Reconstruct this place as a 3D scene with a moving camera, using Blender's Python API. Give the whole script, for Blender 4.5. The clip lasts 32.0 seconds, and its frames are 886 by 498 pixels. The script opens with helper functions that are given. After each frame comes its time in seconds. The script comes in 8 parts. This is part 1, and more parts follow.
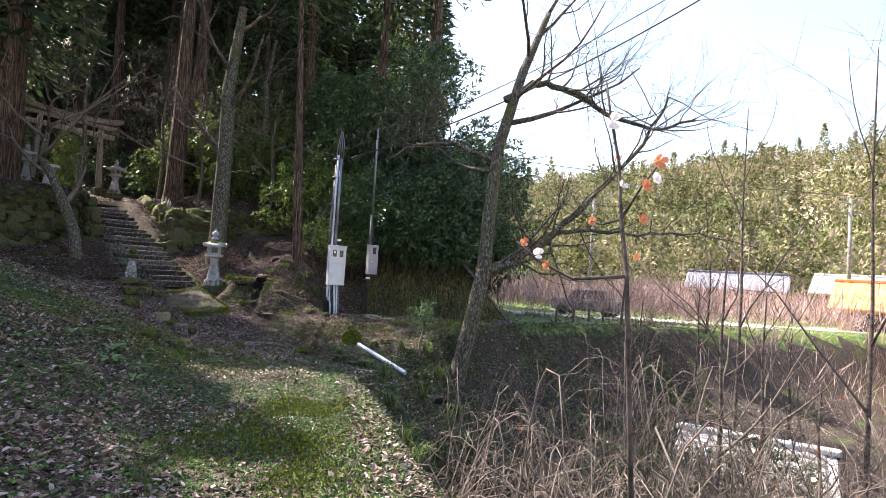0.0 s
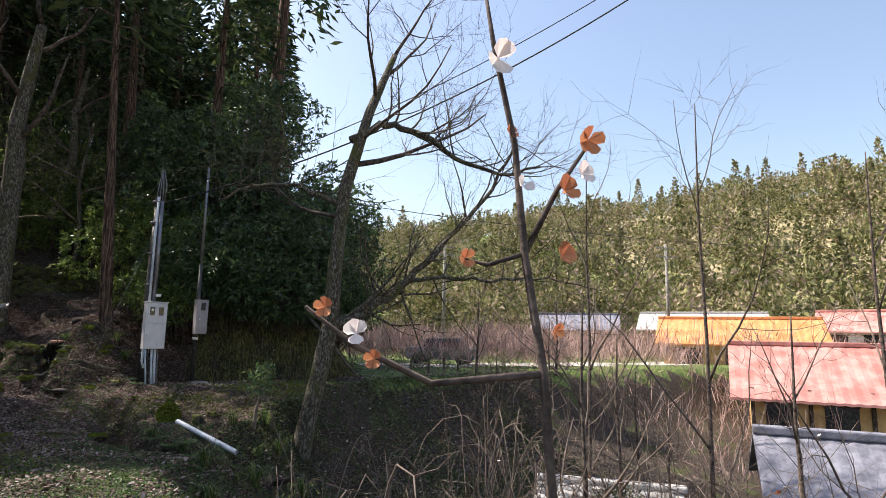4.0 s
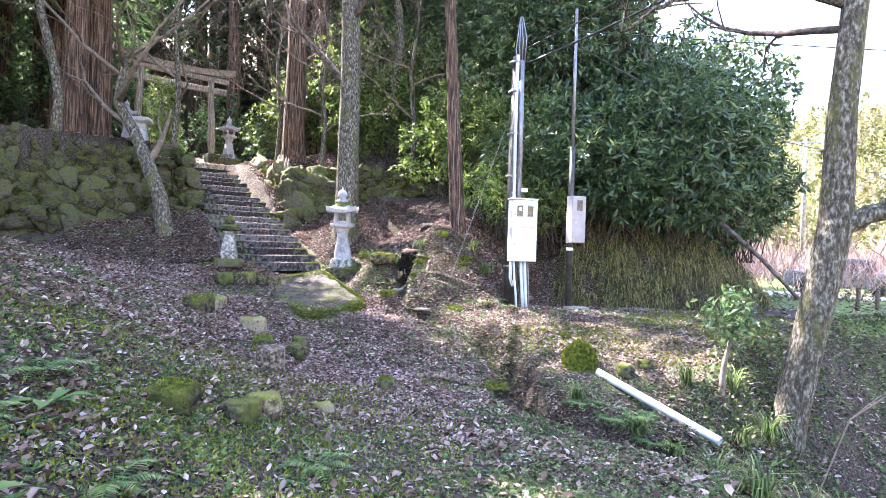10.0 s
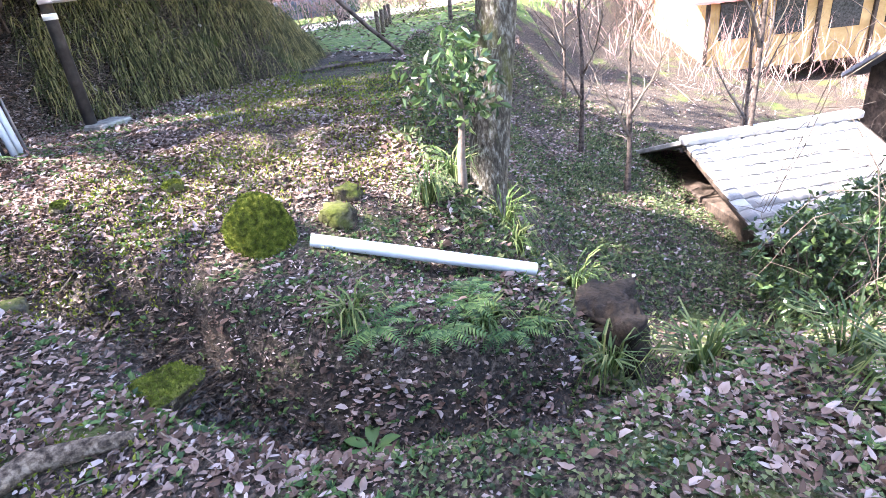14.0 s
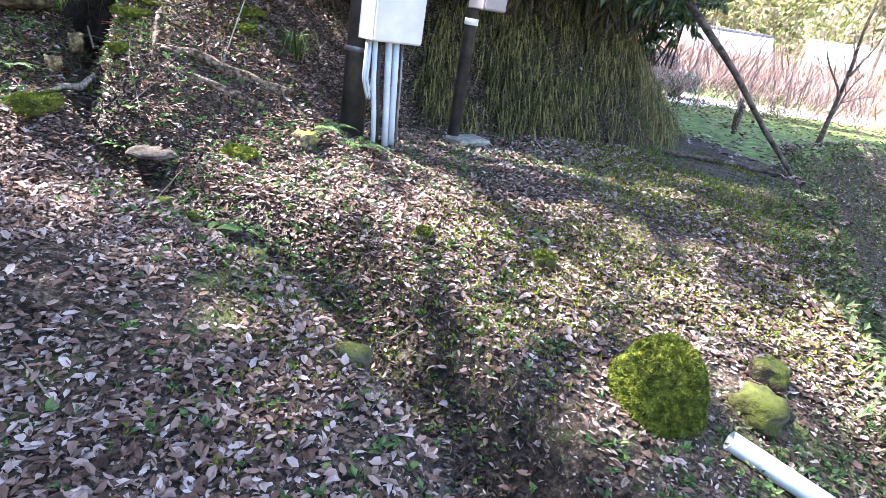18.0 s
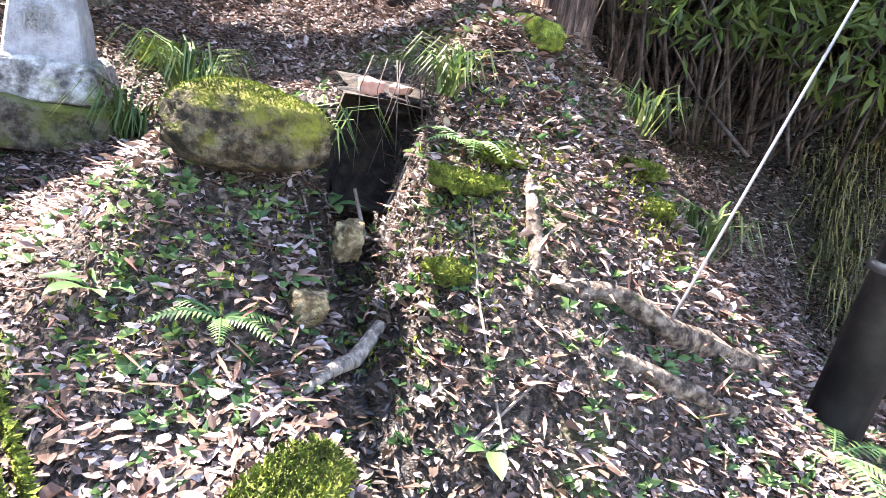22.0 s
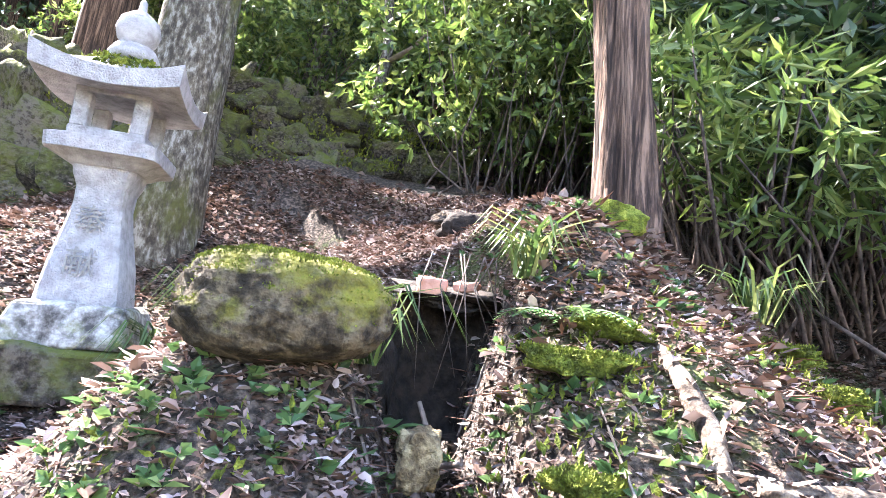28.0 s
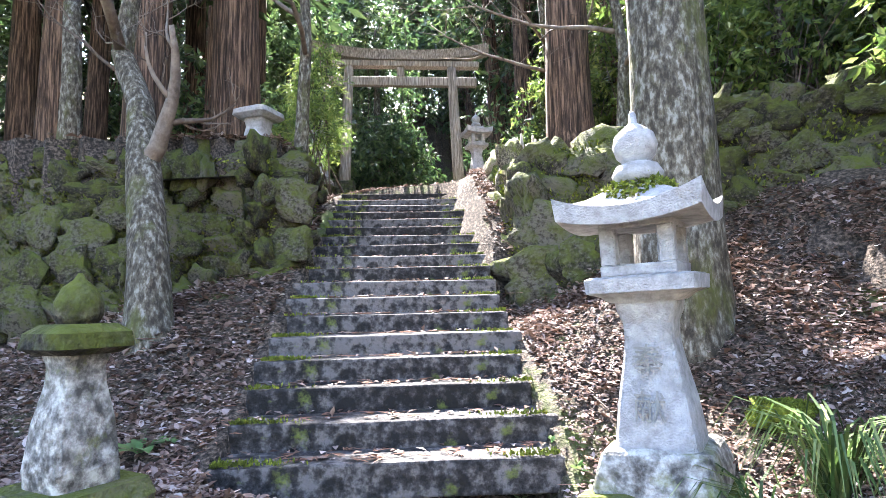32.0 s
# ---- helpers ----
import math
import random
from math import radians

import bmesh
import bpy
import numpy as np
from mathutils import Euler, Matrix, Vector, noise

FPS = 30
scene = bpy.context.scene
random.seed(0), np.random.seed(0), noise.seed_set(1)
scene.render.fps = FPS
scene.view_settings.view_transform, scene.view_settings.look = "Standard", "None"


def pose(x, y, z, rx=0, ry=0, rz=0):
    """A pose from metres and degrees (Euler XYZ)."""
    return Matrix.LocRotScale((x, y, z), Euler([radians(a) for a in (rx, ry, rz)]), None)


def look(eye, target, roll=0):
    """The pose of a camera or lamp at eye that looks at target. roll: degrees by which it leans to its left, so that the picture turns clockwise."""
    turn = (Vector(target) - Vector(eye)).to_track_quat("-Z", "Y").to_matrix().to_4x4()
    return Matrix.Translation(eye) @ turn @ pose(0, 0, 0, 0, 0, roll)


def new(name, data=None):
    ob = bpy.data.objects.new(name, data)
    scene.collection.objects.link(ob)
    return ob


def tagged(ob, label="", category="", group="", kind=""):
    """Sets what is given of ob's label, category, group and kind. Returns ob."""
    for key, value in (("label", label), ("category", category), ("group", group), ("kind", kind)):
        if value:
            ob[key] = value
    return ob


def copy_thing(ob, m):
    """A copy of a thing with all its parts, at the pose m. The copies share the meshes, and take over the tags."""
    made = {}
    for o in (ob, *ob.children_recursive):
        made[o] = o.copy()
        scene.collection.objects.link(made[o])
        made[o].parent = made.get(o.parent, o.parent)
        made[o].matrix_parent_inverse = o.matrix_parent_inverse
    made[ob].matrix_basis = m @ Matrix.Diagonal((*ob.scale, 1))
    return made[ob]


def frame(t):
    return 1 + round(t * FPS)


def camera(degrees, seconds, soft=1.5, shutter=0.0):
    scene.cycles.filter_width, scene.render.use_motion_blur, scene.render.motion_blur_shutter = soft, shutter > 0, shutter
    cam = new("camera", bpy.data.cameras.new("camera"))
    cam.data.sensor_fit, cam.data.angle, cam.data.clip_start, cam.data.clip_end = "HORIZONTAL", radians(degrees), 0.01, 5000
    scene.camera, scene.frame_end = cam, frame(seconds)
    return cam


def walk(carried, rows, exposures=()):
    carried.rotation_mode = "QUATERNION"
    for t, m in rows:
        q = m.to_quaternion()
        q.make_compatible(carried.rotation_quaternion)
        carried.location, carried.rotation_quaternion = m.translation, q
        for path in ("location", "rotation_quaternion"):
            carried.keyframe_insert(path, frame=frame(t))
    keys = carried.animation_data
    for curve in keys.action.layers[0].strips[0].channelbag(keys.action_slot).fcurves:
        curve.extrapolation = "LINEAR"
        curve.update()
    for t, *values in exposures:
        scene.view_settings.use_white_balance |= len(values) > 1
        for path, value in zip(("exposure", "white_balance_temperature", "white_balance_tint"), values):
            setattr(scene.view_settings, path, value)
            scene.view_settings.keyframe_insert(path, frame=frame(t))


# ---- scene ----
cam = camera(75.7, 32.0, 0.8)
PATH = [
    (0, (0.000, 0.000, 1.500), (0.000, 1.997, 1.605), 3.7),
    (0.5, (0.068, 0.238, 1.581), (0.302, 2.224, 1.603), 4.4),
    (1, (0.130, 0.447, 1.652), (0.539, 2.404, 1.598), 4.8),
    (1.5, (0.219, 0.735, 1.750), (0.695, 2.677, 1.736), 3.7),
    (2, (0.282, 0.942, 1.823), (0.822, 2.867, 1.870), 2.2),
    (2.5, (0.307, 1.025, 1.851), (0.875, 2.940, 1.952), 1.2),
    (3, (0.303, 1.011, 1.846), (0.853, 2.926, 2.025), 0.7),
    (3.5, (0.269, 1.021, 1.769), (0.782, 2.932, 2.062), 0.3),
    (5.5, (0.079, 1.818, 1.217), (0.515, 3.751, 1.488), 3.9),
    (6, (-0.071, 2.194, 1.231), (0.293, 4.157, 1.334), 4.3),
    (6.5, (-0.249, 2.671, 1.225), (-0.044, 4.660, 1.169), 4.3),
    (7, (-0.567, 3.271, 1.217), (-0.583, 5.269, 1.129), 3.2),
    (7.5, (-0.932, 3.650, 1.222), (-1.138, 5.636, 1.124), 1.9),
    (8, (-1.241, 4.019, 1.288), (-1.521, 5.997, 1.204), 0.7),
    (8.5, (-1.473, 4.495, 1.343), (-1.811, 6.466, 1.279), 1.1),
    (9, (-1.735, 4.883, 1.426), (-2.126, 6.844, 1.387), 1.8),
    (9.5, (-1.945, 5.539, 1.353), (-2.363, 7.494, 1.335), 1.5),
    (10, (-2.184, 6.182, 1.299), (-2.629, 8.132, 1.300), 1.8),
    (10.5, (-2.386, 6.770, 1.328), (-2.814, 8.724, 1.334), 2.3),
    (11, (-2.608, 7.349, 1.336), (-2.985, 9.313, 1.339), 2.3),
    (11.5, (-2.851, 7.892, 1.414), (-3.217, 9.858, 1.379), 2.4),
    (12, (-3.064, 8.587, 1.414), (-3.375, 10.556, 1.253), 2.2),
    (12.5, (-3.222, 9.253, 1.350), (-3.259, 11.223, 1.008), 0.4),
    (13, (-3.345, 9.573, 1.437), (-2.931, 11.451, 0.886), -3.4),
    (13.5, (-3.301, 10.025, 1.382), (-2.417, 11.662, 0.647), -6.1),
    (15.5, (-3.318, 10.332, 1.358), (-2.093, 11.538, 0.336), -6.8),
    (16, (-3.295, 10.570, 1.241), (-2.241, 11.946, 0.244), -2.3),
    (16.5, (-3.444, 10.962, 1.166), (-2.624, 12.535, 0.242), 4.7),
    (17, (-3.583, 11.298, 1.226), (-2.853, 12.951, 0.369), 7.0),
    (17.5, (-3.763, 11.446, 1.394), (-3.137, 13.166, 0.586), 8.1),
    (18, (-3.797, 11.824, 1.390), (-3.287, 13.607, 0.642), 9.7),
    (18.5, (-4.018, 12.449, 1.287), (-3.690, 14.316, 0.650), 11.5),
    (19, (-4.314, 13.210, 1.213), (-4.224, 15.120, 0.629), 12.2),
    (19.5, (-4.658, 13.541, 1.205), (-4.716, 15.454, 0.625), 11.8),
    (20, (-5.040, 13.698, 1.232), (-5.168, 15.606, 0.647), 11.8),
    (20.5, (-5.166, 14.058, 1.262), (-5.251, 15.972, 0.689), 11.3),
    (21, (-5.250, 14.441, 1.297), (-5.216, 16.361, 0.737), 11.1),
    (21.5, (-5.313, 14.721, 1.357), (-5.173, 16.634, 0.789), 11.6),
    (22, (-5.315, 14.998, 1.385), (-5.135, 16.901, 0.797), 12.5),
    (22.5, (-5.394, 15.266, 1.331), (-5.199, 17.168, 0.745), 13.8),
    (23, (-5.434, 15.437, 1.241), (-5.223, 17.360, 0.736), 14.0),
    (23.5, (-5.426, 15.521, 1.093), (-5.228, 17.480, 0.745), 12.8),
    (24, (-5.417, 15.538, 1.023), (-5.259, 17.523, 0.833), 11.9),
    (24.5, (-5.398, 15.534, 1.017), (-5.289, 17.531, 0.976), 10.9),
    (25, (-5.386, 15.536, 1.002), (-5.310, 17.534, 1.065), 9.9),
    (25.5, (-5.384, 15.535, 0.997), (-5.325, 17.530, 1.126), 9.3),
    (27.5, (-5.380, 15.504, 1.012), (-5.459, 17.478, 1.327), 7.2),
    (28, (-5.389, 15.481, 1.033), (-5.499, 17.449, 1.374), 7.3),
    (28.5, (-5.415, 15.474, 1.102), (-5.546, 17.435, 1.469), 7.2),
    (29, (-5.431, 15.478, 1.244), (-5.579, 17.435, 1.625), 6.8),
    (29.5, (-5.410, 15.472, 1.446), (-5.667, 17.418, 1.827), 4.5),
    (30, (-5.363, 15.361, 1.578), (-5.934, 17.236, 1.973), 1.5),
    (30.5, (-5.311, 15.208, 1.624), (-6.268, 16.918, 2.022), -0.1),
    (31, (-5.461, 15.391, 1.630), (-6.720, 16.899, 2.005), -0.1),
    (31.5, (-5.638, 15.517, 1.636), (-7.071, 16.882, 1.928), -0.6),
    (32, (-5.821, 15.628, 1.674), (-7.320, 16.935, 1.884), -1.4),
]
walk(cam, [(t, look(eye, target, roll)) for t, eye, target, roll in PATH], [(0, 1.9, 6700, 17), (1, 1.35, 6700, 17), (3, 1.0, 6900, 15), (6, 1.1, 6800, 16), (7, 2.3, 6500, 20), (8, 3.25, 6400, 20), (9, 3.7, 6300, 22), (13, 3.7, 6300, 22), (15.5, 3.0, 6250, 18), (18, 3.1, 6150, 14), (20, 3.5, 6300, 20),
   (23, 3.85, 6400, 18), (25, 4.2, 6350, 20), (28, 4.15, 6300, 20), (30, 4.1, 6300, 18), (31, 3.85, 6200, 15), (32, 3.85, 6200, 15)])

SUN_YAW, SUN_UP = 60.0, 52.0
world = bpy.data.worlds.new("world")
scene.world = world
world.use_nodes = True
wn = world.node_tree
sky = wn.nodes.new("ShaderNodeTexSky")
sky.sky_type, sky.sun_disc = "NISHITA", False
sky.sun_elevation, sky.sun_rotation = radians(SUN_UP), radians(-SUN_YAW)
sky.air_density, sky.dust_density = 1.2, 2.0
wn.links.new(sky.outputs["Color"], wn.nodes["Background"].inputs["Color"])
wn.nodes["Background"].inputs["Strength"].default_value = 0.13
sun = new("sun", bpy.data.lights.new("sun", "SUN"))
sun.data.energy, sun.data.angle, sun.data.color = 5.0, radians(0.6), (1.0, 0.95, 0.86)
sx, sy = -math.sin(radians(SUN_YAW)), math.cos(radians(SUN_YAW))
sun.matrix_world = look((0, 0, 0), (-sx * math.cos(radians(SUN_UP)), -sy * math.cos(radians(SUN_UP)), -math.sin(radians(SUN_UP))))

rng = np.random.default_rng(7)


# ---- materials ----
def node_mat(name, ramp, scale=6.0, detail=6.0, rough=0.85, bump=0.3, bump_scale=40.0, random=0.0, island=False,
             patch=None, spec=0.3, metal=0.0, stretch=None, translucent=0.0, coords="Object"):
    """A surface with colour noise at two scales, fine relief, and patches of a second colour: patch = (colour, scale, low, high, up)."""
    m = bpy.data.materials.new(name)
    m.use_nodes = True
    t = m.node_tree
    bsdf = t.nodes["Principled BSDF"]
    bsdf.inputs["Roughness"].default_value = rough
    bsdf.inputs["Specular IOR Level"].default_value = spec
    bsdf.inputs["Metallic"].default_value = metal
    co = t.nodes.new("ShaderNodeTexCoord").outputs[coords]
    if stretch:
        mp = t.nodes.new("ShaderNodeMapping")
        mp.inputs["Scale"].default_value = stretch
        t.links.new(co, mp.inputs["Vector"])
        co = mp.outputs["Vector"]
    n1 = t.nodes.new("ShaderNodeTexNoise")
    n1.inputs["Scale"].default_value, n1.inputs["Detail"].default_value, n1.inputs["Roughness"].default_value = scale, detail, 0.65
    t.links.new(co, n1.inputs["Vector"])
    value = n1.outputs["Fac"]
    if random:
        rnd = t.nodes.new("ShaderNodeNewGeometry").outputs["Random Per Island"] if island else t.nodes.new("ShaderNodeObjectInfo").outputs["Random"]
        sc = t.nodes.new("ShaderNodeMath")
        sc.operation = "MULTIPLY_ADD"
        t.links.new(rnd, sc.inputs[0])
        sc.inputs[1].default_value, sc.inputs[2].default_value = random, -random / 2
        ad = t.nodes.new("ShaderNodeMath")
        ad.operation = "ADD"
        t.links.new(value, ad.inputs[0])
        t.links.new(sc.outputs[0], ad.inputs[1])
        value = ad.outputs[0]
    cr = t.nodes.new("ShaderNodeValToRGB")
    els = cr.color_ramp.elements
    while len(els) < len(ramp):
        els.new(0.5)
    tight = 0.55 if random <= 0.35 and metal == 0 else 1.0
    for el, (at, col) in zip(els, ramp):
        el.position, el.color = 0.5 + (at - 0.5) * tight, (*col, 1)
    t.links.new(value, cr.inputs["Fac"])
    colour = cr.outputs["Color"]
    if patch:
        pc, ps, lo, hi, up = patch
        n2 = t.nodes.new("ShaderNodeTexNoise")
        n2.inputs["Scale"].default_value, n2.inputs["Detail"].default_value, n2.inputs["Roughness"].default_value = ps, 8.0, 0.7
        t.links.new(co, n2.inputs["Vector"])
        fac = n2.outputs["Fac"]
        if up:
            sep = t.nodes.new("ShaderNodeSeparateXYZ")
            t.links.new(t.nodes.new("ShaderNodeNewGeometry").outputs["Normal"], sep.inputs[0])
            ma = t.nodes.new("ShaderNodeMath")
            ma.operation = "MULTIPLY_ADD"
            t.links.new(sep.outputs["Z"], ma.inputs[0])
            ma.inputs[1].default_value = up
            t.links.new(fac, ma.inputs[2])
            fac = ma.outputs[0]
        mr = t.nodes.new("ShaderNodeMapRange")
        mr.inputs["From Min"].default_value, mr.inputs["From Max"].default_value = lo, hi
        t.links.new(fac, mr.inputs["Value"])
        mix = t.nodes.new("ShaderNodeMix")
        mix.data_type = "RGBA"
        t.links.new(mr.outputs["Result"], mix.inputs["Factor"])
        t.links.new(colour, mix.inputs["A"])
        mix.inputs["B"].default_value = (*pc, 1)
        colour = mix.outputs["Result"]
    t.links.new(colour, bsdf.inputs["Base Color"])
    if bump:
        n3 = t.nodes.new("ShaderNodeTexNoise")
        n3.inputs["Scale"].default_value, n3.inputs["Detail"].default_value = bump_scale, 6.0
        t.links.new(co, n3.inputs["Vector"])
        b = t.nodes.new("ShaderNodeBump")
        b.inputs["Strength"].default_value, b.inputs["Distance"].default_value = bump, 0.02
        t.links.new(n3.outputs["Fac"], b.inputs["Height"])
        t.links.new(b.outputs["Normal"], bsdf.inputs["Normal"])
    if translucent:
        tr = t.nodes.new("ShaderNodeBsdfTranslucent")
        t.links.new(colour, tr.inputs["Color"])
        ms = t.nodes.new("ShaderNodeMixShader")
        ms.inputs[0].default_value = translucent
        t.links.new(bsdf.outputs[0], ms.inputs[1])
        t.links.new(tr.outputs[0], ms.inputs[2])
        t.links.new(ms.outputs[0], t.nodes["Material Output"].inputs["Surface"])
    return m


# Soil colour lowered to hold the shade in the gaps between leaves.
M_SOIL = node_mat("shade_darkened_soil_and_litter", [(0.3, (0.010, 0.008, 0.006)), (0.5, (0.04, 0.03, 0.022)), (0.7, (0.12, 0.092, 0.072))], 34, 8, 0.95, 0.9, 70,
                  patch=((0.07, 0.10, 0.02), 0.9, 0.55, 0.68, 0))
M_WET = node_mat("wet_mud", [(0.3, (0.006, 0.005, 0.004)), (0.5, (0.02, 0.014, 0.01)), (0.7, (0.06, 0.042, 0.03))], 22, 8, 0.5, 1.0, 60, spec=0.3)
M_STONE = node_mat("grey_stone", [(0.3, (0.25, 0.245, 0.245)), (0.5, (0.33, 0.325, 0.33)), (0.72, (0.39, 0.385, 0.39))], 16, 9, 0.9, 0.8, 110,
                   patch=((0.44, 0.44, 0.42), 16, 0.6, 0.68, 0))
M_STONE_MOSS = node_mat("mossy_stone", [(0.32, (0.012, 0.010, 0.007)), (0.5, (0.042, 0.036, 0.027)), (0.66, (0.095, 0.085, 0.068))], 15, 10, 0.95, 1.0, 34, random=0.2,
                        patch=((0.07, 0.082, 0.012), 3.2, 0.42, 0.66, 0.14))
M_LICHEN = node_mat("lichened_stone", [(0.3, (0.06, 0.056, 0.05)), (0.5, (0.19, 0.18, 0.165)), (0.72, (0.42, 0.41, 0.38))], 12, 9, 0.9, 0.7, 50,
                    patch=((0.13, 0.145, 0.025), 3.5, 0.55, 0.72, 0.1))
M_ROCK = node_mat("brown_rock", [(0.33, (0.03, 0.024, 0.017)), (0.5, (0.10, 0.08, 0.055)), (0.66, (0.24, 0.2, 0.14))], 24, 10, 0.9, 1.0, 55, random=0.3,
                  patch=((0.13, 0.145, 0.02), 9, 0.5, 0.78, 0.25))
M_BOULDER = node_mat("mossed_brown_boulder", [(0.33, (0.016, 0.012, 0.007)), (0.5, (0.05, 0.038, 0.022)), (0.66, (0.11, 0.088, 0.055))], 20, 10, 0.9, 1.0, 45,
                     patch=((0.14, 0.135, 0.015), 7, 0.5, 0.72, 0.18))
M_STEP = node_mat("worn_step_stone", [(0.32, (0.010, 0.009, 0.009)), (0.5, (0.033, 0.03, 0.03)), (0.7, (0.11, 0.102, 0.10))], 14, 9, 0.9, 0.7, 40, random=0.2,
                  patch=((0.10, 0.12, 0.025), 5, 0.6, 0.72, 0))
M_MOSS = node_mat("bright_moss", [(0.3, (0.055, 0.07, 0.008)), (0.55, (0.15, 0.19, 0.02)), (0.75, (0.30, 0.32, 0.05))], 22, 8, 0.95, 1.0, 160)
M_BARK = node_mat("grey_bark", [(0.33, (0.03, 0.025, 0.018)), (0.48, (0.07, 0.06, 0.044)), (0.58, (0.105, 0.095, 0.074)), (0.72, (0.2, 0.195, 0.168))], 26, 10, 0.9, 1.0, 34, stretch=(1, 1, 0.45),
                  patch=((0.065, 0.07, 0.014), 2.6, 0.52, 0.66, 0))
M_CEDAR = node_mat("cedar_bark", [(0.3, (0.016, 0.010, 0.007)), (0.5, (0.065, 0.040, 0.028)), (0.72, (0.2, 0.13, 0.09))], 30, 9, 0.9, 1.0, 34, stretch=(1, 1, 0.06))
M_TWIG = node_mat("bare_twig", [(0.3, (0.03, 0.022, 0.018)), (0.7, (0.13, 0.10, 0.085))], 12, 4, 0.85, 0.3, 60)
M_SHRUBTWIG = node_mat("pale_twig", [(0.3, (0.063, 0.045, 0.035)), (0.7, (0.189, 0.154, 0.126))], 12, 4, 0.85, 0.3, 60, random=0.5, island=True)
M_EVERGREEN = node_mat("glossy_evergreen_leaf", [(0.1, (0.02, 0.045, 0.018)), (0.5, (0.055, 0.105, 0.038)), (0.9, (0.12, 0.18, 0.06))], 3, 3, 0.3, 0, 0, random=0.9, island=True, spec=0.6, translucent=0.38)
# Lighter, yellower leaf than M_EVERGREEN: the sunlight on it is put into the colour.
M_BROADLEAF = node_mat("sunlit_broad_leaf", [(0.1, (0.04, 0.075, 0.016)), (0.5, (0.11, 0.175, 0.035)), (0.9, (0.21, 0.26, 0.07))], 3, 3, 0.4, 0, 0, random=0.9, island=True, spec=0.5, translucent=0.45)
M_NEEDLE = node_mat("cedar_needles", [(0.1, (0.012, 0.026, 0.010)), (0.5, (0.03, 0.055, 0.02)), (0.9, (0.08, 0.105, 0.04))], 3, 3, 0.7, 0, 0, random=0.9, island=True, translucent=0.3)
M_HERB = node_mat("low_green_herb", [(0.1, (0.03, 0.065, 0.025)), (0.5, (0.07, 0.14, 0.045)), (0.9, (0.15, 0.22, 0.07))], 3, 3, 0.5, 0, 0, random=0.9, island=True, translucent=0.3)
M_CREEP = node_mat("creeping_green", [(0.1, (0.03, 0.05, 0.02)), (0.5, (0.075, 0.11, 0.042)), (0.9, (0.17, 0.19, 0.085))], 3, 3, 0.6, 0, 0, random=0.9, island=True, translucent=0.25)
M_GRASS = node_mat("dark_sedge_blades", [(0.1, (0.03, 0.055, 0.015)), (0.5, (0.07, 0.12, 0.03)), (0.9, (0.20, 0.22, 0.08))], 3, 3, 0.5, 0, 0, random=0.9, island=True, translucent=0.3)
M_STRAW = node_mat("dry_hanging_grass", [(0.1, (0.022, 0.025, 0.008)), (0.5, (0.075, 0.08, 0.024)), (0.9, (0.24, 0.21, 0.085))], 3, 3, 0.8, 0, 0, random=0.9, island=True, translucent=0.2)
M_LITTER = node_mat("fallen_leaves", [(0.0, (0.035, 0.021, 0.015)), (0.3, (0.10, 0.06, 0.044)), (0.55, (0.19, 0.13, 0.108)), (0.8, (0.275, 0.21, 0.19)), (1.0, (0.40, 0.34, 0.325))], 5, 3, 0.75, 0, 0, random=1.0, island=True, translucent=0.1)
M_SODDEN = node_mat("sodden_leaves", [(0.0, (0.006, 0.004, 0.003)), (0.5, (0.028, 0.018, 0.012)), (0.85, (0.075, 0.05, 0.036)), (1.0, (0.16, 0.12, 0.095))], 5, 3, 0.35, 0, 0, random=1.0, island=True, spec=0.45)
M_NEEDLELITTER = node_mat("fallen_cedar_sprays", [(0.1, (0.10, 0.045, 0.03)), (0.9, (0.28, 0.15, 0.10))], 5, 3, 0.85, 0, 0, random=0.9, island=True)
M_WOOD = node_mat("weathered_wood", [(0.3, (0.10, 0.085, 0.07)), (0.55, (0.22, 0.19, 0.16)), (0.75, (0.36, 0.33, 0.29))], 6, 8, 0.85, 0.6, 30, stretch=(8, 8, 0.6))
M_LOG = node_mat("rotten_log", [(0.3, (0.02, 0.014, 0.010)), (0.5, (0.09, 0.068, 0.05)), (0.75, (0.24, 0.195, 0.15))], 26, 9, 0.9, 0.9, 30,
                 patch=((0.10, 0.12, 0.02), 4, 0.6, 0.7, 0))
M_PAINT = node_mat("light_grey_painted_steel", [(0.3, (0.50, 0.50, 0.51)), (0.7, (0.60, 0.60, 0.62))], 3, 6, 0.4, 0.03, 30, spec=0.5, patch=((0.42, 0.41, 0.38), 9, 0.66, 0.75, 0))
M_PAINT2 = node_mat("grey_painted_steel", [(0.3, (0.24, 0.22, 0.23)), (0.7, (0.32, 0.30, 0.31))], 3, 6, 0.45, 0.03, 30, spec=0.5)
M_POLE = node_mat("dark_steel_pole", [(0.3, (0.02, 0.018, 0.018)), (0.7, (0.055, 0.05, 0.048))], 6, 6, 0.5, 0.1, 30, spec=0.5)
M_POLE2 = node_mat("galvanised_mast", [(0.3, (0.14, 0.14, 0.15)), (0.7, (0.26, 0.26, 0.28))], 8, 6, 0.4, 0.1, 30, metal=0.6)
M_PVC = node_mat("grey_plastic_pipe", [(0.3, (0.42, 0.47, 0.52)), (0.7, (0.52, 0.57, 0.62))], 6, 5, 0.4, 0.05, 40, spec=0.5, patch=((0.3, 0.3, 0.28), 9, 0.62, 0.72, 0))
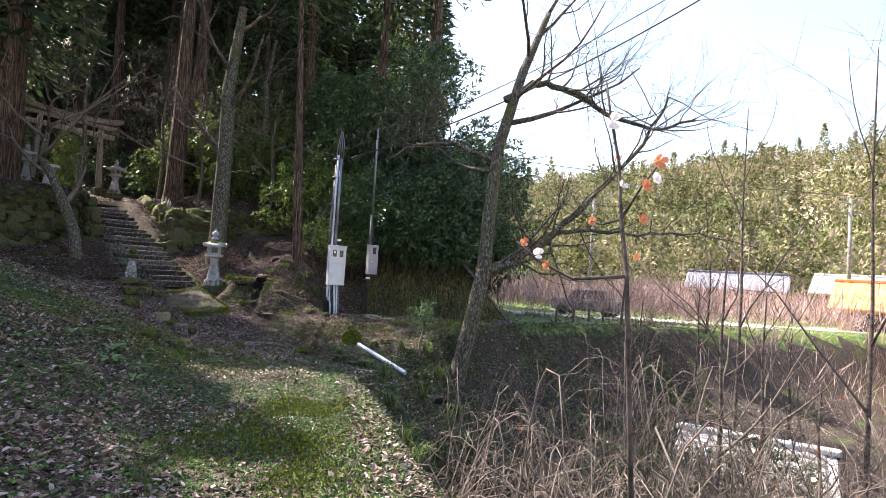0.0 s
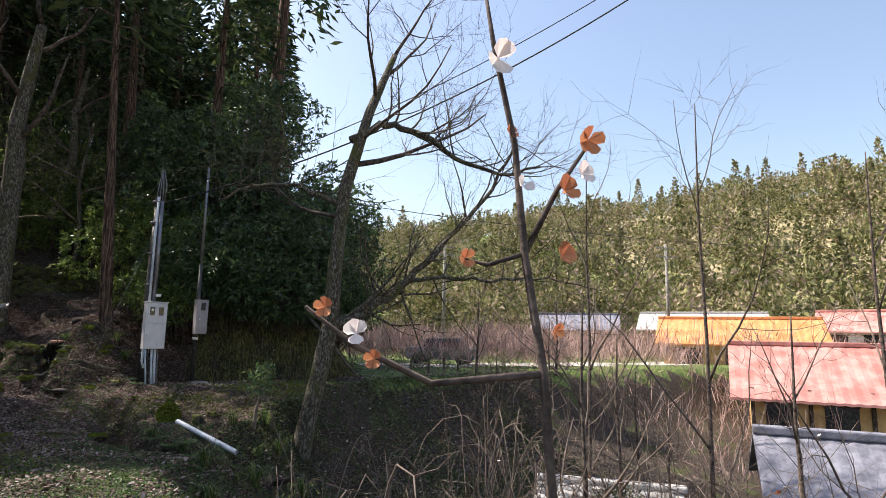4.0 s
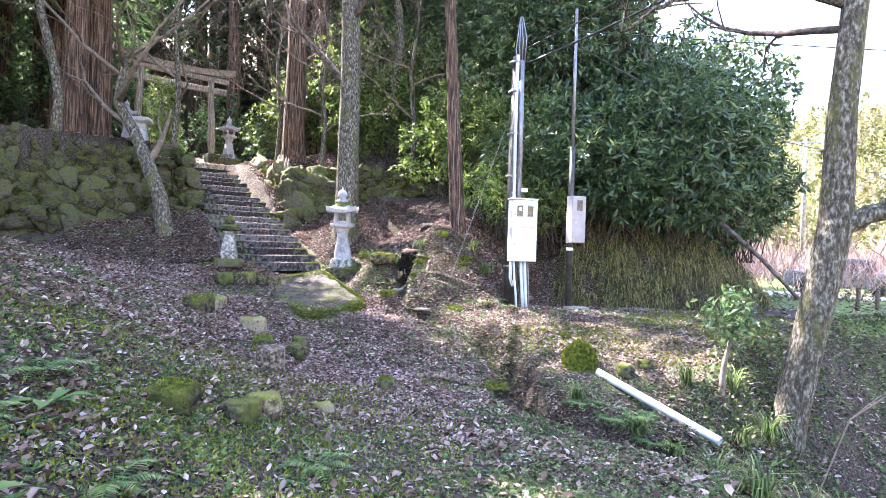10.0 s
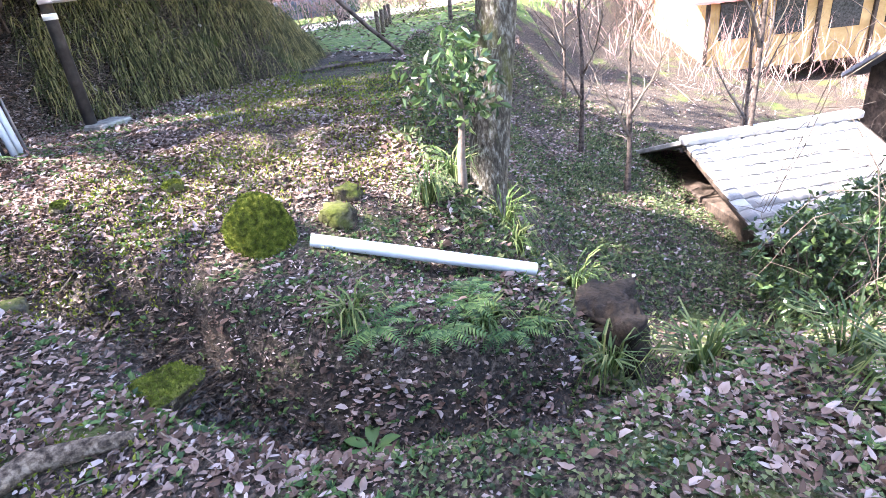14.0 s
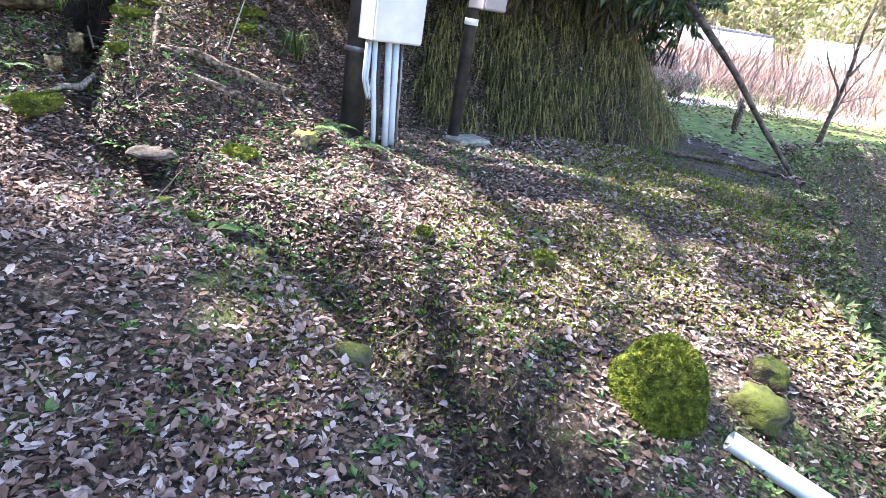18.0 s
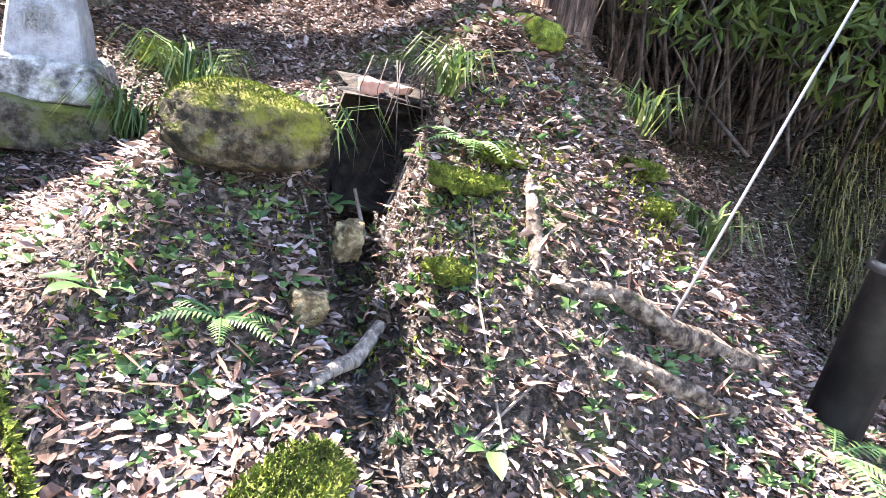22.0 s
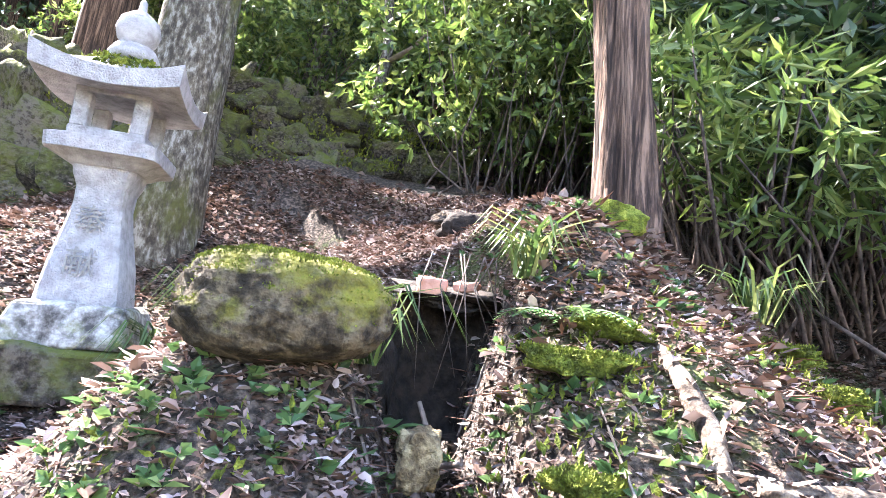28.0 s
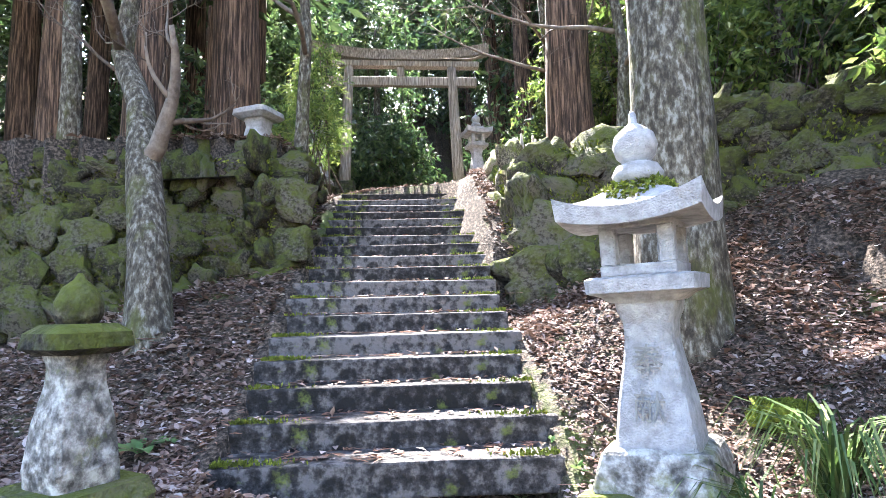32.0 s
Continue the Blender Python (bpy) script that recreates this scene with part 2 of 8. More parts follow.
M_CABLE = node_mat("black_cable", [(0.3, (0.012, 0.012, 0.013)), (0.7, (0.03, 0.03, 0.032))], 6, 4, 0.5, 0, 0)
M_GLASS_DARK = node_mat("meter_window", [(0.3, (0.015, 0.02, 0.022)), (0.7, (0.05, 0.06, 0.065))], 14, 4, 0.12, 0, 0, spec=0.6)
M_TILE = node_mat("grey_roof_tile", [(0.3, (0.20, 0.195, 0.19)), (0.55, (0.33, 0.32, 0.31)), (0.75, (0.46, 0.45, 0.44))], 5, 8, 0.6, 0.3, 40, random=0.35, patch=((0.16, 0.15, 0.08), 3, 0.62, 0.72, 0))
M_REDROOF = node_mat("faded_red_metal_roof", [(0.3, (0.36, 0.15, 0.13)), (0.7, (0.55, 0.27, 0.24))], 1.2, 6, 0.6, 0.1, 20)
M_ORANGEROOF = node_mat("rust_orange_roof", [(0.3, (0.5, 0.20, 0.07)), (0.7, (0.66, 0.30, 0.13))], 1.2, 6, 0.7, 0.1, 20)
M_OCHRE = node_mat("ochre_plaster", [(0.3, (0.44, 0.28, 0.11)), (0.7, (0.58, 0.40, 0.18))], 2, 6, 0.85, 0.1, 30)
M_WHITE = node_mat("white_plaster", [(0.3, (0.66, 0.65, 0.62)), (0.7, (0.8, 0.79, 0.77))], 2, 6, 0.85, 0.1, 30)
M_DARKWOOD = node_mat("dark_timber", [(0.3, (0.03, 0.022, 0.016)), (0.7, (0.09, 0.065, 0.05))], 6, 6, 0.8, 0.3, 30)
M_BLOSSOM = node_mat("white_plum_petal", [(0.2, (0.72, 0.62, 0.62)), (0.8, (0.85, 0.82, 0.8))], 8, 4, 0.6, 0, 0, random=0.4, island=True, translucent=0.35)
M_SEPAL = node_mat("rusty_faded_blossom", [(0.2, (0.36, 0.11, 0.06)), (0.8, (0.62, 0.27, 0.13))], 8, 4, 0.7, 0, 0, random=0.6, island=True, translucent=0.3)
# Far foliage, its colours lightened to carry the haze of distance.
M_FARWOOD = node_mat("hazed_far_wood_foliage", [(0.05, (0.04, 0.055, 0.025)), (0.35, (0.13, 0.145, 0.055)), (0.55, (0.26, 0.255, 0.105)), (0.75, (0.36, 0.28, 0.23)), (1.0, (0.44, 0.39, 0.2))], 0.09, 4, 0.8, 0, 0, random=0.55, island=True, translucent=0.2)
M_BRUSH = node_mat("pinkish_bare_brush", [(0.1, (0.24, 0.14, 0.12)), (0.9, (0.54, 0.39, 0.35))], 0.4, 4, 0.9, 0, 0, random=0.8, island=True)
M_LAWN = node_mat("short_lawn", [(0.3, (0.05, 0.085, 0.02)), (0.55, (0.11, 0.16, 0.04)), (0.75, (0.2, 0.22, 0.07))], 5, 8, 0.95, 0.8, 60)
M_GRAVEL = node_mat("pale_gravel_road", [(0.3, (0.34, 0.32, 0.29)), (0.7, (0.5, 0.48, 0.44))], 6, 8, 0.95, 0.4, 60)
M_FIELD = node_mat("dry_field", [(0.3, (0.15, 0.13, 0.06)), (0.5, (0.30, 0.26, 0.15)), (0.75, (0.40, 0.36, 0.24))], 0.15, 8, 0.95, 0.5, 4)
M_CAR = node_mat("car_paint", [(0.3, (0.1, 0.12, 0.15)), (0.7, (0.5, 0.52, 0.55))], 1, 2, 0.3, 0, 0, random=1.2)
M_SLAB = node_mat("old_mossy_concrete", [(0.3, (0.02, 0.016, 0.013)), (0.55, (0.058, 0.048, 0.043)), (0.75, (0.13, 0.11, 0.10))], 16, 10, 0.9, 0.9, 45, patch=((0.09, 0.105, 0.02), 2.2, 0.5, 0.66, 0))
M_MOSSDARK = node_mat("dark_wall_moss", [(0.3, (0.03, 0.036, 0.006)), (0.55, (0.075, 0.085, 0.014)), (0.75, (0.15, 0.155, 0.028))], 6, 8, 0.95, 0.8, 90)
M_BARESTONE = node_mat("brown_grey_stone", [(0.33, (0.026, 0.019, 0.016)), (0.5, (0.052, 0.04, 0.034)), (0.66, (0.09, 0.072, 0.063))], 9, 9, 0.85, 0.6, 40)
# Darker, bluer copy of the roof tile, with the outhouse roof's shade in its colour.
M_SHADEDROOF = node_mat("shaded_blue_grey_roof", [(0.3, (0.12, 0.125, 0.155)), (0.7, (0.24, 0.245, 0.29))], 3, 8, 0.6, 0.3, 30)
# Damp soil, taken near black so that the shade of the hollows is in its colour.
M_SOILSHADE = node_mat("damp_soil_and_hollow_shade", [(0.3, (0.008, 0.006, 0.005)), (0.7, (0.03, 0.022, 0.016))], 14, 8, 0.95, 1.0, 30)
M_SANDSTONE = node_mat("yellow_sandstone", [(0.3, (0.06, 0.042, 0.02)), (0.5, (0.14, 0.105, 0.055)), (0.7, (0.28, 0.225, 0.125))], 22, 9, 0.85, 1.0, 60)
M_TERRACOTTA = node_mat("broken_terracotta", [(0.3, (0.30, 0.13, 0.08)), (0.7, (0.5, 0.27, 0.2))], 7, 8, 0.85, 0.4, 40)
M_WATER = node_mat("shallow_stream_water", [(0.3, (0.015, 0.012, 0.01)), (0.7, (0.03, 0.024, 0.018))], 8, 4, 0.16, 0.8, 22, spec=0.5)
M_CONCRETE = node_mat("old_concrete", [(0.3, (0.13, 0.125, 0.115)), (0.55, (0.23, 0.22, 0.2)), (0.75, (0.33, 0.32, 0.29))], 6, 8, 0.9, 0.4, 50,
                      patch=((0.13, 0.155, 0.02), 2.0, 0.55, 0.66, 0))


# ---- mesh tools ----
def quick(name, v, quads=(), tris=(), mat=None, smooth=False):
    """A mesh from arrays of corners, four-sided and three-sided faces."""
    v = np.asarray(v, dtype=np.float32).reshape(-1, 3)
    q = np.asarray(quads, dtype=np.int32).reshape(-1, 4)
    t = np.asarray(tris, dtype=np.int32).reshape(-1, 3)
    me = bpy.data.meshes.new(name)
    me.vertices.add(len(v))
    me.vertices.foreach_set("co", v.ravel())
    loops = np.concatenate([q.ravel(), t.ravel()])
    me.loops.add(len(loops))
    me.loops.foreach_set("vertex_index", loops)
    me.polygons.add(len(q) + len(t))
    totals = np.concatenate([np.full(len(q), 4), np.full(len(t), 3)]).astype(np.int32)
    me.polygons.foreach_set("loop_start", np.concatenate([[0], np.cumsum(totals)[:-1]]).astype(np.int32))
    me.polygons.foreach_set("loop_total", totals)
    me.polygons.foreach_set("use_smooth", np.full(len(totals), smooth))
    if mat:
        me.materials.append(mat)
    me.update(calc_edges=True)
    return me


def part(name, me, parent=None, label="", at=None):
    """Links a mesh (or a bmesh with its material) as one object under its thing."""
    ob = new(name, me)
    if parent is not None:
        ob.parent = parent
    if at is not None:
        ob.matrix_local = at
    if label:
        ob["label"] = label
    return ob


def thing(name, label, category, at=None, group="", kind=""):
    ob = new(name)
    if at is not None:
        ob.matrix_world = at
    return tagged(ob, label, category, group, kind)


def bm_mesh(name, bm, mat, smooth=False):
    me = bpy.data.meshes.new(name)
    bm.normal_update()
    bm.to_mesh(me)
    bm.free()
    me.materials.append(mat)
    if smooth:
        me.polygons.foreach_set("use_smooth", np.full(len(me.polygons), True))
    return me


def box_bm(sx_, sy_, sz_, bevel=0.01, segs=2, at=(0, 0, 0), taper=(1, 1), wobble=0.0, seed=0, cuts=0):
    """A bevelled block that stands on z = 0; taper scales its top."""
    bm = bmesh.new()
    bmesh.ops.create_cube(bm, size=1)
    for v in bm.verts:
        k = (taper[0], taper[1]) if v.co.z > 0 else (1, 1)
        v.co = Vector((v.co.x * sx_ * k[0] + at[0], v.co.y * sy_ * k[1] + at[1], (v.co.z + 0.5) * sz_ + at[2]))
    if bevel:
        bmesh.ops.bevel(bm, geom=bm.edges[:], offset=bevel, segments=segs, profile=0.5, affect="EDGES")
    if cuts:
        bmesh.ops.subdivide_edges(bm, edges=bm.edges[:], cuts=cuts, use_grid_fill=True)
    if wobble:
        for v in bm.verts:
            v.co += wobble * noise.noise_vector(v.co * (1.2 / max(0.1, min(sx_, sy_, sz_))) + Vector((seed * 7.3, 0, 0)))
    return bm


def lathe(profile, sides=24, square=0.0):
    """Rings (radius, z) round the z axis; square=1 makes them four-sided."""
    v, q, t = [], [], []
    a = np.arange(sides) * 2 * math.pi / sides
    for r, z in profile:
        v.append(np.stack([r * np.cos(a), r * np.sin(a), np.full(sides, z)], 1))
    for i in range(len(profile) - 1):
        for k in range(sides):
            q.append((i * sides + k, i * sides + (k + 1) % sides, (i + 1) * sides + (k + 1) % sides, (i + 1) * sides + k))
    v = np.concatenate(v)
    n = len(profile)
    v = np.concatenate([v, [[0, 0, profile[0][1]], [0, 0, profile[-1][1]]]])
    for k in range(sides):
        t += [((k + 1) % sides, k, n * sides), ((n - 1) * sides + k, (n - 1) * sides + (k + 1) % sides, n * sides + 1)]
    return v, q, t


def tube(points, radii, sides=6, closed=True):
    """A tapered tube along a line of points."""
    p = np.asarray(points, float)
    r = np.broadcast_to(np.asarray(radii, float), (len(p),))
    d = np.gradient(p, axis=0)
    d /= np.linalg.norm(d, axis=1)[:, None] + 1e-9
    ref = np.where(np.abs(d[:, 2:3]) > 0.9, np.array([[1.0, 0, 0]]), np.array([[0, 0, 1.0]]))
    u = np.cross(d, ref)
    u /= np.linalg.norm(u, axis=1)[:, None] + 1e-9
    for i in range(1, len(u)):
        u[i] = u[i - 1] - d[i] * (u[i - 1] @ d[i])
        u[i] /= np.linalg.norm(u[i]) + 1e-9
    w = np.cross(d, u)
    a = np.arange(sides) * 2 * math.pi / sides
    v = (p[:, None] + r[:, None, None] * (np.cos(a)[None, :, None] * u[:, None] + np.sin(a)[None, :, None] * w[:, None])).reshape(-1, 3)
    i, k = np.meshgrid(np.arange(len(p) - 1), np.arange(sides), indexing="ij")
    q = np.stack([i * sides + k, i * sides + (k + 1) % sides, (i + 1) * sides + (k + 1) % sides, (i + 1) * sides + k], -1).reshape(-1, 4)
    t = []
    if closed:
        n = len(v)
        v = np.concatenate([v, p[:1], p[-1:]])
        kk = np.arange(sides)
        last = (len(p) - 1) * sides
        t = np.concatenate([np.stack([(kk + 1) % sides, kk, np.full(sides, n)], 1), np.stack([last + kk, last + (kk + 1) % sides, np.full(sides, n + 1)], 1)])
    return v, q, t


class Pile:
    """Collects pieces of geometry into one mesh."""

    def __init__(self):
        self.v, self.q, self.t, self.n = [], [], [], 0

    def add(self, v, q=(), t=()):
        v = np.asarray(v, float).reshape(-1, 3)
        if len(q):
            self.q.append(np.asarray(q).reshape(-1, 4) + self.n)
        if len(t):
            self.t.append(np.asarray(t).reshape(-1, 3) + self.n)
        self.v.append(v)
        self.n += len(v)

    def mesh(self, name, mat, smooth=False):
        cat = lambda some, k: np.concatenate(some) if some else np.zeros((0, k), int)  # noqa: E731
        return quick(name, cat(self.v, 3), cat(self.q, 4), cat(self.t, 3), mat, smooth)


def leaves(pile, centres, length, width, rand, up=0.0, droop=0.0, fold=0.25, out=None):
    """A folded, pointed leaf at each centre. up: how far they lie flat; out: directions in which they point."""
    n = len(centres)
    a = rand.normal(size=(n, 3))
    if out is not None:
        a = out + 0.45 * a
    a[:, 2] -= droop
    if up:
        a[:, 2] *= 1 - up
    a /= np.linalg.norm(a, axis=1)[:, None] + 1e-9
    b = rand.normal(size=(n, 3))
    if up:
        b = b * (1 - up) + np.array([0, 0, 1.0]) * up * 2
        side = np.cross(a, b)
    else:
        side = np.cross(a, b)
    side /= np.linalg.norm(side, axis=1)[:, None] + 1e-9
    nor = np.cross(side, a)
    ln = length * rand.uniform(0.6, 1.3, (n, 1))
    wd = width * rand.uniform(0.7, 1.25, (n, 1))
    c = np.asarray(centres)
    mid = c + a * ln * 0.45 + nor * wd * fold
    v = np.stack([c, mid + side * wd / 2, c + a * ln, mid - side * wd / 2], 1).reshape(-1, 3)
    k = np.arange(n)[:, None] * 4
    pile.add(v, t=np.concatenate([k + [0, 1, 2], k + [0, 2, 3]]))


def curled(pile, centres, length, width, rand, flat=0.75):
    """Rounded dead leaves, bent along and across, lying about as they fell."""
    n = len(centres)
    a = rand.normal(size=(n, 3))
    a[:, 2] *= 1 - flat
    a /= np.linalg.norm(a, axis=1)[:, None] + 1e-9
    b = rand.normal(size=(n, 3)) * (1 - flat) + np.array([0, 0, 2 * flat])
    side = np.cross(a, b)
    side /= np.linalg.norm(side, axis=1)[:, None] + 1e-9
    nor = np.cross(side, a)
    ln = length * rand.uniform(0.55, 1.35, (n, 1))
    wd = width * rand.uniform(0.6, 1.3, (n, 1))
    cu = rand.uniform(-0.1, 0.45, (n, 1)) * wd
    be = rand.uniform(-0.25, 0.35, (n, 1)) * ln
    c = np.asarray(centres)
    spine = [c, c + a * ln * 0.3 + nor * be * 0.25, c + a * ln * 0.68 + nor * be * 0.3, c + a * ln]
    l1, l2 = spine[1] + side * wd * 0.45 + nor * cu, spine[2] + side * wd * 0.42 + nor * cu
    r1, r2 = spine[1] - side * wd * 0.45 + nor * cu, spine[2] - side * wd * 0.42 + nor * cu
    v = np.stack([spine[0], l1, l2, spine[3], r2, r1, spine[1], spine[2]], 1).reshape(-1, 3)
    k = np.arange(n)[:, None] * 8
    pile.add(v, np.concatenate([k + [6, 7, 2, 1], k + [6, 5, 4, 7]]), np.concatenate([k + [0, 6, 1], k + [0, 5, 6], k + [7, 3, 2], k + [7, 4, 3]]))


def ovals(pile, centres, length, width, rand, flat=0.8):
    """Small oval dead leaves folded along the midrib, lying about as they fell."""
    n = len(centres)
    a = rand.normal(size=(n, 3))
    a[:, 2] *= 1 - flat
    a /= np.linalg.norm(a, axis=1)[:, None] + 1e-9
    b = rand.normal(size=(n, 3)) * (1 - flat) + np.array([0, 0, 1.6 * flat])
    side = np.cross(a, b)
    side /= np.linalg.norm(side, axis=1)[:, None] + 1e-9
    nor = np.cross(side, a)
    ln = length * rand.lognormal(-0.05, 0.38, (n, 1)).clip(0.35, 1.5)
    wd = ln * (width / length) * rand.uniform(0.55, 1.25, (n, 1))
    cu = rand.uniform(-0.15, 0.5, (n, 1)) * wd
    be = rand.uniform(-0.15, 0.3, (n, 1)) * ln
    c = np.asarray(centres)
    l1, l2 = c + a * ln * 0.28 + side * wd * 0.45 + nor * cu, c + a * ln * 0.66 + side * wd * 0.4 + nor * (cu + be * 0.5)
    r1, r2 = c + a * ln * 0.3 - side * wd * 0.45 + nor * cu * 0.8, c + a * ln * 0.7 - side * wd * 0.38 + nor * (cu + be * 0.5)
    v = np.stack([c, l1, l2, c + a * ln + nor * be, r2, r1], 1).reshape(-1, 3)
    k = np.arange(n)[:, None] * 6
    pile.add(v, np.concatenate([k + [0, 1, 2, 3], k + [0, 3, 4, 5]]))


def vnoise(x, y, scale=1.0, seed=0, octaves=4):
    """Smooth value noise from -1 to 1 on arrays."""
    total, amp, norm = 0.0, 1.0, 0.0
    for o in range(octaves):
        fx, fy = np.asarray(x) * scale, np.asarray(y) * scale
        ix, iy = np.floor(fx).astype(np.int64), np.floor(fy).astype(np.int64)
        ux, uy = fx - ix, fy - iy
        ux, uy = ux * ux * (3 - 2 * ux), uy * uy * (3 - 2 * uy)

        def h(i, j):
            k = (i * 374761393 + j * 668265263 + (seed + o * 17) * 974634777) & 0xFFFFFFFF
            k = ((k ^ (k >> 13)) * 1274126177) & 0xFFFFFFFF
            return ((k ^ (k >> 16)) & 0xFFFF) / 32767.5 - 1

        total = total + amp * ((h(ix, iy) * (1 - ux) + h(ix + 1, iy) * ux) * (1 - uy) + (h(ix, iy + 1) * (1 - ux) + h(ix + 1, iy + 1) * ux) * uy)
        norm += amp
        amp *= 0.5
        scale *= 2.03
    return total / norm


# ---- the lie of the land ----
def offset(line, x, y):
    """Distance to the left (+) or right (-) of a bent line, and how far along it."""
    best, side, along, run = np.full(np.shape(x), 1e9), np.zeros(np.shape(x)), np.zeros(np.shape(x)), 0.0
    for (x0, y0), (x1, y1) in zip(line[:-1], line[1:]):
        dx, dy = x1 - x0, y1 - y0
        ln = math.hypot(dx, dy)
        s = np.clip(((x - x0) * dx + (y - y0) * dy) / ln ** 2, 0, 1)
        d = np.hypot(x - x0 - s * dx, y - y0 - s * dy)
        sg = np.sign(dx * (y - y0) - dy * (x - x0))
        near = d < best - 1e-6
        best, side, along = np.where(near, d, best), np.where(near, sg, side), np.where(near, run + s * ln, along)
        run += ln
    return best * side, along


BRINK = [(0.9, -40), (0.75, 0), (0.15, 3.2), (-0.35, 5.5), (-0.93, 7.9), (-1.35, 9.4), (-1.1, 10.3), (-0.7, 11.0), (-0.85, 11.9), (-1.1, 12.6), (-0.6, 13.4), (-0.2, 14.5), (0.9, 15.6), (2.6, 18.0), (5.0, 20.5), (12, 24), (60, 40)]
FOOT = [(-60, 10), (-22, 15), (-12, 15.6), (-9, 16.6), (-7.2, 17.5), (-6.1, 16.5), (-4.6, 16.05), (-3.6, 17.0), (-2.5, 18.25), (-0.8, 18.35), (0.9, 18.6), (2.2, 20.2), (2.6, 24), (2, 32), (-6, 60), (-30, 120)]
DITCH = [(-5.5, 17.75), (-5.43, 16.9), (-5.2, 16.2), (-4.55, 15.6), (-3.6, 14.9), (-2.95, 13.7), (-2.74, 12.73), (-2.37, 12.1), (-1.73, 11.75), (-1.04, 11.66), (-0.28, 11.75), (1.0, 12.3)]
STAIR_AT, STAIR_U = np.array([-8.31, 17.39]), np.array([-0.789, 0.614])
STAIR_R = np.array([0.614, 0.789])
RISE, TREAD, STEPS, STAIR_Z = 0.149, 0.325, 18, 0.9


HUMPS = ((-5.9, 16.45, 0.16, 0.5), (-5.3, 16.6, 0.22, 0.4), (-6.1, 17.0, 0.42, 0.5), (-4.65, 16.85, 0.25, 0.5), (-4.15, 17.35, 0.16, 0.5), (-5.2, 17.5, 0.36, 0.45), (-4.6, 18.2, 0.37, 0.7), (-5.3, 16.05, 0.26, 0.3), (-5.3, 14.2, 0.22, 0.7), (-5.42, 15.5, -0.07, 0.35), (-6.8, 14.45, 0.2, 0.7), (-4.35, 16.5, 0.06, 0.4), (-3.9, 16.85, 0.23, 0.4), (-8.6, 16.4, 0.36, 1.0), (-7.4, 21.0, 0.55, 1.2), (-8.6, 24.4, 0.55, 2.0), (-10.9, 16.9, 0.2, 0.8), (-9.5, 19.8, -0.35, 0.8), (-5.48, 17.55, -0.5, 0.2), (-1.3, 12.95, -0.2, 0.42), (-0.9, 12.75, -0.16, 0.3), (-5.5, 15.4, 0.09, 0.4), (-5.6, 14.4, 0.08, 0.4))


def soft(d, w=0.5):
    """max(0, d) with a rounded start."""
    return 0.5 * (d + np.sqrt(d * d + w * w)) - 0.5 * w * np.exp(-np.abs(d) / w)


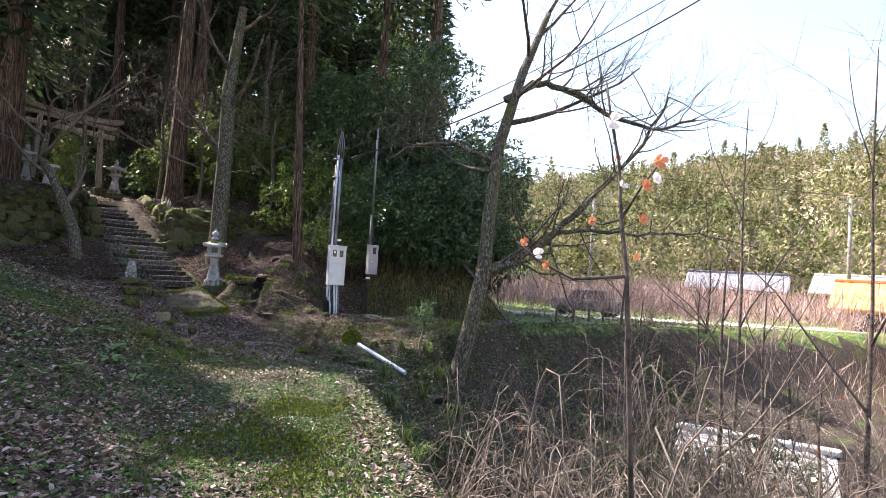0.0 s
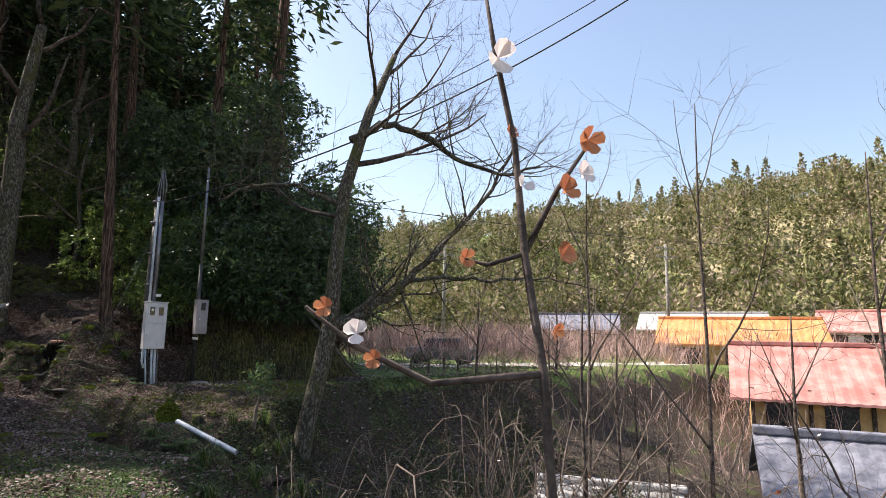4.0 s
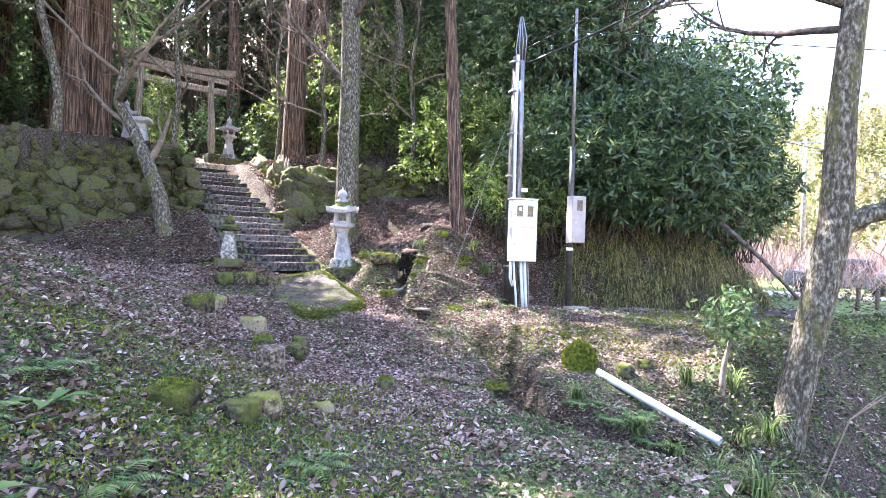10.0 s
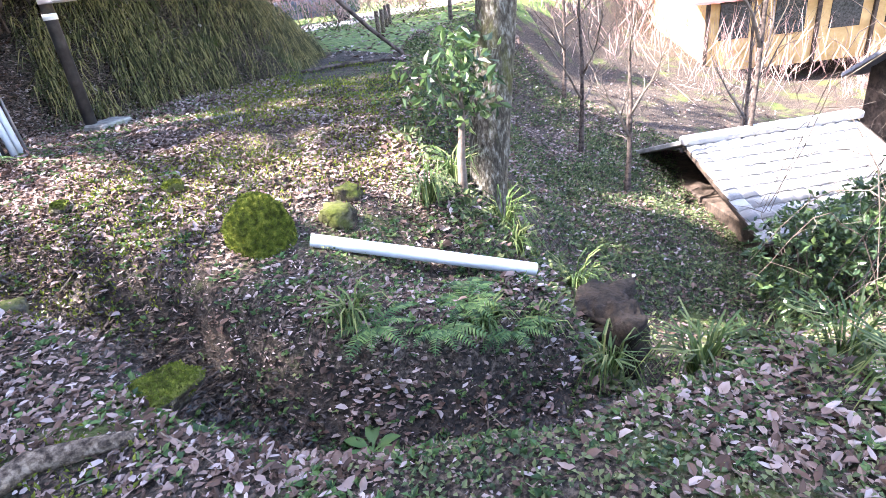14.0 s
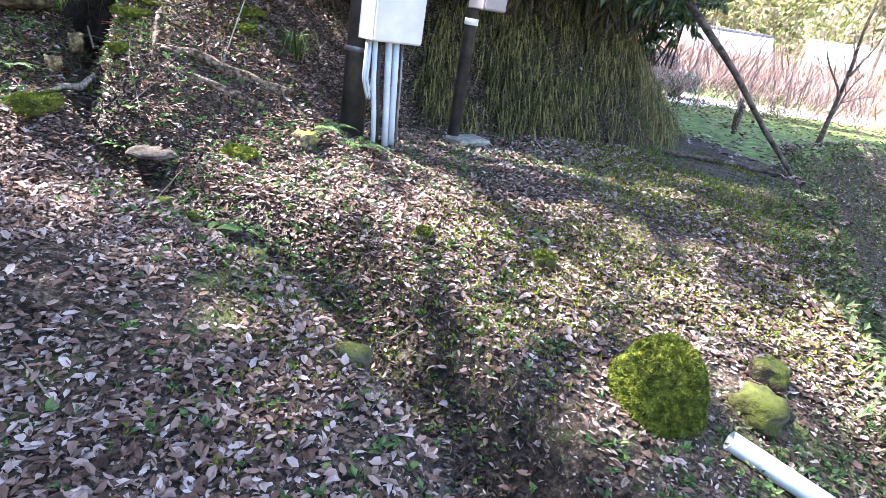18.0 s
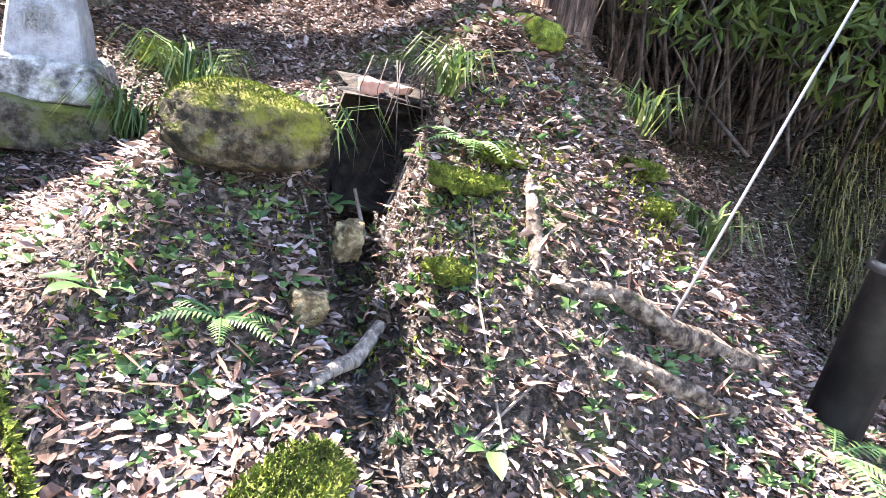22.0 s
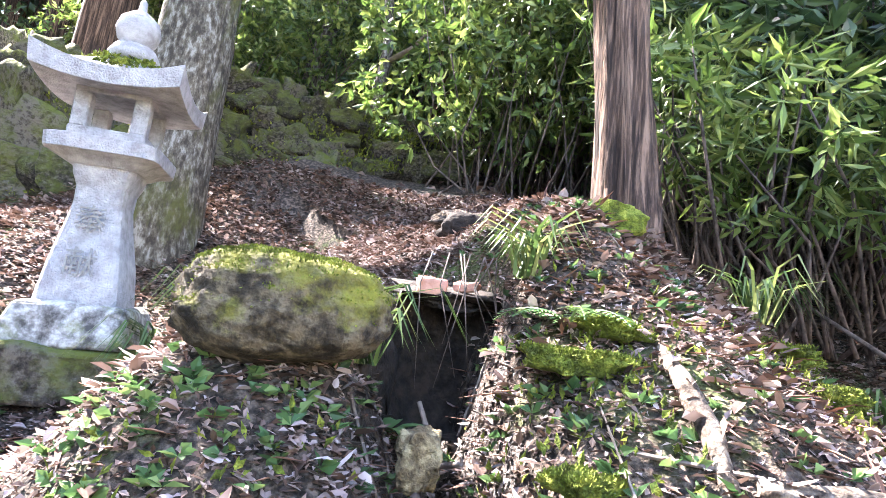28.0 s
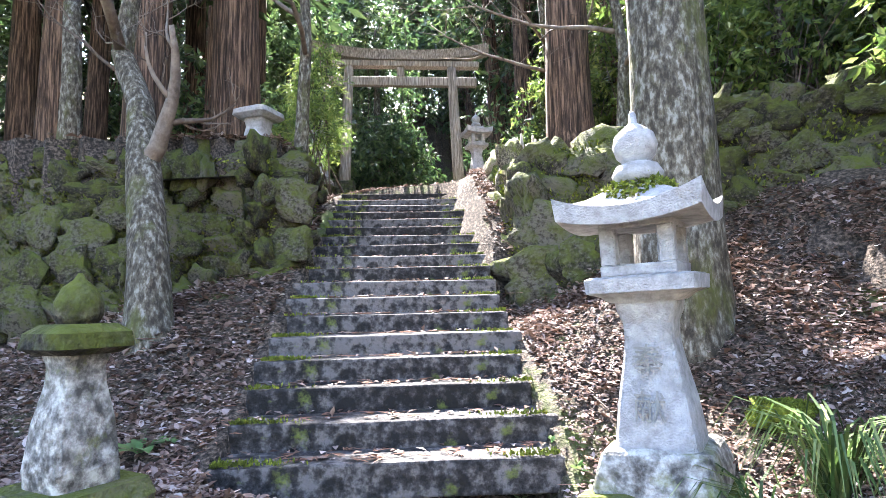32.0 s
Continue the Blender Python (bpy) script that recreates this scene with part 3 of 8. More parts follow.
def ground(x, y, fine=True):
    x, y = np.asarray(x, float), np.asarray(y, float)
    z = np.interp(y, [-30, 0, 4, 7, 9, 11, 13, 15, 16.5, 40], [0.1, 0, -0.18, -0.15, -0.12, -0.24, -0.2, 0.08, 0.26, -0.05])
    px = np.interp(y, [0, 1, 3.4, 5, 7.5, 8.75, 10.5, 13.3, 14.5, 16], [0, 0, -0.5, -1.7, -2.65, -3.1, -3.3, -4.3, -5.4, -6.6])
    left = soft(px - x - 0.8, 0.6)
    slope = np.interp(y, [0, 5, 9, 11, 13, 15], [0.42, 0.45, 0.46, 0.43, 0.31, 0.22])
    z = z + slope * 14 * (1 - np.exp(-left / 14))
    right = soft(x - px - 0.6, 0.5)
    z = z - 0.07 * np.minimum(right, 3) * np.interp(y, [8, 12, 15], [1, 1, 0.2])
    hd, ha = offset(FOOT, x, y)
    steep = np.interp(x, [-12, -6, -3.5, -1.5, 2], [0.5, 0.66, 0.7, 1.25, 1.3])
    hill = soft(hd, 0.35)
    z = z + steep * np.minimum(hill, 2.6) + 0.47 * np.maximum(hill - 2.6, 0) * np.interp(hill, [20, 60], [1, 0.8])
    bd, ba = offset(BRINK, x, y)
    drop = soft(-bd - 0.02, 0.25)
    z = z - np.interp(y, [8.5, 9.8, 11.2, 12.4], [1.15, 0.7, 0.7, 1.15]) * np.minimum(drop, 1.9) - 0.32 * np.clip(drop - 1.9, 0, 6) - 0.05 * np.clip(drop - 7.9, 0, 30)
    dd, da = offset(DITCH, x, y)
    depth = np.interp(da, [0, 0.6, 1.5, 2.6, 3.6, 5.0, 6.0, 6.7, 7.5, 8.2, 9, 10.5], [0.45, 0.55, 0.24, 0.16, 0.24, 0.38, 0.48, 0.55, 0.64, 0.72, 0.75, 0.5])
    wide = np.interp(da, [0, 1.6, 3, 5, 7, 9], [0.2, 0.17, 0.26, 0.27, 0.36, 0.5])
    z = z - depth * np.exp(-np.abs(dd / wide) ** np.interp(da, [2, 3.5], [2, 3]))
    # the precinct behind the wall, and the bed of the stairs
    s = (x - STAIR_AT[0]) * STAIR_U[0] + (y - STAIR_AT[1]) * STAIR_U[1]
    lat = (x - STAIR_AT[0]) * STAIR_R[0] + (y - STAIR_AT[1]) * STAIR_R[1]
    top = STAIR_Z + 17 * RISE - 0.02
    flat = (lat < -1.25) & (s > 3.05) & (s < 40)
    kf = np.clip((lat + 11) / 2, 0, 1)
    z = np.where(flat, z * (1 - kf) + (top + 0.12 + 0.04 * np.maximum(s - 2, 0)) * kf, z)
    k = np.clip((s - 5.2) / 0.8, 0, 1) * np.clip((7 - np.abs(lat)) / 2.5, 0, 1) * np.clip((32 - s) / 6, 0, 1)
    z = z * (1 - k) + (top + 0.19 * np.clip(s - 5.5, 0, 5)) * k
    bed = (np.abs(lat) < 0.88) & (s > -0.25) & (s < 5.55)
    beside = STAIR_Z - 0.03 + 0.456 * np.maximum(s, 0) + 0.3 * np.maximum(np.abs(lat) - 1.0, 0)
    z = np.where((np.abs(lat) < 3.0) & (s > -0.3) & (s < 2.75), np.minimum(z, beside), z)
    z = np.where(bed, STAIR_Z - 0.28 + 0.456 * np.maximum(s, 0) - 0.05, z)
    # rises and hollows of the slope round the spring and the foot of the steps
    for bx, by, amp, wide_ in HUMPS:
        z = z + np.where(bed, 0, amp) * np.exp(-((x - bx) ** 2 + (y - by) ** 2) / wide_ ** 2)
    # hills across the valley
    far = np.hypot(x - 5, y - 10)
    az = np.degrees(np.arctan2(x - 5, y - 10))
    ridge = np.interp(az, [-30, 0, 20, 45, 75, 120, 180], [0, 22, 27, 33, 38, 36, 20]) + 4 * vnoise(az, far * 0, 0.09, 3, 3)
    z = z + ridge * np.clip((far - 62) / 75, 0, 1) ** 1.15 * (hd < 8) + 14 * np.clip((far - 140) / 150, 0, 1)
    if fine:
        near = np.exp(-np.maximum(far - 30, 0) / 30)
        z = z + near * (0.05 * vnoise(x, y, 0.9, 1, 3) + 0.028 * vnoise(x, y, 5.0, 2, 3)) * np.where(bed, 0.2, 1)
    return z


FINE_X, FINE_Y = np.arange(-26, 16, 0.07), np.arange(-4, 36, 0.07)
FINE_Z = ground(np.repeat(FINE_X, len(FINE_Y)), np.tile(FINE_Y, len(FINE_X))).reshape(len(FINE_X), len(FINE_Y))


def gz(x, y):
    """Height of the ground: off a fine grid near the path, worked out anew far off."""
    x, y = float(x), float(y)
    fx, fy = (x - FINE_X[0]) / 0.07, (y - FINE_Y[0]) / 0.07
    i, j = int(fx), int(fy)
    if fx < 0 or fy < 0 or i >= len(FINE_X) - 1 or j >= len(FINE_Y) - 1:
        return float(ground(np.array([x]), np.array([y]))[0])
    u, w = fx - i, fy - j
    return float((FINE_Z[i, j] * (1 - u) + FINE_Z[i + 1, j] * u) * (1 - w) + (FINE_Z[i, j + 1] * (1 - u) + FINE_Z[i + 1, j + 1] * u) * w)


def axis(spans):
    out = [spans[0][0]]
    for a, b, st in spans:
        out += list(np.linspace(a, b, max(2, int(round((b - a) / st)) + 1))[1:])
    return np.array(out)


gxs = axis([(-900, -200, 60), (-200, -60, 10), (-60, -20, 1.6), (-20, -9.5, 0.22), (-9.5, 1.8, 0.055), (1.8, 10, 0.25), (10, 60, 1.6), (60, 240, 5), (240, 1200, 80)])
gys = axis([(-900, -100, 80), (-100, -20, 6), (-20, -3, 0.9), (-3, 2, 0.2), (2, 20, 0.06), (20, 30, 0.25), (30, 80, 1.6), (80, 240, 5), (240, 1200, 80)])
GX, GY = np.meshgrid(gxs, gys)
GZ = ground(GX, GY)
i, j = np.meshgrid(np.arange(len(gys) - 1), np.arange(len(gxs) - 1), indexing="ij")
w = len(gxs)
quad = np.stack([i * w + j, i * w + j + 1, (i + 1) * w + j + 1, (i + 1) * w + j], -1).reshape(-1, 4)
me = quick("ground", np.stack([GX, GY, GZ], -1), quad, mat=M_SOIL, smooth=True)
for extra in (M_WET, M_LAWN, M_FIELD, M_GRAVEL):
    me.materials.append(extra)
cx_, cy_ = GX[:-1, :-1] + 0.03, GY[:-1, :-1] + 0.03
dd, da = offset(DITCH, cx_, cy_)
bd, ba = offset(BRINK, cx_, cy_)
hd, ha = offset(FOOT, cx_, cy_)
which = np.zeros(cx_.shape, np.int32)
wide = np.interp(da, [0, 1.6, 2.4, 3.6, 5, 7, 9], [0.16, 0.15, 0.3, 0.42, 0.26, 0.3, 0.5]) * (1 + 0.5 * vnoise(cx_, cy_, 3, 9, 3))
which[(np.abs(dd) < wide) & (da > 0.05) & (da < 11)] = 1
which[(np.hypot(cx_, cy_) > 55)] = 3
lawn = (bd > -0.2) & (hd < -0.1) & (cx_ > 2.2 + 0.5 * vnoise(cx_, cy_, 0.7, 4, 3)) & (cy_ > 17.5) & (cx_ < 60)
which[lawn] = 2
which[(np.abs(cy_ - (27.5 + 0.25 * cx_)) < 1.7) & (cx_ > 3.5) & (cx_ < 50) & (hd < 0)] = 4
me.polygons.foreach_set("material_index", which.ravel())
floor = tagged(new("ground", me), "forest ground of shade-darkened soil, fallen leaves and moss with a wet ditch", "ground", kind="structure")


# ---- stairs, gate, walls ----
def stair_point(s, lat, z):
    p = STAIR_AT + STAIR_U * s + STAIR_R * lat
    return (p[0], p[1], z)


STAIR_ROT = math.degrees(math.atan2(STAIR_R[1], STAIR_R[0]))
stairs = thing("stairs", "steep flight of worn dark stone steps edged with moss and leaves", "stairs", kind="structure")
for n in range(STEPS):
    half = 0.92 + 0.03 * math.sin(n * 2.1)
    bm = box_bm(2 * half, TREAD + 0.1, RISE + 0.03, 0.014, 2, (0, (TREAD + 0.1) / 2 - 0.03, 0), wobble=0.012, seed=n, cuts=2)
    part("step", bm_mesh("step", bm, M_STEP), stairs, at=pose(*stair_point(n * TREAD, 0.03 * math.sin(n * 1.7), STAIR_Z + (n - 1) * RISE - 0.03), 0, 0.4 * math.sin(n * 3.1), STAIR_ROT))


def rock_mesh(name, size, seed, mat, detail=3, rough=0.22, flat=0.0):
    """A broken, uneven stone that sits around its own origin."""
    bm = bmesh.new()
    bmesh.ops.create_icosphere(bm, subdivisions=detail, radius=0.5)
    for v in bm.verts:
        d = v.co.normalized()
        k = 1 + rough * noise.noise(d * 1.3 + Vector((seed * 3.7, 1, 2))) + rough * 0.6 * noise.noise(d * 3.1 + Vector((seed, 5, 2))) + rough * 0.42 * noise.noise(d * 7 + Vector((1, seed, 2)))
        c = Vector((max(-0.42, min(0.42, d.x * 0.56)), max(-0.42, min(0.42, d.y * 0.56)), max(-0.42, min(0.40, d.z * 0.56)))) * k
        v.co = Vector((c.x * size[0], c.y * size[1], c.z * size[2]))
    return bm_mesh(name, bm, mat, True)


ROCKS = [rock_mesh("stone", (1, 1, 1), k + 3, M_STONE_MOSS, 3, 0.55) for k in range(9)]
BROWN = [rock_mesh("stone", (1, 1, 1), k + 23, M_ROCK, 3, 0.3) for k in range(6)]


def stone_wall(name, label, a, b, z0a, z0b, z1a, z1b, size, depth, lean, seed, mats=ROCKS, keep=1.0, moss=2500):
    """A rough dry wall of separate stones between two points on plan, each stone a part of it."""
    rand = np.random.default_rng(seed)
    wall = thing(name, label, "wall", kind="structure")
    a, b = np.array(a, float), np.array(b, float)
    ln = np.linalg.norm(b - a)
    u = (b - a) / ln
    nrm = np.array([u[1], -u[0]])
    core = Pile()
    nseg = max(2, int(ln / 0.5))
    fr = np.linspace(0, 1, nseg)
    lo = np.stack([a[0] + u[0] * ln * fr - nrm[0] * 0.12, a[1] + u[1] * ln * fr - nrm[1] * 0.12, z0a + (z0b - z0a) * fr - 0.3], 1)
    hi = np.stack([a[0] + u[0] * ln * fr - nrm[0] * (0.12 + lean), a[1] + u[1] * ln * fr - nrm[1] * (0.12 + lean), z1a + (z1b - z1a) * fr - 0.12], 1)
    back = hi - np.array([nrm[0] * depth, nrm[1] * depth, 0.02])
    k = np.arange(nseg - 1)
    core.add(np.concatenate([lo, hi, back]), np.concatenate([np.stack([k, k + 1, nseg + k + 1, nseg + k], 1), np.stack([nseg + k, nseg + k + 1, 2 * nseg + k + 1, 2 * nseg + k], 1)]))
    part("wall_core", core.mesh("wall_core", M_STONE_MOSS), wall)
    s = 0.0
    col = 0
    while s < ln:
        wd = size * rand.uniform(0.7, 1.5)
        f = min(1, (s + wd / 2) / ln)
        z = z0a + (z0b - z0a) * f - 0.08
        zt = z1a + (z1b - z1a) * f
        while z < zt:
            ht = size * rand.uniform(0.6, 1.1)
            g = (z - (z0a + (z0b - z0a) * f)) / max(0.1, zt - (z0a + (z0b - z0a) * f))
            if rand.random() < keep:
                p = a + u * (s + wd / 2 + rand.uniform(-0.14, 0.14)) - nrm * (lean * g + rand.uniform(-0.07, 0.12))
                st = part("stone", mats[rand.integers(len(mats))], wall)
                st.matrix_local = pose(p[0], p[1], z + ht / 2, rand.uniform(-26, 26), rand.uniform(-26, 26), math.degrees(math.atan2(u[1], u[0])) + rand.uniform(-25, 25)) @ Matrix.Diagonal((wd * 1.55, size * 0.8, ht * 1.6, 1))
            z += ht
        s += wd * 0.93
        col += 1
    # moss that creeps over the face and the top
    f_ = rand.uniform(0, 1, moss * 2)
    g_ = np.minimum(1.03, rand.uniform(0, 1.15, moss * 2))
    keep_ = 0.55 + 0.8 * vnoise(f_ * ln, g_ * 2, 1.3, seed, 3) > rand.uniform(0, 1, moss * 2)
    f_, g_ = f_[keep_], g_[keep_]
    zz0, zz1 = z0a + (z0b - z0a) * f_, z1a + (z1b - z1a) * f_
    off_ = -0.36 * size + lean * g_ + rand.uniform(-0.02, 0.05, len(f_)) + np.where(g_ >= 1.03, rand.uniform(0, 0.5, len(f_)), 0)
    c_ = np.stack([a[0] + u[0] * ln * f_ - nrm[0] * off_, a[1] + u[1] * ln * f_ - nrm[1] * off_, zz0 + (zz1 - zz0) * g_], 1)
    ml = Pile()
    leaves(ml, c_, 0.05, 0.03, rand, out=np.tile([[nrm[0], nrm[1], 0.5]], (len(c_), 1)))
    tagged(part("moss", ml.mesh("moss", M_MOSSDARK if moss > 5000 else M_MOSS), wall, "creeping moss"), kind="stuff")
    return wall


corner = stair_point(2.6, -1.32, 0)
far_end = stair_point(2.9, -9.5, 0)
stone_wall("wall_west", "tall retaining wall of rough stones under a coat of moss", far_end[:2], (corner[0], corner[1]), 1.7, 1.5, 3.4, 3.3, 0.27, 0.9, 0.55, 5, moss=12000)
up1, up2 = stair_point(2.75, -1.32, 0), stair_point(5.5, -1.2, 0)
stone_wall("wall_stair_west", "broken mossy stones stacked beside the steps", up1[:2], up2[:2], 1.8, 3.2, 3.2, 3.6, 0.3, 0.9, 0.15, 8)
dn1, dn2 = stair_point(5.4, 1.18, 0), stair_point(2.7, 1.25, 0)
stone_wall("wall_stair_east", "sunlit mossy boulders stacked beside the steps", dn1[:2], dn2[:2], 3.2, 1.75, 3.75, 3.05, 0.42, 0.8, 0.25, 11, ROCKS + BROWN)
stone_wall("wall_front_east", "mossy boulder wall under the trees", dn2[:2], (-8.0, 20.5), 1.75, 2.15, 3.2, 3.3, 0.4, 0.8, 0.3, 13, ROCKS)
stone_wall("wall_east", "low dry wall of rounded field stones with moss", (-8.0, 20.4), (-5.9, 21.4), 2.2, 2.9, 3.25, 3.35, 0.24, 0.7, 0.2, 17, ROCKS)

TORII_Z = 4.25
tl, tr = np.array([-15.95, 21.9]), np.array([-14.65, 23.7])
tu = (tr - tl) / np.linalg.norm(tr - tl)
tmid = (tl + tr) / 2
torii = thing("torii_gate", "weathered grey timber shrine gate with curved top beam on stone feet", "shrine gate", pose(tmid[0], tmid[1], TORII_Z, 0, 0, math.degrees(math.atan2(tu[1], tu[0]))))
for sd in (-1, 1):
    base = bm_mesh("foot_stone", box_bm(0.42, 0.42, 0.42, 0.03, 2, wobble=0.02, seed=sd + 4, cuts=1), M_STONE_MOSS)
    part("foot_stone", base, torii, "pale stone foot", pose(sd * 1.22, 0, -0.3))
    v, q, t = tube([(sd * (1.21 - 0.015 * k), 0, 0.05 + 0.375 * k) for k in range(8)], [0.125 - 0.004 * k for k in range(8)], 14)
    part("pillar", quick("pillar", v, q, t, M_WOOD, True), torii)
pl = Pile()
xs = np.linspace(-1.92, 1.92, 25)
zs = 2.77 + 0.2 * np.abs(xs / 1.92) ** 2.5
prof = np.array([[-0.14, 0], [0.14, 0], [0.17, 0.12], [0.2, 0.19], [-0.2, 0.19], [-0.17, 0.12]])
vv = np.array([[x, p[0], z + p[1]] for x, z in zip(xs, zs) for p in prof])
qq = [(a * 6 + k, a * 6 + (k + 1) % 6, (a + 1) * 6 + (k + 1) % 6, (a + 1) * 6 + k) for a in range(24) for k in range(6)]
vv = np.concatenate([vv, [[-1.92, 0, zs[0] + 0.1], [1.92, 0, zs[-1] + 0.1]]])
tt = [((k + 1) % 6, k, 150) for k in range(6)] + [(144 + k, 144 + (k + 1) % 6, 151) for k in range(6)]
part("top_beam", quick("top_beam", vv, qq, tt, M_WOOD), torii)
part("under_beam", bm_mesh("under_beam", box_bm(3.4, 0.2, 0.13, 0.012, 1, (0, 0, 2.64)), M_WOOD), torii)
part("tie_beam", bm_mesh("tie_beam", box_bm(3.3, 0.13, 0.2, 0.012, 1, (0, 0, 2.22)), M_WOOD), torii)
part("strut", bm_mesh("strut", box_bm(0.16, 0.12, 0.21, 0.01, 1, (0, 0, 2.425)), M_WOOD), torii)


# ---- stone lanterns ----
def square_loft(rings, mat, name, wobble=0.0, seed=0):
    """A four-sided body through rings (half width, z), with rounded corners."""
    sides = 16
    a = (np.arange(sides) + 0.5) * 2 * math.pi / sides
    ex = np.sign(np.cos(a)) * np.abs(np.cos(a)) ** 0.28
    ey = np.sign(np.sin(a)) * np.abs(np.sin(a)) ** 0.28
    v = [np.stack([r * ex, r * ey, np.full(sides, z)], 1) for r, z in rings]
    n = len(rings)
    q = [(i * sides + k, i * sides + (k + 1) % sides, (i + 1) * sides + (k + 1) % sides, (i + 1) * sides + k) for i in range(n - 1) for k in range(sides)]
    v = np.concatenate(v + [np.array([[0, 0, rings[0][1]], [0, 0, rings[-1][1]]])])
    t = [((k + 1) % sides, k, n * sides) for k in range(sides)] + [((n - 1) * sides + k, (n - 1) * sides + (k + 1) % sides, n * sides + 1) for k in range(sides)]
    if wobble:
        v[:, :2] += wobble * np.stack([vnoise(v[:, 0] * 6 + seed, v[:, 2] * 6 + v[:, 1] * 5, 1.0, seed), vnoise(v[:, 1] * 6 + seed, v[:, 2] * 6 - v[:, 0] * 4, 1.0, seed + 5)], 1)
    return quick(name, v, q, t, mat)


def roof_loft(half, h, lift, name, mat):
    """A lantern's roof: hipped, hollow-sloped, its corners swept up."""
    n = 17
    g = np.linspace(-1, 1, n)
    X, Y = np.meshgrid(g, g)
    m = np.maximum(np.abs(X), np.abs(Y))
    cor = np.minimum(np.abs(X), np.abs(Y))
    Z = h * (1 - m) ** 1.35 + lift * m ** 3 * cor ** 2 + 0.05
    Zb = 0.6 * lift * m ** 3 * cor ** 2 - 0.03 + 0.035 * (1 - m)
    top = np.stack([X * half, Y * half, Z], -1).reshape(-1, 3)
    bot = np.stack([X * half * 0.97, Y * half * 0.97, Zb], -1).reshape(-1, 3)
    ii, jj = np.meshgrid(np.arange(n - 1), np.arange(n - 1), indexing="ij")
    q = np.stack([ii * n + jj, ii * n + jj + 1, (ii + 1) * n + jj + 1, (ii + 1) * n + jj], -1).reshape(-1, 4)
    qb = q[:, ::-1] + n * n
    ring = [k for k in range(n)] + [k * n + n - 1 for k in range(1, n)] + [n * n - 1 - k for k in range(1, n)] + [(n - 1 - k) * n for k in range(1, n - 1)]
    rim = [(ring[k], n * n + ring[k], n * n + ring[(k + 1) % len(ring)], ring[(k + 1) % len(ring)]) for k in range(len(ring))]
    return quick(name, np.concatenate([top, bot]), np.concatenate([q, qb, np.array(rim)]), (), mat, False)


def light_house(half, h, bar, parent, z, mat):
    """The hollow light chamber: sill, four corner posts and head, open on all sides."""
    part("chamber_sill", bm_mesh("chamber_sill", box_bm(2 * half, 2 * half, h * 0.2, 0.006, 1, wobble=0.003, seed=2), mat), parent, at=pose(0, 0, z))
    for px_, py_ in ((-1, -1), (1, -1), (1, 1), (-1, 1)):
        part("chamber_post", bm_mesh("chamber_post", box_bm(bar, bar, h * 0.66, 0.008, 1, (px_ * (half - bar * 0.55), py_ * (half - bar * 0.55), 0), wobble=0.003, seed=px_ + 2 * py_), mat), parent, at=pose(0, 0, z + h * 0.195))
    part("chamber_head", bm_mesh("chamber_head", box_bm(2 * half - 0.008, 2 * half - 0.008, h * 0.16, 0.006, 1), mat), parent, at=pose(0, 0, z + h * 0.845))


def carved(parent, text, at, size, mat):
    cu = bpy.data.curves.new("writing", "FONT")
    cu.body, cu.size, cu.extrude, cu.align_x = text, size, 0.0015, "CENTER"
    tmp = new("tmp", cu)
    dg = bpy.context.evaluated_depsgraph_get()
    dg.update()
    me_ = bpy.data.meshes.new_from_object(tmp.evaluated_get(dg))
    bpy.data.objects.remove(tmp)
    me_.materials.clear()
    me_.materials.append(mat)
    return part("writing", me_, parent, "carved dark characters", at)


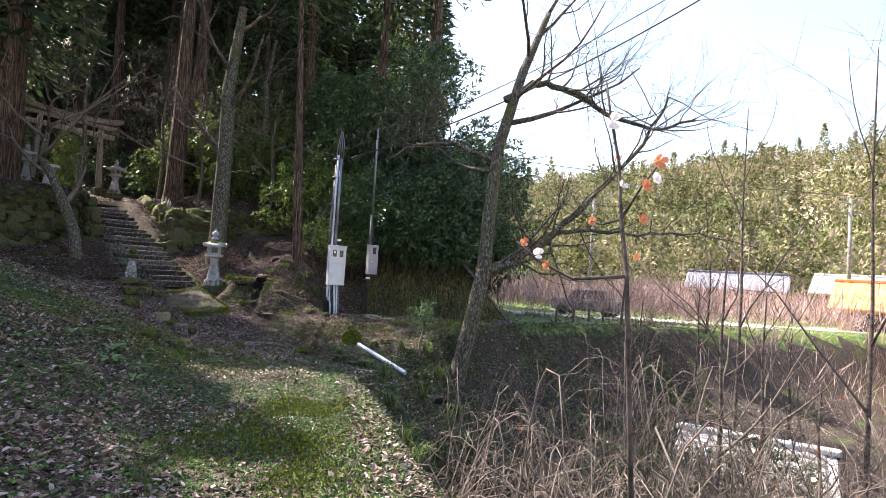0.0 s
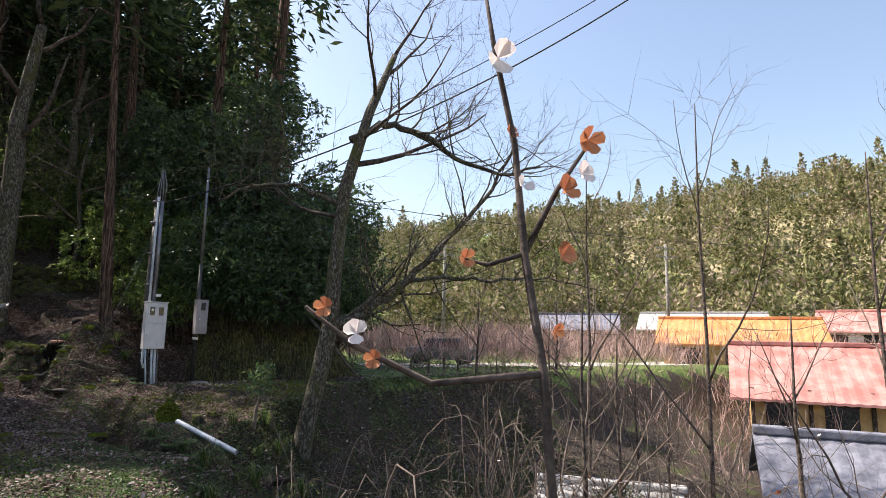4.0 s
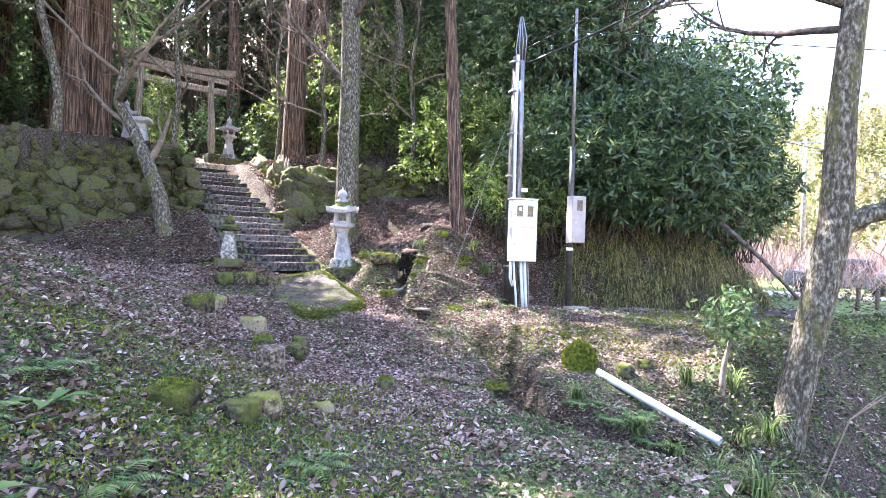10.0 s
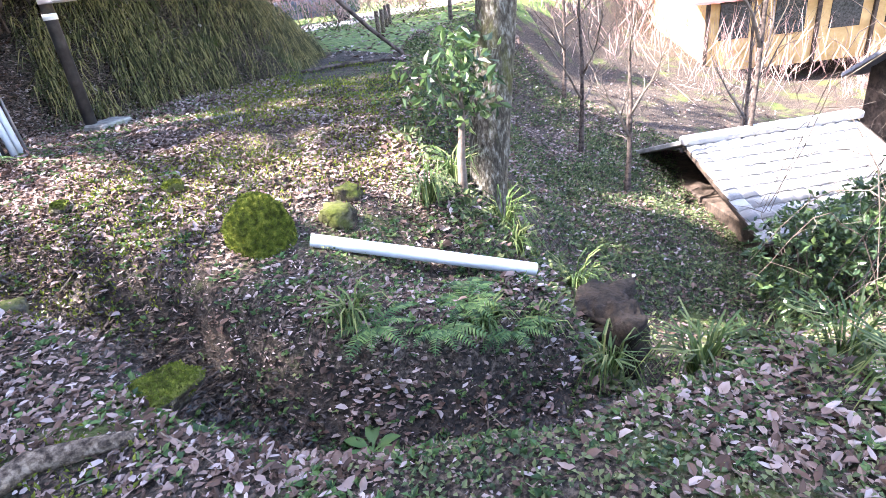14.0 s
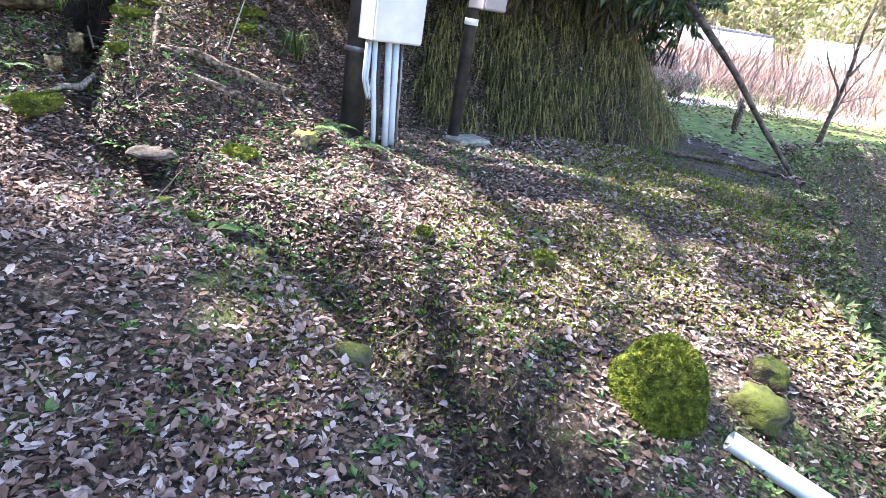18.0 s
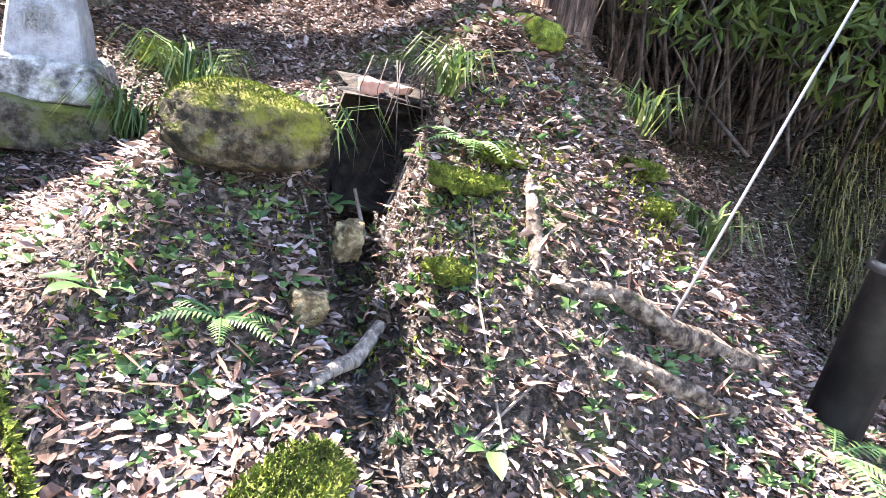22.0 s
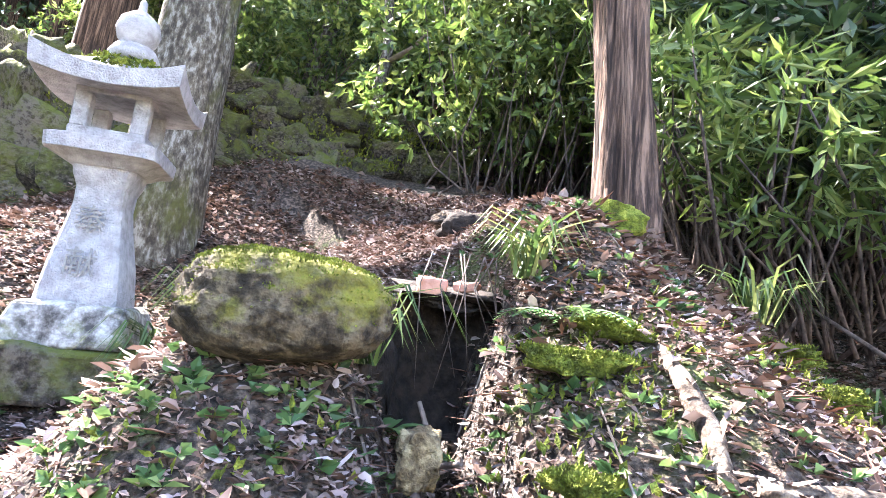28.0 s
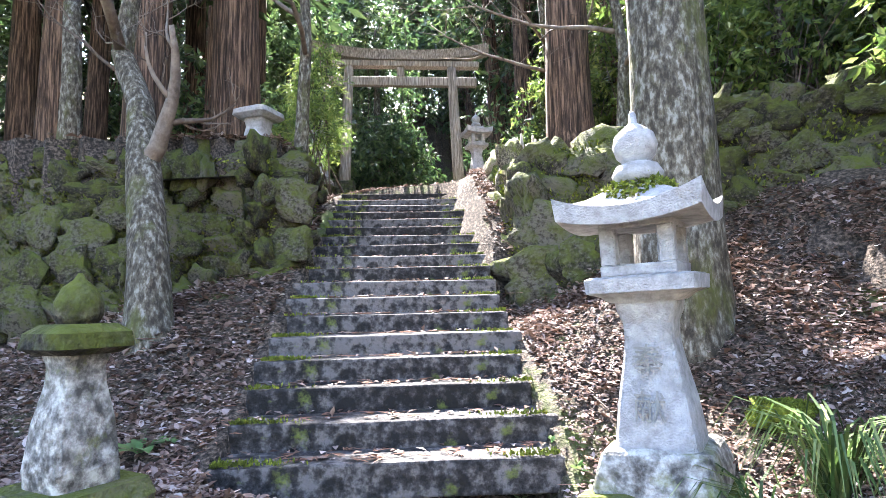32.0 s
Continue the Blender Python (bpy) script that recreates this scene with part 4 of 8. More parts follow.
def stone_lantern(label, at, k=1.0, mat=M_STONE, base=M_STONE_MOSS, moss=True, writing=False):
    la = thing("stone_lantern", label, "stone lantern", at, group="stone lanterns of the shrine")
    part("lower_base", bm_mesh("lower_base", box_bm(0.66 * k, 0.62 * k, 0.27 * k, 0.03, 3, (0, 0, -0.14 * k), wobble=0.035, seed=3, cuts=3), base), la, "mossy block of stone")
    part("upper_base", bm_mesh("upper_base", box_bm(0.57 * k, 0.55 * k, 0.2 * k, 0.03, 3, (0, 0, 0.13 * k), (0.8, 0.8), 0.025, 5, 3), M_LICHEN), la)
    part("shaft", square_loft([(0.19 * k, 0.32 * k), (0.187 * k, 0.36 * k), (0.165 * k, 0.52 * k), (0.13 * k, 0.72 * k), (0.115 * k, 0.82 * k), (0.118 * k, 0.90 * k), (0.138 * k, 0.955 * k), (0.145 * k, 1.0 * k)], mat, "shaft", 0.006, 6), la)
    part("platform", square_loft([(0.16 * k, 1.0 * k), (0.2 * k, 1.03 * k), (0.255 * k, 1.05 * k), (0.26 * k, 1.115 * k), (0.235 * k, 1.125 * k)], mat, "platform", 0.004, 7), la)
    light_house(0.175 * k, 0.27 * k, 0.075 * k, la, 1.125 * k, mat)
    part("roof", roof_loft(0.335 * k, 0.21 * k, 0.075 * k, "roof", mat), la, "stone roof with upswept corners", pose(0, 0, 1.39 * k))
    v, q, t = lathe([(0.115 * k, 1.59 * k), (0.125 * k, 1.63 * k), (0.10 * k, 1.675 * k), (0.065 * k, 1.69 * k), (0.095 * k, 1.72 * k), (0.11 * k, 1.775 * k), (0.095 * k, 1.83 * k), (0.05 * k, 1.87 * k), (0.022 * k, 1.89 * k), (0.018 * k, 1.94 * k), (0.008 * k, 1.955 * k)], 20)
    part("finial", quick("finial", v, q, t, mat, True), la)
    if moss:
        mm = Pile()
        rm = np.random.default_rng(3)
        g = rm.uniform(-1, 1, (1600, 2)) * [0.26, 0.26] * k
        g = g[(np.abs(g[:, 0]) + np.abs(g[:, 1]) < 0.3 * k) & (g[:, 1] < 0.06 * k)]
        mx = np.maximum(np.abs(g[:, 0]), np.abs(g[:, 1])) / (0.39 * k)
        leaves(mm, np.stack([g[:, 0], g[:, 1], 1.39 * k + 0.045 + 0.22 * k * (1 - mx) ** 1.35], 1), 0.035, 0.02, rm, up=0.3)
        part("moss", mm.mesh("moss", M_MOSS), la, "cushion of yellow-green moss")
    if writing:
        carved(la, "奉", pose(0, -0.165 * k, 0.68 * k, 80, 0, 0), 0.15, M_CONCRETE)
        carved(la, "献", pose(0, -0.195 * k, 0.47 * k, 80, 0, 0), 0.15, M_CONCRETE)
    return la


LAN = (-7.24, 18.23)
stone_lantern("tall pale granite lantern with a mossy roof beside the steps", pose(LAN[0], LAN[1], 0.7, 1.5, -1.5, 16), 0.99, writing=True)
for p, rz, kk in ((stair_point(8.04, 1.48, 0), 12, 0.8), (stair_point(8.1, -1.62, 0), -8, 0.8)):
    stone_lantern("weathered stone lantern beside the shrine gate", pose(p[0], p[1], gz(p[0], p[1]) + 0.12, 0, 0, STAIR_ROT + rz), kk, M_STONE, M_STONE_MOSS, False)
# the small one has lost its chamber and roof
LANL = (-8.7, 16.06)
small = thing("stone_lantern", "small broken stone lantern capped by a mossy slab and ball", "stone lantern", pose(LANL[0], LANL[1], 0.84, 0, 0, 20), group="stone lanterns of the shrine")
part("lower_base", square_loft([(0.3, 0), (0.31, 0.1), (0.27, 0.17)], M_STONE_MOSS, "lower_base", 0.03, 2), small)
part("shaft", square_loft([(0.165, 0.17), (0.17, 0.25), (0.145, 0.45), (0.11, 0.62), (0.105, 0.7), (0.125, 0.76)], M_LICHEN, "shaft", 0.016, 9), small, "chipped pale stone shaft")
part("cap", square_loft([(0.15, 0.76), (0.21, 0.79), (0.2, 0.86), (0.14, 0.9)], M_STONE_MOSS, "cap", 0.015, 5), small)
v, q, t = lathe([(0.09, 0.89), (0.115, 0.94), (0.115, 1.0), (0.08, 1.07), (0.03, 1.11), (0.01, 1.14)], 16)
part("ball", quick("ball", v, q, t, M_STONE_MOSS, True), small)
small.scale = (0.82, 0.82, 0.9)
ped = thing("stone_pillar", "stone lantern shaft with a flat cap on top of the mossy wall", "stone pillar", pose(*stair_point(4.6, -1.9, 3.5), 0, 0, 30))
part("base", square_loft([(0.34, 0), (0.34, 0.12), (0.25, 0.2)], M_STONE_MOSS, "base", 0.02, 2), ped)
part("shaft", square_loft([(0.2, 0.2), (0.17, 0.45), (0.13, 0.68), (0.15, 0.78)], M_STONE, "shaft", 0.01, 3), ped)
part("cap", square_loft([(0.2, 0.78), (0.27, 0.83), (0.26, 0.9), (0.2, 0.93)], M_STONE, "cap", 0.01, 4), ped)

# ---- meter boxes, masts and wires ----
BOX = pose(-3.07, 16.76, 0.0, 0, 0, 29.0)
gb = gz(-3.07, 16.85)
cab = thing("meter_cabinet", "light grey steel meter cabinet with two windows on a dark mast", "meter cabinet", BOX)
bz = 1.12
part("body", bm_mesh("body", box_bm(0.5, 0.2, 1.14, 0.008, 2, (0, 0.1, bz)), M_PAINT), cab)
d1 = part("door", bm_mesh("door", box_bm(0.485, 0.02, 0.5, 0.006, 2, (0, -0.011, bz + 0.63)), M_PAINT), cab)
d2 = part("door", bm_mesh("door", box_bm(0.485, 0.02, 0.615, 0.006, 2, (0, -0.011, bz + 0.01)), M_PAINT), cab)
for dx in (-0.105, 0.1):
    part("window", bm_mesh("window", box_bm(0.115, 0.012, 0.19, 0.004, 1, (dx, -0.021, bz + 0.83)), M_GLASS_DARK), d1, "dark meter window")
    for a_, b_, c_, d_ in ((0.127, 0.02, 0, 0.195), (0.127, 0.02, 0, -0.007)):
        part("window_frame", bm_mesh("window_frame", box_bm(a_, 0.016, 0.012, 0.003, 1, (dx, -0.022, bz + 0.83 + d_)), M_PAINT2), d1)
part("meter", bm_mesh("meter", box_bm(0.06, 0.008, 0.06, 0.003, 1, (-0.105, -0.029, bz + 0.93)), M_WHITE), d1, "white meter dial behind the window")
for zz, dd_ in ((bz + 0.32, d2), (bz + 0.86, d1)):
    v, q, t = lathe([(0.012, 0), (0.012, 0.012), (0.006, 0.014)], 10)
    part("lock", quick("lock", v, q, t, M_POLE2), dd_, "small round lock", pose(-0.2, -0.021, zz, 90))
part("rain_hood", bm_mesh("rain_hood", box_bm(0.53, 0.25, 0.025, 0.006, 1, (0, 0.09, bz + 1.14)), M_PAINT), cab)
for dx, rr, mt in ((-0.02, 0.03, M_PVC), (0.055, 0.03, M_PVC), (0.12, 0.012, M_POLE2), (-0.12, 0.02, M_CABLE), (-0.16, 0.022, M_PVC)):
    pts = [(dx, 0.08, bz + 0.01), (dx + 0.01, 0.06, bz - 0.3), (dx * 0.9 + 0.03, 0.05, bz - 0.6), (dx * 0.9 + 0.05, 0.04, gb - 0.05)]
    v, q, t = tube(pts, rr, 10)
    part("conduit", quick("conduit", v, q, t, mt, True), cab, "pale plastic conduit" if mt == M_PVC else "")
for lp in (-0.22, -0.19):
    v, q, t = tube([(lp, 0.1, bz), (lp - 0.01, 0.09, bz - 0.3), (lp + 0.03, 0.08, bz - 0.46), (lp + 0.09, 0.1, bz - 0.3), (lp + 0.1, 0.12, bz)], 0.016, 8)
    part("cable_loop", quick("cable_loop", v, q, t, M_PVC, True), cab)
mast = thing("mast", "dark tapering steel mast with bands and a white conduit", "utility mast", BOX)
v, q, t = tube([(-0.12, 0.36, gb - 0.3), (-0.12, 0.36, 2.2), (-0.1, 0.36, 5.0)], [0.115, 0.1, 0.075], 14)
part("pole", quick("pole", v, q, t, M_POLE, True), mast)
v, q, t = tube([(-0.12, 0.25, bz + 1.1), (-0.13, 0.26, 3.6), (-0.12, 0.27, 5.0)], 0.032, 10)
part("conduit", quick("conduit", v, q, t, M_PVC, True), mast, "pale riser conduit")
v, q, t = tube([(-0.02, 0.26, bz + 1.1), (-0.02, 0.27, 3.6), (-0.03, 0.28, 4.9)], 0.05, 10)
part("riser_cover", quick("riser_cover", v, q, t, M_POLE2, True), mast)
for zz in (1.0, 1.9, 2.7, 3.5, 4.3, 4.85):
    v, q, t = lathe([(0.125, 0), (0.125, 0.04)], 14)
    part("band", quick("band", v, q, t, M_POLE2, True), mast, "steel band", pose(-0.12, 0.36, zz))
part("junction_box", bm_mesh("junction_box", box_bm(0.12, 0.08, 0.07, 0.01, 1, (0.06, 0.2, bz + 1.3)), M_WHITE), mast, "small white box")
rr_ = np.random.default_rng(4)
for kk in range(7):
    v, q, t = tube([(-0.1 + 0.02 * kk, 0.3, 4.7), (-0.16 + 0.035 * kk, 0.28, 5.1 + 0.04 * kk), (-0.1 + 0.012 * kk, 0.3, 5.55 + 0.03 * kk), (-0.06, 0.32, 5.75)], 0.012, 6)
    part("drop_wire", quick("drop_wire", v, q, t, M_CABLE if kk % 2 else M_POLE2, True), mast)
BOX2 = pose(-2.17, 17.48, 0.17, 0, 0, 31.0)
cab2 = thing("small_meter_cabinet", "narrow grey steel meter box with one window on a dark post", "meter cabinet", BOX2)
part("body", bm_mesh("body", box_bm(0.3, 0.2, 0.9, 0.008, 2, (0.02, 0, 1.33)), M_PAINT2), cab2)
dr = part("door", bm_mesh("door", box_bm(0.285, 0.02, 0.88, 0.006, 2, (0.02, -0.111, 1.34)), M_PAINT2), cab2)
part("window", bm_mesh("window", box_bm(0.115, 0.012, 0.2, 0.004, 1, (0.03, -0.122, 1.95)), M_GLASS_DARK), dr, "dark meter window")
v, q, t = lathe([(0.014, 0), (0.014, 0.012), (0.006, 0.014)], 10)
part("lock", quick("lock", v, q, t, M_WHITE), dr, "small white lock", pose(-0.05, -0.121, 1.72, 90))
v, q, t = tube([(-0.02, 0.13, gz(-2.2, 17.6) - 0.37), (-0.02, 0.13, 2.2), (-0.02, 0.13, 3.2)], [0.065, 0.06, 0.045], 12)
part("post", quick("post", v, q, t, M_POLE, True), cab2)
v, q, t = tube([(-0.02, 0.13, 3.2), (-0.02, 0.13, 5.9)], [0.035, 0.03], 10)
part("mast", quick("mast", v, q, t, M_POLE2, True), cab2)
v, q, t = lathe([(0.07, 0), (0.07, 0.06)], 12)
part("clip", quick("clip", v, q, t, M_WHITE, True), cab2, "white band", pose(-0.02, 0.13, 1.18))
part("pad", bm_mesh("pad", box_bm(0.42, 0.3, 0.14, 0.02, 1, (0.1, 0.02, gz(-2.2, 17.6) - 0.23), wobble=0.01), M_CONCRETE), cab2, "cracked concrete pad")


def wire(name, label, a, b, sag, r=0.012, mat=M_CABLE):
    a, b = np.array(a, float), np.array(b, float)
    f_ = np.linspace(0, 1, 25)[:, None]
    p = a + (b - a) * f_
    p[:, 2] -= (sag * 4 * f_ * (1 - f_))[:, 0]
    v_, q_, t_ = tube(p, r, 5)
    return tagged(new(name, quick(name, v_, q_, t_, mat, True)), label, "cable")


wire("overhead_cable", "black service cable hanging from the mast across the gully", (-3.2, 17.2, 4.9), (11, 13.0, 12.5), 0.9, 0.022)
wire("overhead_cable", "black service cable hanging from the mast across the gully", (-3.2, 17.2, 5.2), (11, 12.4, 12.9), 0.8, 0.014)
wire("overhead_cable", "thin black wire strung along the valley", (-2.2, 17.75, 5.7), (30, 27, 7.0), 0.5, 0.012)
wire("overhead_cable", "thin black wire strung along the valley", (-2.2, 17.75, 5.4), (4.5, 24, 4.4), 0.3, 0.012)
wire("guy_wire", "thin steel guy wire anchored beside the rotten log", (-4.42, 16.62, gz(-4.42, 16.62) + 0.02), (-3.3, 17.3, 4.4), 0.0, 0.005, M_POLE2)

# ---- pipe, boulders, slab, small stones ----
pa, pb = np.array([-1.84, 13.5, -0.16]), np.array([-0.64, 12.58, -0.6])
pdir = (pb - pa) / np.linalg.norm(pb - pa)
pipe = Pile()
v, q, t = tube([pa, (pa + pb) / 2, pb], 0.047, 20, closed=False)
pipe.add(v, q)
v2, q2, _ = tube([pa, (pa + pb) / 2, pb], 0.041, 20, closed=False)
pipe.add(v2, q2[:, ::-1])
pipe_ob = tagged(new("plastic_pipe", pipe.mesh("plastic_pipe", M_PVC, True)), "loose grey plastic drain pipe lying across the bank", "pipe")


def rock(name, label, x, y, size, seed, mat=M_ROCK, sink=0.3, rz=0, tilt=0, detail=4, category="rock", rough=0.25, z=None):
    zz = (gz(x, y) if z is None else z) + size[2] * (0.42 - sink)
    return tagged(part(name, rock_mesh(name, size, seed, mat, detail, rough), at=pose(x, y, zz, tilt, 0, rz)), label, category)


def fuzz(ob, n, rand, mat=M_MOSS, ln=0.022, low=-0.1, name="moss"):
    """A pelt of short moss on the upper faces of a stone."""
    me_ = ob.data
    ar = np.array([p.area * max(0.0, p.normal.z - low) for p in me_.polygons])
    if ar.sum() <= 0:
        return
    pick = rand.choice(len(ar), n, p=ar / ar.sum())
    cs, ns = [], []
    for k in pick:
        p = me_.polygons[int(k)]
        a_ = rand.dirichlet([1] * len(p.vertices))
        cs.append(sum((me_.vertices[vi].co * float(w_) for vi, w_ in zip(p.vertices, a_)), Vector()))
        ns.append(p.normal)
    pl_ = Pile()
    leaves(pl_, np.array(cs), ln, ln * 0.5, rand, out=np.array(ns) * 1.2)
    tagged(part(name, pl_.mesh(name, mat), ob, "pelt of moss"), kind="stuff")


def round_rock(name, label, x, y, z, size, seed, mat, rz=0, rough=1.0, category="rock"):
    """A rounded, water-worn stone with a few broken faces."""
    bm_ = bmesh.new()
    bmesh.ops.create_icosphere(bm_, subdivisions=5, radius=0.5)
    for v_ in bm_.verts:
        d_ = v_.co.normalized()
        k_ = 1 + rough * (0.16 * noise.noise(d_ * 1.2 + Vector((seed, 1, 0))) + 0.07 * noise.noise(d_ * 3.2 + Vector((0, seed, 0))) + 0.04 * noise.noise(d_ * 8) + 0.02 * noise.noise(d_ * 20))
        w_ = 1 / max(abs(d_.x) ** 2.6 + abs(d_.y) ** 2.6 + abs(d_.z) ** 2.6, 1e-6) ** (1 / 2.6)
        v_.co = Vector((d_.x * size[0], d_.y * size[1], d_.z * size[2])) * (0.5 * k_ * w_)
    return tagged(part(name, bm_mesh(name, bm_, mat, True), at=pose(x, y, z, 0, 0, rz)), label, category)


rm = np.random.default_rng(12)
bm = bmesh.new()
bmesh.ops.create_icosphere(bm, subdivisions=5, radius=1)
for v_ in bm.verts:
    k_ = 1 + 0.10 * noise.noise(v_.co * 1.6 + Vector((3, 1, 0))) + 0.05 * noise.noise(v_.co * 5) + 0.03 * noise.noise(v_.co * 14)
    w_ = 1 - 0.16 * max(0, v_.co.z) ** 2
    v_.co = Vector((v_.co.x * 0.225 * w_, v_.co.y * 0.22 * w_, v_.co.z * 0.3)) * k_
mr = tagged(part("mossy_rock", bm_mesh("mossy_rock", bm, M_MOSS, True), at=pose(-2.06, 13.78, -0.13)), "domed rock wholly covered in bright green moss beside the ditch", "rock")
fuzz(mr, 14000, rm, ln=0.019, low=-0.8)
bo = round_rock("boulder", "large brown boulder with yellow moss on its top, above the spring", -5.84, 16.87, 1.08, (0.5, 0.36, 0.27), 5, M_BOULDER, 12)
fuzz(bo, 5000, rm, ln=0.009, low=0.4)
round_rock("flat_rock", "flat brown slab of rock lying in the muddy trickle", -4.76, 16.1, gz(-4.76, 16.1), (0.3, 0.4, 0.07), 9, M_BARESTONE, -28, 0.8)
rock("stone", "angular yellowish stone at the mouth of the spring", -5.46, 16.85, (0.105, 0.09, 0.16), 11, M_SANDSTONE, 0.2, 10, z=0.74)
rock("stone", "squarish brown stone beside the trickle", -5.52, 16.56, (0.12, 0.1, 0.12), 12, M_SANDSTONE, 0.2, 30, z=0.62)
rock("stone", "half-buried brown stone near the mast", -3.75, 16.35, (0.2, 0.16, 0.16), 13, M_ROCK, 0.25, 30)
ms = rock("mossy_stone", "flat brown stone with thin moss at the ditch edge", -3.1, 12.85, (0.5, 0.3, 0.16), 14, M_ROCK, 0.22, 20)
fuzz(ms, 3500, rm, ln=0.016, low=0.2)
ms = rock("mossy_stone", "low stone under a pad of green moss", -5.42, 15.98, (0.34, 0.2, 0.13), 15, M_MOSSDARK, 0.2, 70)
fuzz(ms, 1500, rm)
for k, (x_, y_, s_) in enumerate(((-4.75, 9.5, 0.34), (-4.5, 10.2, 0.32), (-4.5, 9.9, 0.3), (-5.5, 11.9, 0.32), (-5.3, 12.3, 0.3), (-6.1, 12.7, 0.36), (-6.7, 12.4, 0.4), (-7.0, 13.2, 0.34), (-5.55, 12.9, 0.26), (-8.1, 15.7, 0.42), (-8.35, 15.4, 0.36), (-7.95, 15.95, 0.3), (-4.1, 12.0, 0.22), (-4.3, 10.9, 0.2), (-3.5, 14.05, 0.18), (-3.0, 15.1, 0.14), (-1.5, 13.7, 0.28), (-1.25, 13.95, 0.24), (-2.25, 14.9, 0.16), (-4.0, 15.0, 0.14), (-4.6, 15.5, 0.12), (-4.4, 15.3, 0.1))):
    ob = rock("stone", "mossy stone half sunk in the leaf litter" if k % 3 else "stone with a yellow cap of moss in the leaf litter", x_, y_, (s_, s_ * 0.8, s_ * 0.75), 30 + k, M_ROCK if k % 2 else M_STONE_MOSS, 0.2, 40 * k, detail=3)
    tagged(ob, group="stones in the leaf litter")
    if k % 3 == 0:
        fuzz(ob, 700, rm, ln=0.02, low=0.3)
# drain cover in the grass
tagged(part("drain_cover", bm_mesh("drain_cover", box_bm(0.62, 0.42, 0.03, 0.01, 1), M_POLE), at=pose(-1.0, 16.65, gz(-1.0, 16.65) + 0.0, 0, 0, 25)), "dark iron drain cover sunk in the path", "drain cover")
# sloping slab before the steps
slab = [(-5.85, 15.85), (-5.72, 14.5), (-6.2, 14.2), (-7.3, 15.3), (-8.0, 16.7), (-7.3, 17.3), (-6.5, 16.5)]
def slab_z(y_):
    return 0.27 + 0.03 * (y_ - 14.1) + 0.28 * np.maximum(0, y_ - 15.8)


bm = bmesh.new()
vs = [bm.verts.new((x_, y_, slab_z(y_) + 0.01 * (k % 2))) for k, (x_, y_) in enumerate(slab)]
fc = bm.faces.new(vs)
if fc.normal.z < 0:
    fc.normal_flip()
ex = bmesh.ops.extrude_face_region(bm, geom=[fc])
for v_ in [g for g in ex["geom"] if isinstance(g, bmesh.types.BMVert)]:
    v_.co.z -= 0.3
bmesh.ops.recalc_face_normals(bm, faces=bm.faces[:])
bmesh.ops.bevel(bm, geom=[e for e in bm.edges if abs(e.verts[0].co.z - e.verts[1].co.z) < 0.15 and e.verts[0].co.z > 0.1], offset=0.04, segments=2, affect="EDGES")
bmesh.ops.triangulate(bm, faces=bm.faces[:])
bmesh.ops.subdivide_edges(bm, edges=bm.edges[:], cuts=3, use_grid_fill=True)
for v_ in bm.verts:
    v_.co.z += 0.03 * noise.noise(v_.co * 3) + 0.012 * noise.noise(v_.co * 11)
    v_.co.x += 0.03 * noise.noise(v_.co * 2.5 + Vector((9, 0, 0)))
tagged(new("stone_slab", bm_mesh("stone_slab", bm, M_SLAB, True)), "broad slab of old concrete with moss along its edges before the steps", "slab")
# stump, logs, sticks
v, q, t = lathe([(0.15, -0.1), (0.14, 0.1), (0.13, 0.22), (0.125, 0.25)], 14)
v[:, :2] *= 1 + 0.12 * vnoise(v[:, 0] * 9, v[:, 1] * 9, 1, 3)[:, None]
tagged(part("tree_stump", quick("tree_stump", v, q, t, M_LOG, True), at=pose(-5.05, 11.28, gz(-5.05, 11.28), 4, 3, 0)), "short sawn tree stump beside the path", "tree stump")


def bent(name, label, pts, radii, mat, sides=9, rough=0.25, category="log"):
    p = np.array(pts, float)
    f_ = np.linspace(0, len(p) - 1, 4 * (len(p) - 1) + 1)
    pp = np.stack([np.interp(f_, np.arange(len(p)), p[:, k]) for k in range(3)], 1)
    rr = np.interp(f_, np.arange(len(p)), radii)
    v_, q_, t_ = tube(pp, rr, sides)
    v_ = v_ + rough * np.mean(radii) * np.stack([vnoise(v_[:, 0] * 14, v_[:, 2] * 14 + v_[:, 1] * 9, 1, k) for k in range(3)], 1)
    return tagged(new(name, quick(name, v_, q_, t_, mat, True)), label, category)


def on(x, y, h=0.0):
    return (x, y, gz(x, y) + h)


bent("rotten_log", "long rotten log split along the grain and spotted with moss", [on(-4.83, 16.6, 0.03), on(-4.6, 16.62, 0.03), on(-4.35, 16.66, 0.03), on(-3.88, 16.83, 0.02)], [0.02, 0.04, 0.044, 0.03], M_LOG, 16, 0.9)
bent("rotten_log", "long rotten log split along the grain and spotted with moss", [on(-4.75, 16.5, 0.0), on(-4.45, 16.52, 0.02), on(-4.1, 16.6, 0.0)], [0.018, 0.034, 0.022], M_LOG, 14, 0.9)
bent("tree_root", "bare grey root running down the bank", [on(-4.89, 17.0, -0.01), on(-4.885, 16.85, 0.02), on(-4.87, 16.7, 0.025), on(-4.87, 16.55, -0.01)], [0.014, 0.024, 0.026, 0.016], M_LOG, 12, 0.5, category="root")
bent("driftwood", "smooth wet piece of wood lying in the trickle", [on(-5.3, 16.68, 0.05), on(-5.36, 16.56, 0.05), on(-5.42, 16.44, 0.04), on(-5.47, 16.34, 0.02)], [0.02, 0.027, 0.022, 0.008], M_WOOD, category="branch")
